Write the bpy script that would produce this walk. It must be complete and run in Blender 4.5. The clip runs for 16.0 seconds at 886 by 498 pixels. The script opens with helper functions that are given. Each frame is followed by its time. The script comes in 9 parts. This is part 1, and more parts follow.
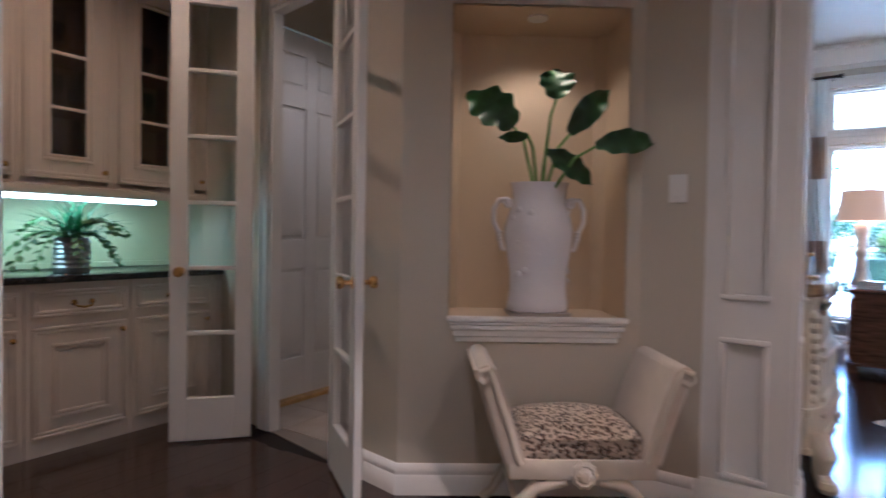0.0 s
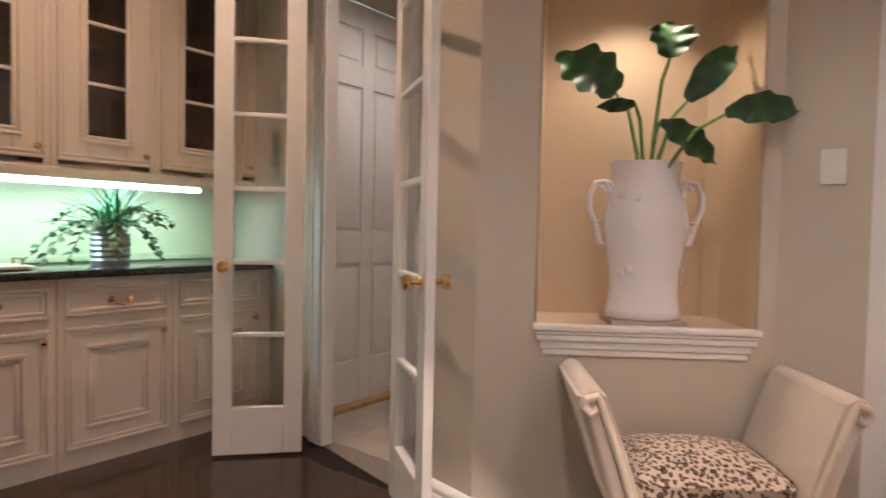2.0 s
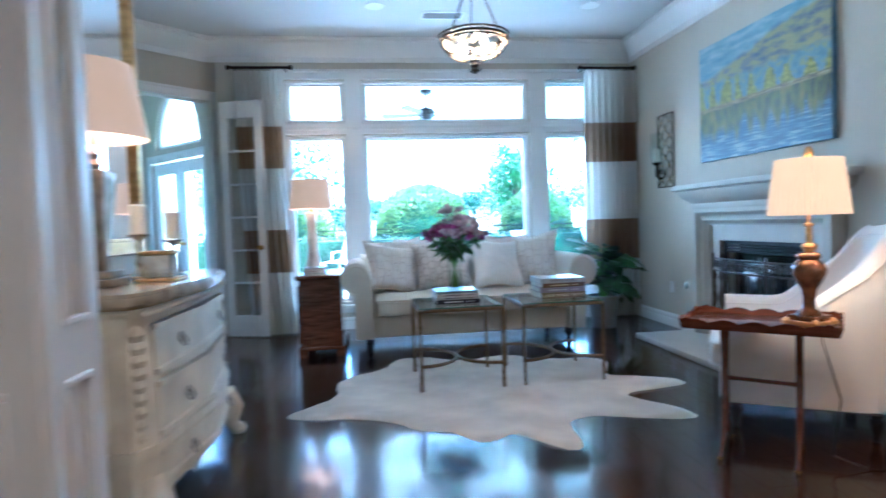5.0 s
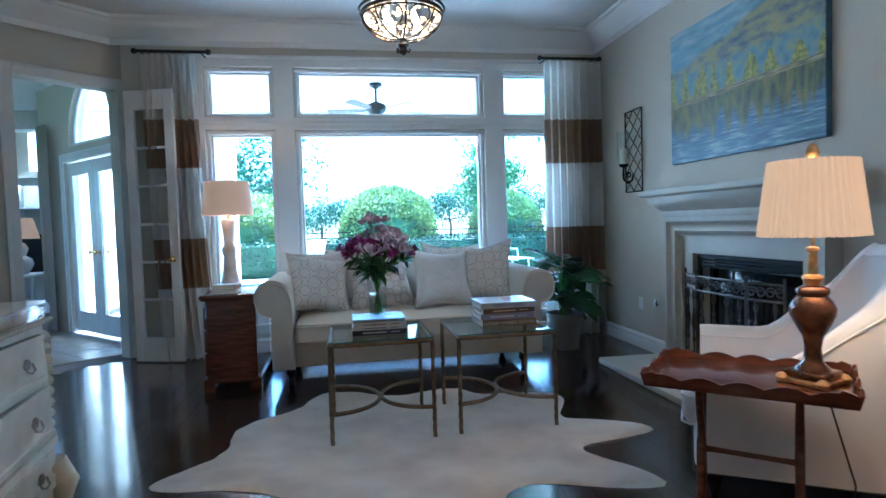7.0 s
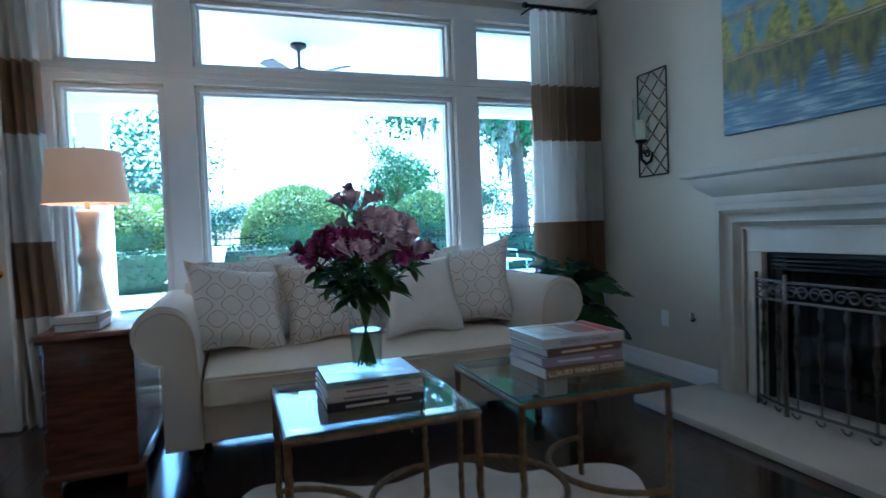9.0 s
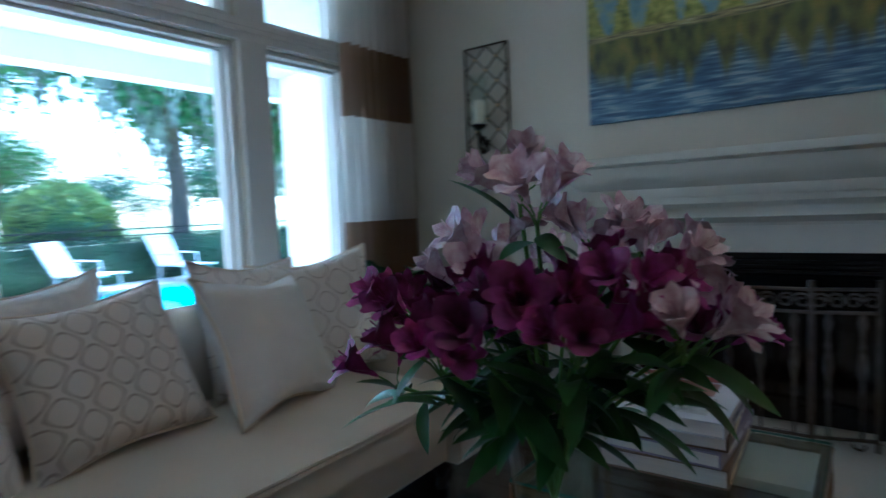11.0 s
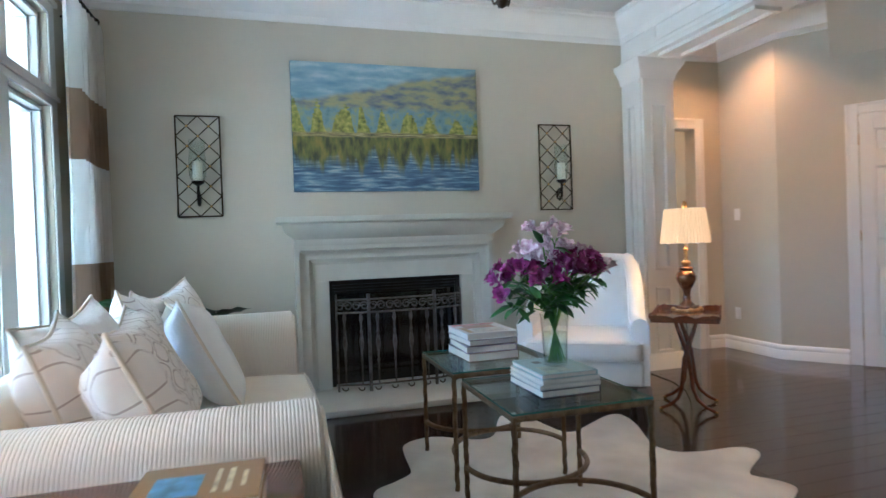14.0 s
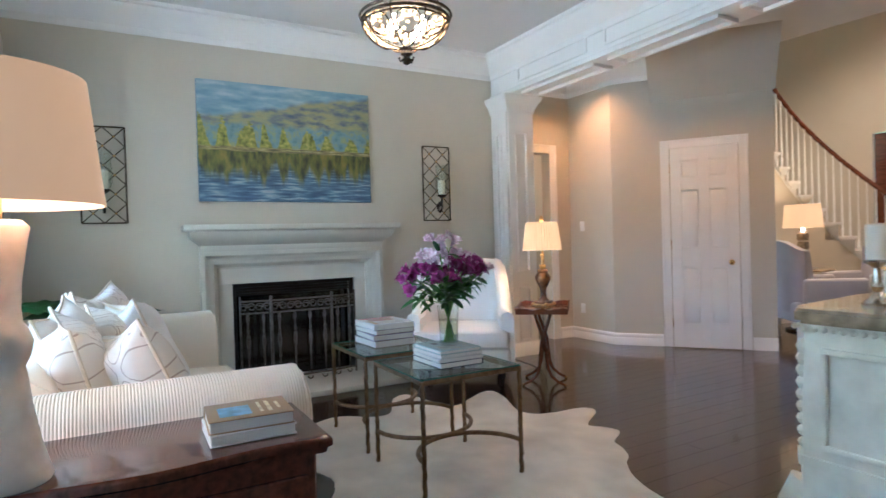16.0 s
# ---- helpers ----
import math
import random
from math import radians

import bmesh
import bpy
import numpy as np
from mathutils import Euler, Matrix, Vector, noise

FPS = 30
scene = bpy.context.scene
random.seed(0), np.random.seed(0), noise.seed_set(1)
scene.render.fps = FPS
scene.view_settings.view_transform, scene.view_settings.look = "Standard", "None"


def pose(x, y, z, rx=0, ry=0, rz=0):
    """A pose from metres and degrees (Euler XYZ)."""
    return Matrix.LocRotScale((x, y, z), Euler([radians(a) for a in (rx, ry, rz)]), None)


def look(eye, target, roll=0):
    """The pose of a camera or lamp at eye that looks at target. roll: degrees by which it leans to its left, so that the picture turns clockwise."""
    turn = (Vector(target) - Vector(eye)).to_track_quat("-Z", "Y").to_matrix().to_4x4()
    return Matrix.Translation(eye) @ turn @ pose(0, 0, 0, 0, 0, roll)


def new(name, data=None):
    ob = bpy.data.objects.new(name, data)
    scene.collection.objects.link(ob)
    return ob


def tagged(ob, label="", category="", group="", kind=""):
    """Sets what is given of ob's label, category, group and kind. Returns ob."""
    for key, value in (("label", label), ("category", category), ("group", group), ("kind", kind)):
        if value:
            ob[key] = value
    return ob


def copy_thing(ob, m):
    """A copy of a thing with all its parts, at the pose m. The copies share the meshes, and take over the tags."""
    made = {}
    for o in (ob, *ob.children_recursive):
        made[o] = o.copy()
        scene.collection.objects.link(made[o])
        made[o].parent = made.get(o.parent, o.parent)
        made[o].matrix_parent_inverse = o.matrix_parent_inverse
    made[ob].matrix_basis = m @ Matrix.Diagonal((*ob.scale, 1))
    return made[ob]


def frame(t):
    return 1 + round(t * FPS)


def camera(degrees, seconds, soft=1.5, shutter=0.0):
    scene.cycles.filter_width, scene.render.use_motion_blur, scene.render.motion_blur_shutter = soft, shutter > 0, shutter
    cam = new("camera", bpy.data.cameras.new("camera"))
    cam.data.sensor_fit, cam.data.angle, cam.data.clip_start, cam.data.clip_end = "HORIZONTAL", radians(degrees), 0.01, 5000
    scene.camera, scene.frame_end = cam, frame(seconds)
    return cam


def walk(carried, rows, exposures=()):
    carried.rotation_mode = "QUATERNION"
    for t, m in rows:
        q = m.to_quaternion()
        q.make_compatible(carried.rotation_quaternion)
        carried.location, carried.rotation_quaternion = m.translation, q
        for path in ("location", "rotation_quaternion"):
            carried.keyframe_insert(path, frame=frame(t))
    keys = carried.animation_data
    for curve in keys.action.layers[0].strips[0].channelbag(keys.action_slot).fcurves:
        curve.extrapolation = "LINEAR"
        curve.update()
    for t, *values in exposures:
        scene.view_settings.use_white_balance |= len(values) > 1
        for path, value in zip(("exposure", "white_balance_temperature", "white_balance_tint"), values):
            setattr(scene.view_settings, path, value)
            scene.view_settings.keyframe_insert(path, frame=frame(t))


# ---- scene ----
cam = camera(74.6, 16.0, shutter=0.6)
PATH = [
    (0, (-3.802, -7.38, 1.09), (-4.911, -5.716, 1.045), 1.0),
    (0.5, (-3.892, -7.268, 1.083), (-5.209, -5.764, 1.041), 1.2),
    (1, (-3.963, -7.136, 1.08), (-5.361, -5.707, 1.032), 1.3),
    (1.5, (-4.073, -7.102, 1.08), (-5.444, -5.647, 1.023), 1.3),
    (2, (-4.136, -7.111, 1.075), (-5.379, -5.546, 1.006), 1.2),
    (2.5, (-4.109, -7.074, 1.069), (-5.17, -5.381, 0.993), 0.8),
    (3, (-3.981, -6.99, 1.073), (-4.763, -5.151, 1.01), 0.2),
    (3.5, (-3.776, -6.941, 1.074), (-4.23, -4.994, 1.012), -0.6),
    (4, (-3.569, -6.855, 1.071), (-3.731, -4.863, 1.004), -1.2),
    (4.5, (-3.36, -6.662, 1.096), (-3.276, -4.666, 1.015), -1.5),
    (5, (-3.05, -6.48, 1.11), (-2.79, -4.498, 1.024), -1.9),
    (5.2, (-2.97, -6.39, 1.118), (-2.64, -4.419, 1.031), -1.8),
    (7.5, (-2.62, -5.598, 1.175), (-2.276, -3.63, 1.088), -1.7),
    (8, (-2.634, -5.265, 1.12), (-2.21, -3.312, 1.034), -1.6),
    (8.2, (-2.673, -5.096, 1.1), (-2.187, -3.158, 1.019), -1.8),
    (10.3, (-2.99, -3.163, 1.137), (-1.866, -1.512, 1.025), -2.4),
    (11, (-3.109, -2.811, 1.164), (-1.504, -1.625, 1.025), -2.5),
    (11.5, (-3.248, -2.571, 1.14), (-1.363, -1.914, 1.013), -2.1),
    (12, (-3.508, -2.396, 1.144), (-1.518, -2.261, 1.0), -2.1),
    (12.5, (-3.829, -2.154, 1.193), (-1.855, -2.424, 1.026), -2.3),
    (13, (-4.099, -1.868, 1.236), (-2.151, -2.289, 1.065), -2.2),
    (13.5, (-4.355, -1.613, 1.225), (-2.413, -2.086, 1.148), -2.0),
    (14, (-4.58, -1.404, 1.167), (-2.661, -1.965, 1.141), -2.0),
    (14.5, (-4.776, -1.223, 1.153), (-2.903, -1.925, 1.126), -1.9),
    (15, (-4.951, -1.13, 1.145), (-3.101, -1.89, 1.124), -1.9),
    (15.5, (-5.056, -1.031, 1.167), (-3.256, -1.903, 1.147), -1.8),
    (16, (-5.1, -0.978, 1.192), (-3.356, -1.957, 1.168), -1.7),
]
EXPOSURES = [
    (0, 4.12, 4080, 12), (0.6, 4.32, 4500, 16), (1.5, 4.85, 4650, 11), (2.0, 5.17, 4480, 10), (2.5, 5.45, 4200, 11), (3.0, 5.3, 4200, 10), (3.5, 5.12, 3820, 5), (4.0, 4.93, 3720, 2), (5, 4.4, 3740, 0),
    (7.5, 3.6, 3880, 0), (8.2, 3.48, 3880, -1), (10.3, 2.65, 4060, 1), (11, 2.77, 4160, 1), (12.5, 3.57, 4380, 3), (13.5, 4.0, 4400, 1), (14.5, 4.16, 4430, 1), (16, 4.22, 4520, 3)]
walk(cam, [(t, look(eye, target, roll)) for t, eye, target, roll in PATH], EXPOSURES)
# ---- light levels ----
SKY, SUN = 0.15, 5.0
SHADE_A, SHADE_B, BULB, TUBE = 0.052, 0.026, 1.5, 0.4
CRYSTAL, CHAND_W, LAMP_W = 0.13, 0.9, 1.0
NICHE_W, TUBE_W, FOYER_W, HALL_W = 0.7, 0.17, 3.6, 7.2


# ---- world ----
world = bpy.data.worlds.new("sky")
scene.world = world
world.use_nodes = True
wn = world.node_tree.nodes
sky = wn.new("ShaderNodeTexSky")
sky.sky_type, sky.sun_disc = "NISHITA", False
sky.sun_elevation, sky.sun_rotation = radians(55), radians(45)
sky.air_density, sky.dust_density, sky.ozone_density = 1.0, 2.0, 1.0
wn["Background"].inputs[1].default_value = SKY
world.node_tree.links.new(sky.outputs[0], wn["Background"].inputs[0])
sun_data = bpy.data.lights.new("sun", "SUN")
sun_data.energy, sun_data.angle, sun_data.color = SUN, radians(12), (1, 0.95, 0.88)
sun = new("sun", sun_data)
sun.matrix_world = pose(0, 0, 20, 35, 0, 135)


def lamp(name, kind, xyz, watts, colour, size=0.05, turn=(0, 0, 0), spot=90):
    d = bpy.data.lights.new(name, kind)
    d.energy, d.color = watts, colour
    if kind == "AREA":
        d.shape, d.size, d.size_y = "RECTANGLE", size[0], size[1]
    else:
        d.shadow_soft_size = size
    if kind == "SPOT":
        d.spot_size, d.spot_blend = radians(spot), 0.7
    ob = new(name, d)
    ob.matrix_world = pose(*xyz, *turn)
    return ob


WARM = (1.0, 0.62, 0.3)


# ---- materials ----
def mat(name, col, rough=0.5, metal=0.0, var=0.05, scale=6.0, bump=0.0, bscale=80.0, coat=0.0, trans=0.0, rand=0.0, ior=1.45,
        stretch=(1, 1, 1), col2=None, sheen=0.0, emit=0.0, detail=4.0):
    m = bpy.data.materials.new(name)
    m.use_nodes = True
    n, l = m.node_tree.nodes, m.node_tree.links
    b = n["Principled BSDF"]
    b.inputs["Roughness"].default_value, b.inputs["Metallic"].default_value = rough, metal
    b.inputs["Coat Weight"].default_value, b.inputs["Transmission Weight"].default_value = coat, trans
    b.inputs["Coat Roughness"].default_value = 0.08
    b.inputs["IOR"].default_value, b.inputs["Sheen Weight"].default_value = ior, sheen
    tc = n.new("ShaderNodeTexCoord")
    mp = n.new("ShaderNodeMapping")
    mp.inputs["Scale"].default_value = stretch
    l.new(tc.outputs["Object"], mp.inputs[0])
    no = n.new("ShaderNodeTexNoise")
    no.inputs["Scale"].default_value, no.inputs["Detail"].default_value = scale, detail
    l.new(mp.outputs[0], no.inputs["Vector"])
    ramp = n.new("ShaderNodeValToRGB")
    lo, hi = [c * (1 - var) for c in col], [min(1, c * (1 + var)) for c in (col2 or col)]
    ramp.color_ramp.elements[0].position, ramp.color_ramp.elements[1].position = 0.3, 0.7
    ramp.color_ramp.elements[0].color, ramp.color_ramp.elements[1].color = (*lo, 1), (*hi, 1)
    l.new(no.outputs["Fac"], ramp.inputs[0])
    out = ramp.outputs[0]
    if rand:
        oi = n.new("ShaderNodeObjectInfo")
        hs = n.new("ShaderNodeHueSaturation")
        mr = n.new("ShaderNodeMapRange")
        mr.inputs["To Min"].default_value, mr.inputs["To Max"].default_value = 1 - rand, 1 + rand
        l.new(oi.outputs["Random"], mr.inputs["Value"])
        l.new(mr.outputs[0], hs.inputs["Value"])
        l.new(out, hs.inputs["Color"])
        out = hs.outputs[0]
    l.new(out, b.inputs["Base Color"])
    if emit:
        b.inputs["Emission Color"].default_value = (*col, 1)
        b.inputs["Emission Strength"].default_value = emit
    if bump:
        nb = n.new("ShaderNodeTexNoise")
        nb.inputs["Scale"].default_value, nb.inputs["Detail"].default_value = bscale, 3
        l.new(mp.outputs[0], nb.inputs["Vector"])
        bn = n.new("ShaderNodeBump")
        bn.inputs["Strength"].default_value, bn.inputs["Distance"].default_value = bump, 0.01
        l.new(nb.outputs["Fac"], bn.inputs["Height"])
        l.new(bn.outputs[0], b.inputs["Normal"])
        # wear in the gloss
        mr2 = n.new("ShaderNodeMapRange")
        mr2.inputs["To Min"].default_value, mr2.inputs["To Max"].default_value = max(0.02, rough - 0.06), min(1, rough + 0.06)
        l.new(no.outputs["Fac"], mr2.inputs["Value"])
        l.new(mr2.outputs[0], b.inputs["Roughness"])
    return m


def glass(name, col=(1, 1, 1), rough=0.0, amount=0.12):
    """Thin clear pane: see-through with a glossy film."""
    m = bpy.data.materials.new(name)
    m.use_nodes = True
    n, l = m.node_tree.nodes, m.node_tree.links
    n.remove(n["Principled BSDF"])
    t, g, mix = n.new("ShaderNodeBsdfTransparent"), n.new("ShaderNodeBsdfGlossy"), n.new("ShaderNodeMixShader")
    t.inputs[0].default_value = (*col, 1)
    g.inputs["Roughness"].default_value = rough
    lw, pw, ma = n.new("ShaderNodeLayerWeight"), n.new("ShaderNodeMath"), n.new("ShaderNodeMath")
    pw.operation, ma.operation = "POWER", "MULTIPLY_ADD"
    lw.inputs[0].default_value, pw.inputs[1].default_value = 0.5, 4.0
    ma.inputs[1].default_value, ma.inputs[2].default_value, ma.use_clamp = 0.6, amount * 0.5, True
    l.new(lw.outputs["Facing"], pw.inputs[0])
    l.new(pw.outputs[0], ma.inputs[0])
    l.new(ma.outputs[0], mix.inputs[0])
    l.new(t.outputs[0], mix.inputs[1])
    l.new(g.outputs[0], mix.inputs[2])
    l.new(mix.outputs[0], n["Material Output"].inputs[0])
    return m


M_WALL = mat("wall_paint", (0.56, 0.515, 0.418), 0.6, var=0.02, scale=3, bump=0.05, bscale=250)
M_NICHE = mat("niche_paint", (0.62, 0.50, 0.34), 0.6, var=0.03, scale=3, bump=0.05, bscale=250)
M_TRIM = mat("trim_paint", (0.80, 0.79, 0.76), 0.35, var=0.02, scale=5, bump=0.03, bscale=120)
M_CEIL = mat("ceiling_paint", (0.66, 0.65, 0.625), 0.8, var=0.02, scale=2)
M_WOOD = mat("dark_plank", (0.027, 0.0125, 0.009), 0.17, var=0.4, scale=5, bump=0.035, bscale=22, rand=0.3, stretch=(9, 1, 9), coat=0.5)
M_GAP = mat("floor_gap", (0.01, 0.006, 0.005), 0.6)
M_TILE = mat("floor_tile", (0.40, 0.345, 0.285), 0.25, var=0.12, scale=5, bump=0.03, bscale=20, rand=0.06)
M_GROUT = mat("grout", (0.22, 0.19, 0.16), 0.9)
M_GREEN = mat("pantry_wall", (0.62, 0.62, 0.38), 0.6, var=0.02, bump=0.04, bscale=200)
M_CAB = mat("cabinet_paint", (0.68, 0.60, 0.50), 0.35, var=0.03, scale=4, bump=0.03, bscale=90)
M_GRANITE = mat("dark_granite", (0.012, 0.012, 0.012), 0.12, var=0.5, scale=90, col2=(0.04, 0.04, 0.042))
M_BRASS = mat("brass", (0.75, 0.50, 0.18), 0.22, metal=1, var=0.1, scale=20)
M_GOLD = mat("aged_gold", (0.55, 0.36, 0.14), 0.4, metal=1, var=0.3, scale=30, bump=0.2, bscale=60)
M_BLACK = mat("black_iron", (0.015, 0.013, 0.012), 0.45, metal=0.4, var=0.3, scale=20, bump=0.1)
M_BRONZE = mat("bronze_iron", (0.05, 0.035, 0.022), 0.45, metal=0.7, var=0.4, scale=25, bump=0.1)
M_PANE = glass("window_glass", amount=0.06)
M_GLASS = glass("clear_glass", (0.96, 0.985, 0.975), amount=0.07)
M_DARK = mat("dark_interior", (0.05, 0.035, 0.025), 0.7)
M_SMOKE = glass("smoky_glass", (0.55, 0.48, 0.42), amount=0.12)


# ---- mesh tools ----
def box(bm, x0, y0, z0, x1, y1, z1, m=None):
    v = [bm.verts.new((x, y, z)) for x in (x0, x1) for y in (y0, y1) for z in (z0, z1)]
    if m is not None:
        for q in v:
            q.co = m @ q.co
    f = [(0, 1, 3, 2), (4, 6, 7, 5), (0, 4, 5, 1), (2, 3, 7, 6), (0, 2, 6, 4), (1, 5, 7, 3)]
    s = 1 if (x1 - x0) * (y1 - y0) * (z1 - z0) > 0 else -1
    for q in f:
        bm.faces.new([v[i] for i in q[::s]])
    return v


def rbox(bm, x0, y0, z0, x1, y1, z1, r=0.005, seg=2, m=None):
    """A box with rounded edges."""
    b2 = bmesh.new()
    box(b2, x0, y0, z0, x1, y1, z1)
    r = min(r, 0.49 * min(abs(x1 - x0), abs(y1 - y0), abs(z1 - z0)))
    bmesh.ops.bevel(b2, geom=b2.edges[:] + b2.verts[:], offset=r, segments=seg, profile=0.5, affect="EDGES")
    merge(bm, b2, m)


def merge(bm, b2, m=None):
    if m is not None:
        bmesh.ops.transform(b2, matrix=m, verts=b2.verts)
    me = bpy.data.meshes.new("tmp")
    b2.to_mesh(me)
    b2.free()
    bm.from_mesh(me)
    bpy.data.meshes.remove(me)


def prism(bm, pts, z0, z1, m=None):
    lo = [bm.verts.new((x, y, z0)) for x, y in pts]
    hi = [bm.verts.new((x, y, z1)) for x, y in pts]
    n = len(pts)
    area = sum(pts[i][0] * pts[(i + 1) % n][1] - pts[(i + 1) % n][0] * pts[i][1] for i in range(n))
    faces = [bm.faces.new(hi), bm.faces.new(lo[::-1])]
    for i in range(n):
        faces.append(bm.faces.new((lo[i], lo[(i + 1) % n], hi[(i + 1) % n], hi[i])))
    if area < 0:
        bmesh.ops.reverse_faces(bm, faces=faces)
    if m is not None:
        for v in lo + hi:
            v.co = m @ v.co


def lathe(bm, prof, seg=24, m=None, squash=(1, 1), wob=None):
    """Turn a profile of (radius, height) about z."""
    rings = []
    for r, z in prof:
        ring = []
        for i in range(seg):
            a = 2 * math.pi * i / seg
            k = wob(a, z) if wob else 1
            v = bm.verts.new((r * k * math.cos(a) * squash[0], r * k * math.sin(a) * squash[1], z))
            if m is not None:
                v.co = m @ v.co
            ring.append(v)
        rings.append(ring)
    for a, b in zip(rings, rings[1:]):
        for i in range(seg):
            bm.faces.new((a[i], a[(i + 1) % seg], b[(i + 1) % seg], b[i]))
    if prof[0][0] > 1e-4:
        bm.faces.new(rings[0][::-1])
    if prof[-1][0] > 1e-4:
        bm.faces.new(rings[-1])


def tube(bm, pts, r, seg=8, m=None, closed=False, flat=1.0):
    """A round bar along points; r is a number or one for each point."""
    pts = [Vector(p) for p in pts]
    n = len(pts)
    rings, up = [], None
    for i, p in enumerate(pts):
        a = pts[i - 1] if i or closed else p
        b = pts[(i + 1) % n] if i < n - 1 or closed else p
        d = (b - a).normalized()
        if up is None:
            up = d.orthogonal().normalized()
            if abs(d.z) < 0.9:
                up = (Vector((0, 0, 1)) - d * d.z).normalized()
        up = (up - d * up.dot(d)).normalized()
        side = d.cross(up)
        rr = r[i] if isinstance(r, (list, tuple)) else r
        ring = []
        for k in range(seg):
            t = 2 * math.pi * k / seg
            q = p + side * (rr * math.cos(t)) + up * (rr * flat * math.sin(t))
            ring.append(bm.verts.new(m @ q if m is not None else q))
        rings.append(ring)
    pairs = list(zip(rings, rings[1:])) + ([(rings[-1], rings[0])] if closed else [])
    for a, b in pairs:
        for k in range(seg):
            bm.faces.new((a[k], a[(k + 1) % seg], b[(k + 1) % seg], b[k]))
    if not closed:
        bm.faces.new(rings[0][::-1])
        bm.faces.new(rings[-1])


def moulding(bm, path, prof, side=1, closed=False, m=None):
    """Run a profile of (out, height) along a plan path, mitred; out points to the path's left (side 1) or right (-1)."""
    path = [Vector(p[:2]) for p in path]
    n = len(path)
    rows = []
    for i, p in enumerate(path):
        d1 = (p - path[i - 1]).normalized() if i or closed else None
        d2 = (path[(i + 1) % n] - p).normalized() if i < n - 1 or closed else None
        d1, d2 = d1 or d2, d2 or d1
        n1, n2 = Vector((-d1.y, d1.x)) * side, Vector((-d2.y, d2.x)) * side
        k = (n1 + n2) / max(0.3, 1 + n1.dot(n2))
        rows.append([bm.verts.new((p.x + k.x * o, p.y + k.y * o, z)) for o, z in prof])
    if m is not None:
        for row in rows:
            for v in row:
                v.co = m @ v.co
    c = len(prof)
    for a, b in list(zip(rows, rows[1:])) + ([(rows[-1], rows[0])] if closed else []):
        for k in range(c):
            f = (a[k], b[k], b[(k + 1) % c], a[(k + 1) % c])
            bm.faces.new(f if side > 0 else f[::-1])
    if not closed:
        bm.faces.new(rows[0] if side > 0 else rows[0][::-1])
        bm.faces.new(rows[-1][::-1] if side > 0 else rows[-1])


def finish(name, bm, material, smooth=40):
    bmesh.ops.recalc_face_normals(bm, faces=bm.faces)
    me = bpy.data.meshes.new(name)
    bm.to_mesh(me)
    bm.free()
    for m in material if isinstance(material, (list, tuple)) else [material]:
        me.materials.append(m)
    if smooth:
        me.shade_smooth()
        me.set_sharp_from_angle(angle=radians(smooth))
    return new(name, me)


def part(name, bm, material, parent, label="", smooth=40):
    ob = finish(name, bm, material, smooth)
    ob.parent = parent
    if label:
        ob["label"] = label
    return ob


def thing(name, m, label, category, group=""):
    e = new(name)
    e.matrix_world = m
    e.empty_display_size = 0.1
    return tagged(e, label, category, group)


def structure(name, bm, material, label, category="", smooth=40):
    return tagged(finish(name, bm, material, smooth), label, category or name.split("_")[0], kind="structure")


def wall(name, a, b, z0, z1, th, label, holes=(), material=None):
    """A wall along a to b, th thick to the left of that way (to the right if negative); holes are (from, to, low, high) along it."""
    a, b = Vector(a), Vector(b)
    d = (b - a).normalized()
    nn = Vector((-d.y, d.x))
    length = (b - a).length
    ss = sorted({0, length, *[v for h in holes for v in h[:2]]})
    zz = sorted({z0, z1, *[v for h in holes for v in h[2:]]})
    bm = bmesh.new()

    def solid(i, k):
        if not (0 <= i < len(ss) - 1 and 0 <= k < len(zz) - 1):
            return False
        s, z = (ss[i] + ss[i + 1]) / 2, (zz[k] + zz[k + 1]) / 2
        return not any(h[0] < s < h[1] and h[2] < z < h[3] for h in holes)

    grid = {}

    def p(s, z, t):
        key = (s, z, t)
        if key not in grid:
            q = a + d * s + nn * t
            grid[key] = bm.verts.new((q.x, q.y, z))
        return grid[key]

    for i in range(len(ss) - 1):
        for k in range(len(zz) - 1):
            if not solid(i, k):
                continue
            s0, s1, q0, q1 = ss[i], ss[i + 1], zz[k], zz[k + 1]
            bm.faces.new((p(s0, q0, 0), p(s1, q0, 0), p(s1, q1, 0), p(s0, q1, 0)))
            bm.faces.new((p(s0, q1, th), p(s1, q1, th), p(s1, q0, th), p(s0, q0, th)))
            if not solid(i - 1, k):
                bm.faces.new((p(s0, q0, 0), p(s0, q1, 0), p(s0, q1, th), p(s0, q0, th)))
            if not solid(i + 1, k):
                bm.faces.new((p(s1, q1, 0), p(s1, q0, 0), p(s1, q0, th), p(s1, q1, th)))
            if not solid(i, k - 1):
                bm.faces.new((p(s1, q0, 0), p(s0, q0, 0), p(s0, q0, th), p(s1, q0, th)))
            if not solid(i, k + 1):
                bm.faces.new((p(s0, q1, 0), p(s1, q1, 0), p(s1, q1, th), p(s0, q1, th)))
    return structure(name, bm, material or M_WALL, label, "wall", 0)


def along(a, b, z=0.0):
    """A pose at a, with x along a to b and y to its left."""
    return pose(a[0], a[1], z, 0, 0, math.degrees(math.atan2(b[1] - a[1], b[0] - a[0])))


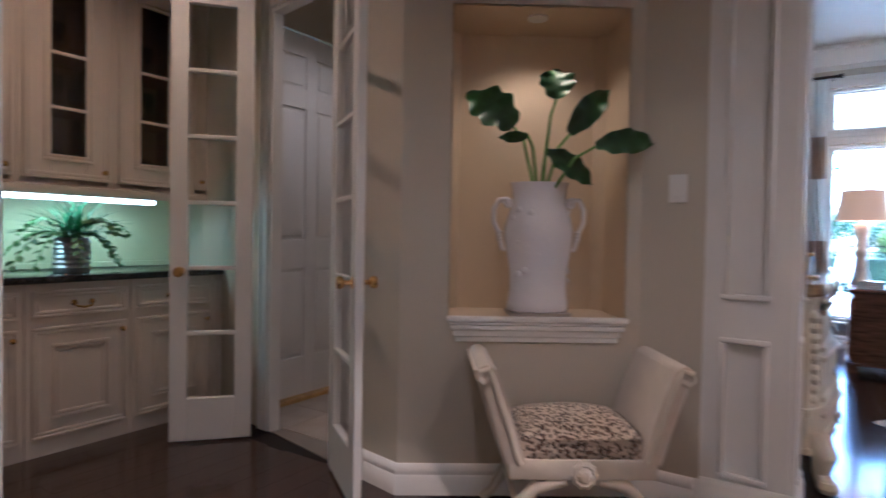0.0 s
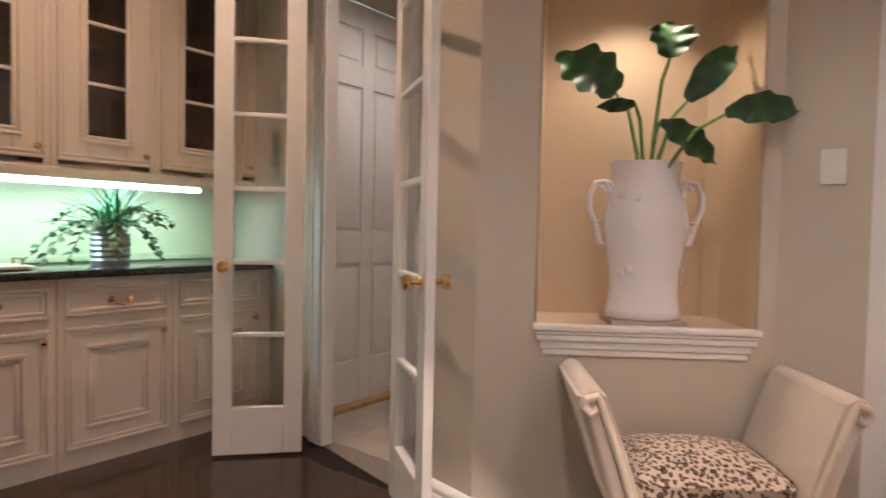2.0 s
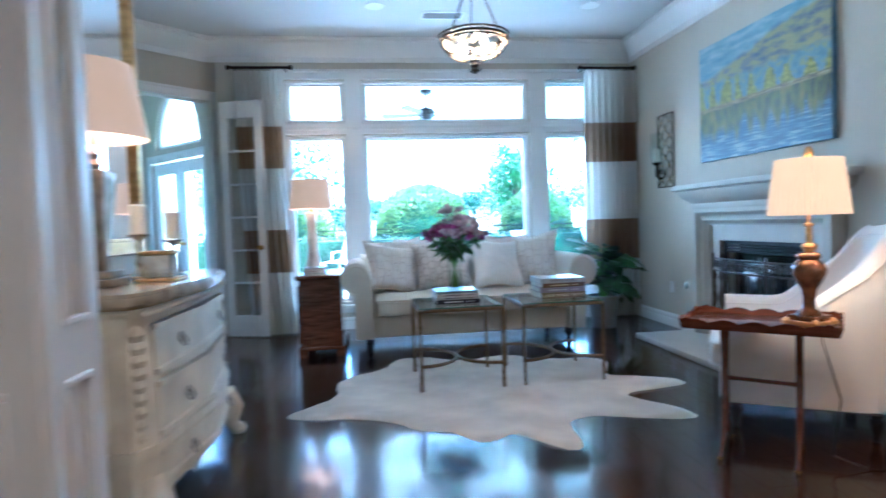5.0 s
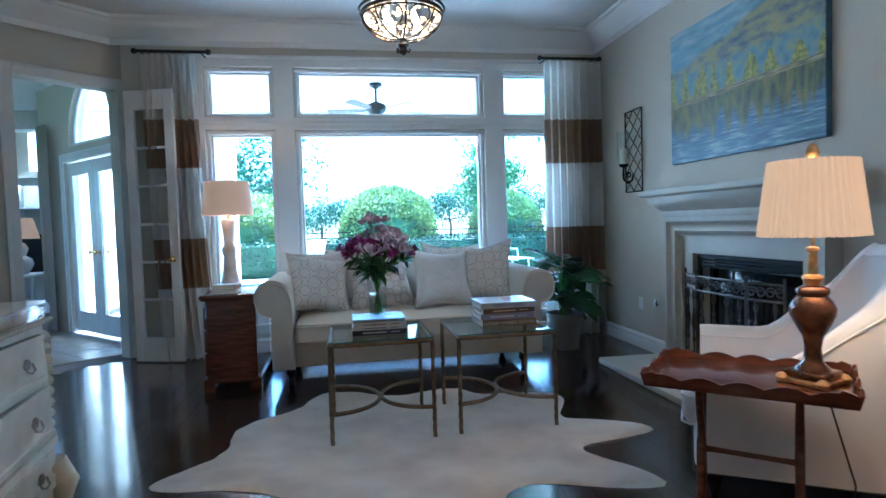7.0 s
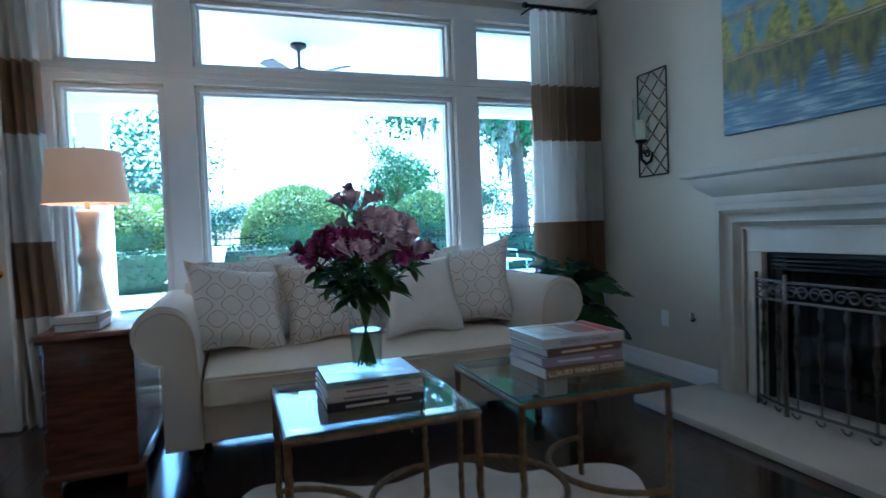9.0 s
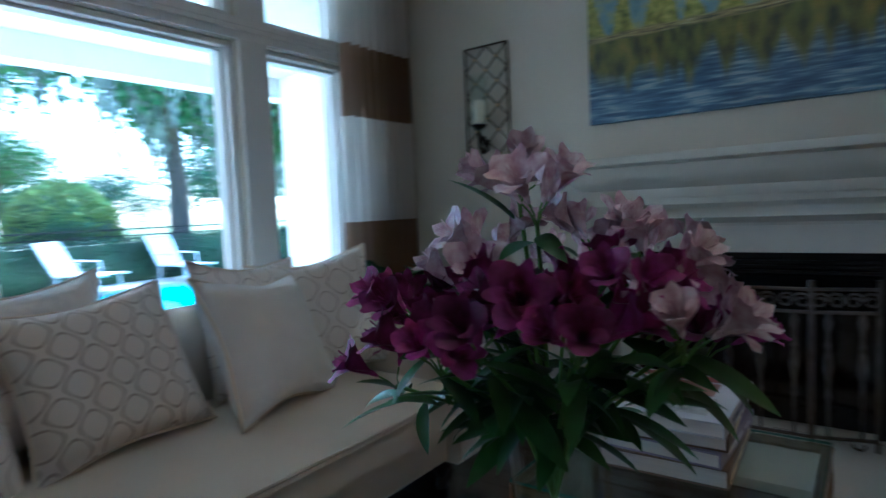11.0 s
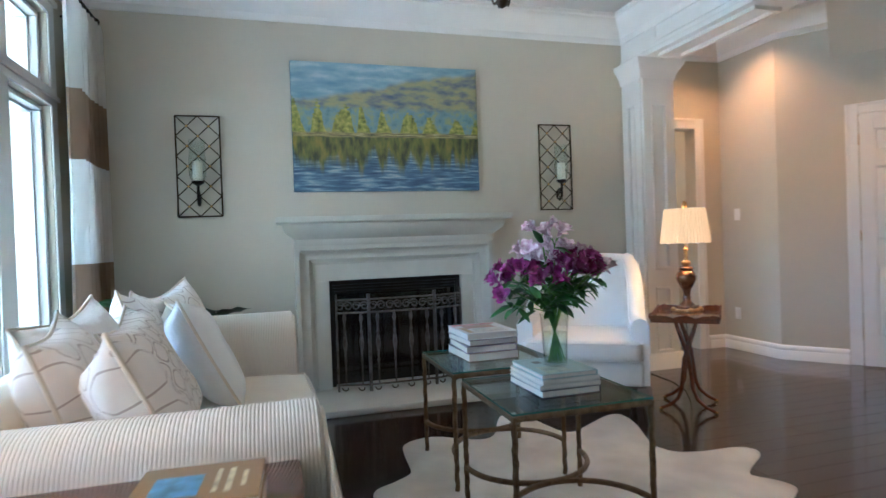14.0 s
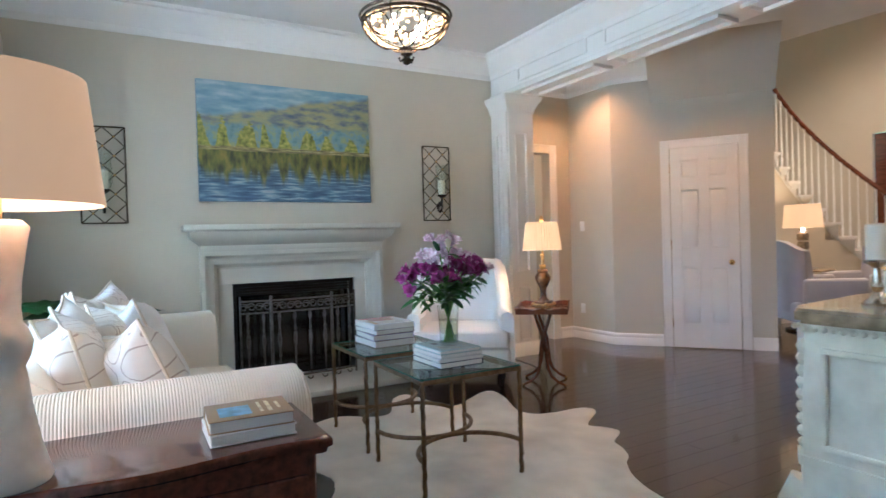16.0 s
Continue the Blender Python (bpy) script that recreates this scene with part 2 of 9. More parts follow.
CROWN = [(0, 0), (0.014, 0), (0.02, 0.03), (0.02, 0.05), (0.045, 0.075), (0.09, 0.13), (0.125, 0.16), (0.13, 0.19), (0.15, 0.2), (0.15, 0.23), (0, 0.23)]
BASE = [(0, 0), (0.02, 0), (0.02, 0.075), (0.014, 0.085), (0.016, 0.095), (0.016, 0.11), (0.008, 0.125), (0, 0.13)]


def casing(bm, a, b, s0, s1, z0, z1, sides="LTR", w=0.09, t=0.02, out=1):
    """Door or window casing on the face of a wall, in its own frame."""
    m = along(a, b)
    for k, (ww, tt) in enumerate(((w, t * 0.7), (w * 0.28, t))):
        off = w - ww if k else 0
        for c in sides:
            y0, y1 = (-tt, 0.0) if out > 0 else (0.0, tt)
            if c == "L":
                rbox(bm, s0 - off - ww, y0, z0, s0 - off, y1, z1 + (w if k else w) - 0.001 * k, 0.004, 1, m)
            if c == "R":
                rbox(bm, s1 + off, y0, z0, s1 + off + ww, y1, z1 + w - 0.001 * k, 0.004, 1, m)
            if c == "T":
                rbox(bm, s0 - w * 0.0 + 0.0005, y0 - 0.0008, z1 + off, s1 - 0.0005, y1, z1 + off + ww, 0.004, 1, m)
            if c == "B":
                rbox(bm, s0 - w, y0, z0 - ww - off, s1 + w, y1, z0 - off, 0.004, 1, m)


# ---- large structure ----
H = 3.1
NL, NC = (-5.30, -5.455), (-4.47, -4.87)      # ends of the wall with the niche
COL_S, COL_N = -4.86, -4.52                    # the two columns and the beam between them
DW_A, DW_B = (-7.6, -5.04), NL                 # wall with the double glass doors
DG_A, DG_B = (-4.55, 0.08), (-6.2, -1.43)      # slanted opening to the breakfast room
DR_A, DR_B = (-0.40, -5.78), (-1.66, -6.73)    # slanted wall with the panelled door
XW = -4.36                                     # wall behind the dresser


def dist(a, b):
    return math.hypot(b[0] - a[0], b[1] - a[1])


# north wall with the large window
N_A = (-4.55, -0.09)
wx = [(-3.83, -3.25), (-3.02, -1.21), (-0.98, -0.39)]
holes = []
for x0, x1 in wx:
    holes += [(x0 - N_A[0] - 0.02, x1 - N_A[0] + 0.02, 0.27, 2.105), (x0 - N_A[0] - 0.02, x1 - N_A[0] + 0.02, 2.225, 2.69)]
wall("wall_north", N_A, (0.16, -0.09), 0, H, 0.25, "cream painted wall around a wide white window", holes)
bm = bmesh.new()
Y0 = -0.09
box(bm, -3.95, Y0 - 0.012, 0.18, -0.27, Y0, 0.2675)
for z0, z1 in ((2.1075, 2.2225), (2.6925, 2.78)):
    rbox(bm, -3.95, Y0 - 0.014, z0, -0.27, Y0, z1, 0.004, 1)
for x0, x1 in ((-3.95, -3.8525), (-3.2275, -3.0425), (-1.1875, -1.0025), (-0.3675, -0.27)):
    rbox(bm, x0, Y0 - 0.013, 0.18, x1, Y0, 2.77, 0.004, 1)
rbox(bm, -3.98, Y0 - 0.05, 0.245, -0.24, Y0 - 0.0005, 0.272, 0.006, 2)
rbox(bm, -3.98, Y0 - 0.03, 2.765, -0.24, Y0 - 0.0005, 2.8, 0.006, 2)
rbox(bm, -3.96, Y0 - 0.028, 2.15, -0.26, Y0 - 0.0145, 2.18, 0.004, 1)
structure("trim_window", bm, M_TRIM, "white painted window casing with sill and transom rail", "trim")
k = 0
for x0, x1 in wx:
    for z0, z1 in ((0.29, 2.085), (2.245, 2.67)):
        k += 1
        win = tagged(new("window_%d" % k), "white fixed window pane in a stepped frame", "window", "window panes of the living room", "structure")
        win.location = (x0, 0, z0)
        w, h = x1 - x0, z1 - z0
        bm = bmesh.new()
        for (ax, az, bx, bz) in ((-0.0195, -0.0195, w + 0.0195, 0.012), (-0.0195, h - 0.012, w + 0.0195, h + 0.0195), (-0.0195, 0.0122, 0.012, h - 0.0122), (w - 0.012, 0.0122, w + 0.0195, h - 0.0122)):
            rbox(bm, ax, -0.05, az, bx, 0.1, bz, 0.006, 1)
        for (ax, az, bx, bz) in ((0.012, 0.012, w - 0.012, 0.03), (0.012, h - 0.03, w - 0.012, h - 0.012), (0.012, 0.0302, 0.03, h - 0.0302), (w - 0.03, 0.0302, w - 0.012, h - 0.0302)):
            rbox(bm, ax, 0.0, az, bx, 0.085, bz, 0.003, 1)
        part("window_frame", bm, M_TRIM, win)
        bm = bmesh.new()
        box(bm, 0.02, 0.064, 0.02, w - 0.02, 0.068, h - 0.02)
        pane = part("pane", bm, M_PANE, win, smooth=0)
        pane.visible_shadow = False

# east wall with the fire opening
FY = -2.345
wall("wall_east", (0.0, -0.09), (0.0, COL_N), 0, H, 0.16, "cream painted wall behind the fireplace", [(1.72, 2.79, 0.05, 0.892)])
# wall behind the dresser, and the slanted opening
wall("wall_west", (XW, COL_S + 0.02), (XW, -2.86), 0, H, 0.16, "cream painted wall behind the dresser")
wall("wall_corner", (XW - 0.16, -2.86), (-6.2, -2.86), 0, H, 0.16, "cream painted wall closing the corner")
wall("wall_side", (-6.2, -2.86), (-6.2, -1.43), 0, H, -0.16, "cream painted wall beside the opening")
DGL = dist(DG_A, DG_B)
wall("wall_opening", DG_B, DG_A, 0, H, 0.16, "cream wall with a wide cased opening", [(1.32, DGL - 0.12, 0, 2.49)])
bm = bmesh.new()
casing(bm, DG_B, DG_A, 1.32, DGL - 0.12, 0, 2.49, out=1, w=0.1)
structure("trim_opening", bm, M_TRIM, "white casing around the wide opening", "trim")
# ceilings
bm = bmesh.new()
prism(bm, [(-7.7, -10.9), (-3.5, -10.9), (-3.5, -7.0), (-1.7, -6.85), (1.5, -6.0), (1.5, 0.16), (-4.45, 0.16), (-6.3, -1.55), (-7.7, -1.55)], H, H + 0.12)
structure("ceiling", bm, M_CEIL, "smooth white ceiling", "ceiling", 0)

# columns and beam
def column(name, x0, x1, label, COL_S=COL_S, COL_N=COL_N):
    t = tagged(new(name), label, "column", "panelled columns", "structure")
    bm = bmesh.new()
    box(bm, x0 + 0.02, COL_S + 0.02, 0, x1 - 0.02, COL_N - 0.02, 2.66)
    w, d = x1 - x0 - 0.04, COL_N - COL_S - 0.04
    for m, ww in ((pose(x0 + 0.02, COL_S + 0.02, 0), w), (pose(x1 - 0.02, COL_S + 0.02, 0, 0, 0, 90), d), (pose(x1 - 0.02, COL_N - 0.02, 0, 0, 0, 180), w), (pose(x0 + 0.02, COL_N - 0.02, 0, 0, 0, 270), d)):
        # rails and stiles stand proud, panels stay back, with a bead
        s = 0.075
        for q in ((0, 0.0, s, 2.5), (ww - s, 0.0, ww, 2.5), (s, 0.0, ww - s, 0.15), (s, 0.71, ww - s, 0.86), (s, 2.3, ww - s, 2.5)):
            box(bm, q[0], -0.02, q[1], q[2], 0.001, q[3], m)
        for z0, z1 in ((0.15, 0.71), (0.86, 2.3)):
            for q in ((s, z0, ww - s, z0 + 0.022), (s, z1 - 0.022, ww - s, z1), (s, z0 + 0.022, s + 0.02, z1 - 0.022), (ww - s - 0.02, z0 + 0.022, ww - s, z1 - 0.022)):
                rbox(bm, q[0], -0.03, q[1], q[2], 0.001, q[3], 0.006, 2, m)
    part("shaft", bm, M_TRIM, t)
    bm = bmesh.new()
    sq = [(x0, COL_S), (x1, COL_S), (x1, COL_N), (x0, COL_N)]
    moulding(bm, sq, [(0, 0), (0.022, 0), (0.022, 0.085), (0.014, 0.1), (0.016, 0.12), (0.004, 0.14), (0, 0.14)], -1, True)
    part("plinth", bm, M_TRIM, t)
    bm = bmesh.new()
    moulding(bm, sq, [(-0.015, 2.5), (0.004, 2.5), (0.008, 2.54), (0.03, 2.58), (0.06, 2.625), (0.065, 2.66), (-0.015, 2.66)], -1, True)
    part("capital", bm, M_TRIM, t)


column("column_east", -0.30, 0.0, "white painted square column with recessed panels", -4.80, -4.455)
BM_S, BM_N = -4.82, -4.455
column("column_west", -4.25, -3.89, "white painted square column with recessed panels")
bm = bmesh.new()
box(bm, -4.5, BM_S + 0.02, 2.662, 0.14, BM_N - 0.02, H)
for x in [-3.86 + 1.16 * i for i in range(3)]:
    for (u0, u1, v0, v1) in ((x + 0.1, x + 1.06, 2.745, 2.9),):
        for yy, sg in ((BM_N - 0.02, 1), (BM_S + 0.02, -1)):
            for q in ((u0, v0, u1, v0 + 0.02), (u0, v1 - 0.02, u1, v1), (u0, v0 + 0.02, u0 + 0.02, v1 - 0.02), (u1 - 0.02, v0 + 0.02, u1, v1 - 0.02)):
                box(bm, q[0], min(yy, yy + sg * 0.012), q[1], q[2], max(yy, yy + sg * 0.012), q[3])
    for q in ((x + 0.08, BM_S + 0.07, x + 1.08, BM_S + 0.1), (x + 0.08, BM_N - 0.1, x + 1.08, BM_N - 0.07), (x + 0.08, BM_S + 0.1, x + 0.11, BM_N - 0.1), (x + 1.05, BM_S + 0.1, x + 1.08, BM_N - 0.1)):
        box(bm, q[0], q[1], 2.635, q[2], q[3], 2.663)
for yy, sg in ((BM_N - 0.02, 1), (BM_S + 0.02, -1)):
    moulding(bm, [(-4.36, yy), (0.0, yy)], [(0, 2.662), (0.014, 2.662), (0.014, 2.70), (0.006, 2.71), (0, 2.71)], sg)
structure("beam", bm, M_TRIM, "white panelled header beam between the columns", "beam")
# crown and base mouldings of the living room
bm = bmesh.new()
moulding(bm, [(0.0, BM_N - 0.02), (0.0, -0.09), (-4.64, -0.09), (-6.05, -1.40)], [(o, 2.87 + z) for o, z in CROWN], 1)
moulding(bm, [(XW, -2.86), (XW, BM_N - 0.02), (0.0, BM_N - 0.02)], [(o, 2.87 + z) for o, z in CROWN], 1)
structure("trim_crown", bm, M_TRIM, "white stepped crown moulding", "trim")
bm = bmesh.new()
moulding(bm, [(0.0, -1.55), (0.0, -0.09), (-4.5, -0.09)], BASE, 1)
moulding(bm, [(0.0, COL_N), (0.0, -3.15)], BASE, 1)
moulding(bm, [(XW, -2.86), (XW, COL_N)], BASE, 1)
structure("baseboard_living", bm, M_TRIM, "white stepped baseboard", "baseboard")

# wall with the niche: front layer with a hole, and the niche behind it
ns0, ns1 = 0.205, 0.955
NZ = 0.745                                     # floor of the niche
wall("wall_niche", NL, NC, 0, H, 0.12, "cream wall with a lit display niche", [(ns0, ns1, NZ - 0.01, 2.06)])
mN = along(NL, NC)
bm = bmesh.new()
d0, d1 = 0.002, 0.36
na, nb = ns0 + 0.004, ns1 - 0.004
arc = [(na, d0), (na, d1 - 0.05), (na + 0.05, d1), (nb - 0.05, d1), (nb, d1 - 0.05), (nb, d0)]
inner = [bm.verts.new((x, y, NZ)) for x, y in arc], [bm.verts.new((x, y, 2.055)) for x, y in arc]
for i in range(len(arc) - 1):
    bm.faces.new((inner[0][i], inner[0][i + 1], inner[1][i + 1], inner[1][i]))
bm.faces.new(inner[0])
bm.faces.new(inner[1])
bmesh.ops.transform(bm, matrix=mN, verts=bm.verts)
sol = structure("wall_niche_lining", bm, M_NICHE, "warm beige plaster lining of the niche", "wall", 0)
sol.modifiers.new("shell", "SOLIDIFY").thickness = 0.003
bm = bmesh.new()
for lo, hi, out, ext in ((0.735, 0.757, 0.036, 0.006), (0.722, 0.734, 0.03, 0.0), (0.700, 0.721, 0.026, -0.006), (0.672, 0.699, 0.016, -0.02), (0.648, 0.671, 0.009, -0.03)):
    rbox(bm, ns0 - ext, -out, lo, ns1 + ext, 0.0, hi, 0.005, 2, mN)
structure("trim_niche_sill", bm, M_TRIM, "white stepped moulding under the niche", "trim")
wall("wall_switch", NC, (-4.22, -4.87), 0, H, 0.16, "cream wall beside the column")
# pantry side: wall with the double glass doors
dwl = dist(DW_A, DW_B)
hs0, hs1 = dist(DW_A, (-6.35, -5.265)), dist(DW_A, (-5.70, -5.383))
wall("wall_pantry_doors", DW_A, DW_B, 0, H, 0.06, "cream wall with a doorway for glass doors", [(hs0, hs1, 0, 2.3)])
bm = bmesh.new()
casing(bm, DW_A, DW_B, hs0, hs1, 0, 2.3, w=0.085)
m = along(DW_A, DW_B)
for q in ((hs0, hs0 + 0.02), (hs1 - 0.02, hs1)):
    box(bm, q[0], -0.001, 0, q[1], 0.061, 2.28, m)
box(bm, hs0, -0.0012, 2.28, hs1, 0.061, 2.3, m)
structure("trim_doorway", bm, M_TRIM, "white door casing of the glass doors", "trim")
wall("wall_pantry_back", (-7.48, -5.05), (-7.48, -8.0), 0, H, -0.12, "pale green wall behind the pantry counter", material=M_GREEN)
wall("wall_pantry_south", (-7.6, -8.0), (-5.1, -8.0), 0, H, -0.12, "cream wall closing the pantry")
wall("wall_pantry_jamb", (-5.12, -8.0), (-5.12, -6.94), 0, H, 0.14, "cream wall at the pantry opening")
bm = bmesh.new()
rbox(bm, -5.28, -6.96, 0, -5.1, -6.925, 2.5, 0.01, 2)
structure("trim_pantry_jamb", bm, M_TRIM, "white jamb of the pantry opening", "trim")
# passage behind the glass doors
wall("wall_passage_west", (-6.69, -5.2), (-6.69, -3.9), 0, 2.75, 0.1, "cream wall with a white closet door", [(0.16, 0.95, 0, 2.39)])
wall("wall_passage_north", (-6.8, -3.9), (-5.3, -3.9), 0, 2.75, 0.1, "cream wall at the end of the passage")
wall("wall_passage_east", (-5.5, -5.28), (-5.5, -3.9), 0, 2.75, -0.1, "cream wall of the passage")
bm = bmesh.new()
box(bm, -6.85, -5.3, 2.75, -5.35, -3.8, 2.85)
structure("ceiling_passage", bm, M_CEIL, "white passage ceiling", "ceiling", 0)
# foyer: east side, slanted wall with the panelled door, and beyond
wall("wall_hall_east", (0.28, COL_S + 0.05), (0.28, -5.78), 0, H, 0.14, "cream hall wall with a doorway", [(0.06, 0.66, 0, 2.2)])
bm = bmesh.new()
casing(bm, (0.28, -5.78), (0.28, COL_S + 0.05), 0.31, 0.9, 0, 2.2, w=0.1, out=-1)
structure("trim_hall_doorway", bm, M_TRIM, "white casing of the hall doorway", "trim")
wall("wall_hall_bay", (0.42, -5.78), DR_A, 0, H, 0.14, "cream hall wall")
drl = dist(DR_A, DR_B)
dd = (0.60, 1.26)
wall("wall_door", DR_A, DR_B, 0, H, 0.14, "cream slanted wall with a white panelled door", [(dd[0], dd[1], 0, 2.11)])
bm = bmesh.new()
casing(bm, DR_A, DR_B, dd[0], dd[1], 0, 2.11, w=0.09, out=1)
structure("trim_door", bm, M_TRIM, "white casing of the panelled door", "trim")
wall("wall_closet", (0.42, -4.6), (0.9, -4.6), 0, H, 0.1, "cream wall behind the hall doorway")
wall("wall_closet_back", (0.9, -4.6), (0.9, -5.9), 0, H, 0.1, "cream wall behind the hall doorway")
# stairwell and closing walls
wall("wall_south", (-8.0, -10.7), (1.4, -10.7), 0, 5.6, -0.15, "cream wall across the stair hall", [(6.55, 7.25, 0, 2.6)])
wall("wall_stairwell", (1.4, -10.7), (1.4, -5.9), 0, 5.6, -0.15, "cream curved stairwell wall")
wall("wall_foyer_west", (-5.12, -10.7), (-5.12, -8.0), 0, H, 0.14, "cream foyer wall")
bm = bmesh.new()
moulding(bm, [(0.28, COL_S), (0.28, -4.87)], BASE, -1)
moulding(bm, [(0.28, -5.58), (0.28, -5.78), DR_A, (DR_A[0] + (DR_B[0] - DR_A[0]) * 0.32, DR_A[1] + (DR_B[1] - DR_A[1]) * 0.32)], BASE, -1)
moulding(bm, [(DR_A[0] + (DR_B[0] - DR_A[0]) * 0.86, DR_A[1] + (DR_B[1] - DR_A[1]) * 0.86), DR_B], BASE, -1)
moulding(bm, [(DW_B[0] - 0.3, DW_B[1] + 0.055), NL, NC, (-4.24, -4.87)], BASE, -1)
structure("baseboard_foyer", bm, M_TRIM, "white stepped baseboard", "baseboard")
bm = bmesh.new()
moulding(bm, [(0.28, COL_S), (0.28, -5.78), DR_A, DR_B], [(o, 2.87 + z) for o, z in CROWN], -1)
structure("trim_crown_hall", bm, M_TRIM, "white crown moulding in the hall", "trim")
# underside of the stair flight over the slanted wall
bm = bmesh.new()
m = along(DR_A, DR_B)
prof = [(0.001, 2.62), (-0.6, H), (0.001, H)]
v0 = [bm.verts.new(m @ Vector((0.42, y, z))) for y, z in prof]
v1 = [bm.verts.new(m @ Vector((1.6, y, z))) for y, z in prof]
bm.faces.new(v0), bm.faces.new(v1[::-1])
for i in range(3):
    bm.faces.new((v0[i], v0[(i + 1) % 3], v1[(i + 1) % 3], v1[i]))
structure("ceiling_stair_soffit", bm, M_WALL, "sloping cream underside of the stairs", "ceiling", 0)

# floors: slabs, planks and tiles come last in the file
bm = bmesh.new()
prism(bm, [(-8.0, -10.8), (1.5, -10.8), (1.5, 0.0), (-4.55, 0.0), (-6.2, -1.5), (-8.0, -1.5)], -0.2, -0.006)
FLOOR = structure("floor", bm, M_GAP, "dark espresso wood plank floor with a satin gloss", "floor", 0)


# ---- cloth, paper and finish materials ----
def tex(m, kind, **kw):
    """Add a texture node fed by the object's own coordinates; returns it with the tree."""
    n, l = m.node_tree.nodes, m.node_tree.links
    t = n.new(kind)
    mp = n.new("ShaderNodeMapping")
    tc = n.new("ShaderNodeTexCoord")
    l.new(tc.outputs["Object"], mp.inputs[0])
    l.new(mp.outputs[0], t.inputs["Vector"])
    for key, value in kw.items():
        t.inputs[key].default_value = value
    return n, l, t, mp


def ribbed(name, col, rough=0.9, scale=60, axis="X", strength=0.5):
    m = mat(name, col, rough, var=0.03, scale=5, sheen=0.3)
    n, l, t, mp = tex(m, "ShaderNodeTexWave", Scale=scale)
    t.bands_direction = axis
    b = n.new("ShaderNodeBump")
    b.inputs["Strength"].default_value, b.inputs["Distance"].default_value = strength, 0.006
    l.new(t.outputs["Fac"], b.inputs["Height"])
    l.new(b.outputs[0], n["Principled BSDF"].inputs["Normal"])
    return m


def ringed(name, base, ink, step, levels, width=0.10):
    """Cloth embroidered with a lattice of linked rings."""
    m = mat(name, base, 0.85, var=0.04, scale=6, bump=0.15, bscale=300, sheen=0.2)
    n, l = m.node_tree.nodes, m.node_tree.links
    tc, sep = n.new("ShaderNodeTexCoord"), n.new("ShaderNodeSeparateXYZ")
    l.new(tc.outputs["Object"], sep.inputs[0])

    def val(op, *args):
        q = n.new("ShaderNodeMath")
        q.operation = op
        for i, s in enumerate(args):
            if isinstance(s, (int, float)):
                q.inputs[i].default_value = s
            else:
                l.new(s, q.inputs[i])
        return q.outputs[0]

    k = 2 * math.pi / step
    cx = val("COSINE", val("MULTIPLY", sep.outputs["X"], k))
    cz = val("COSINE", val("MULTIPLY", sep.outputs["Z"], k))
    f = val("ADD", cx, cz)
    line = None
    for lev in levels:
        g = val("LESS_THAN", val("ABSOLUTE", val("SUBTRACT", f, lev)), width)
        line = g if line is None else val("MAXIMUM", line, g)
    b = n["Principled BSDF"]
    old = b.inputs["Base Color"].links[0].from_socket
    mx = n.new("ShaderNodeMix")
    mx.data_type = "RGBA"
    l.new(line, mx.inputs["Factor"])
    l.new(old, mx.inputs[6])
    mx.inputs[7].default_value = (*ink, 1)
    l.new(mx.outputs[2], b.inputs["Base Color"])
    return m


def leopard(name):
    m = mat(name, (0.62, 0.52, 0.40), 0.85, var=0.06, scale=8, sheen=0.3)
    n, l, t, mp = tex(m, "ShaderNodeTexVoronoi", Scale=68.0)
    nz = n.new("ShaderNodeTexNoise")
    nz.inputs["Scale"].default_value = 62
    l.new(mp.outputs[0], nz.inputs["Vector"])
    ad = n.new("ShaderNodeMath")
    ad.operation = "MULTIPLY_ADD"
    l.new(nz.outputs["Fac"], ad.inputs[0])
    ad.inputs[1].default_value = 0.5
    l.new(t.outputs["Distance"], ad.inputs[2])
    r = n.new("ShaderNodeValToRGB")
    e = r.color_ramp.elements
    e[0].position, e[0].color = 0.0, (0.20, 0.115, 0.07, 1)
    e[1].position, e[1].color = 0.50, (0.20, 0.115, 0.07, 1)
    for p, c in ((0.53, (0.03, 0.02, 0.018, 1)), (0.70, (0.03, 0.02, 0.018, 1)), (0.75, (0.62, 0.52, 0.40, 1))):
        x = e.new(p)
        x.color = c
    l.new(ad.outputs[0], r.inputs[0])
    l.new(r.outputs[0], n["Principled BSDF"].inputs["Base Color"])
    return m


M_SOFA = ribbed("ivory_corduroy", (0.76, 0.70, 0.60), scale=36, axis="Y")
M_SEAT = mat("ivory_cloth", (0.74, 0.665, 0.545), 0.85, var=0.04, scale=5, bump=0.15, bscale=350, sheen=0.3)
M_CHAIR = mat("white_upholstery", (0.85, 0.84, 0.82), 0.8, var=0.02, scale=4, bump=0.1, bscale=350, sheen=0.2)
M_PILLOW1 = ringed("embroidered_cloth", (0.80, 0.76, 0.71), (0.47, 0.41, 0.37), 0.15, (0.75, -0.35), 0.10)
M_PILLOW2 = ringed("ring_cloth", (0.78, 0.73, 0.67), (0.45, 0.39, 0.34), 0.115, (0.45, -0.45), 0.17)
M_PILLOW3 = mat("white_quilted_cloth", (0.84, 0.83, 0.81), 0.8, var=0.03, scale=12, bump=0.6, bscale=26, sheen=0.2)
M_LEOPARD = leopard("leopard_velvet")
M_VELVET = mat("cream_velvet", (0.62, 0.54, 0.44), 0.8, var=0.06, scale=9, bump=0.1, bscale=200, sheen=0.6)
M_MAHOG = mat("mahogany", (0.105, 0.035, 0.018), 0.22, var=0.4, scale=7, bump=0.04, bscale=30, stretch=(1, 7, 7), coat=0.5)
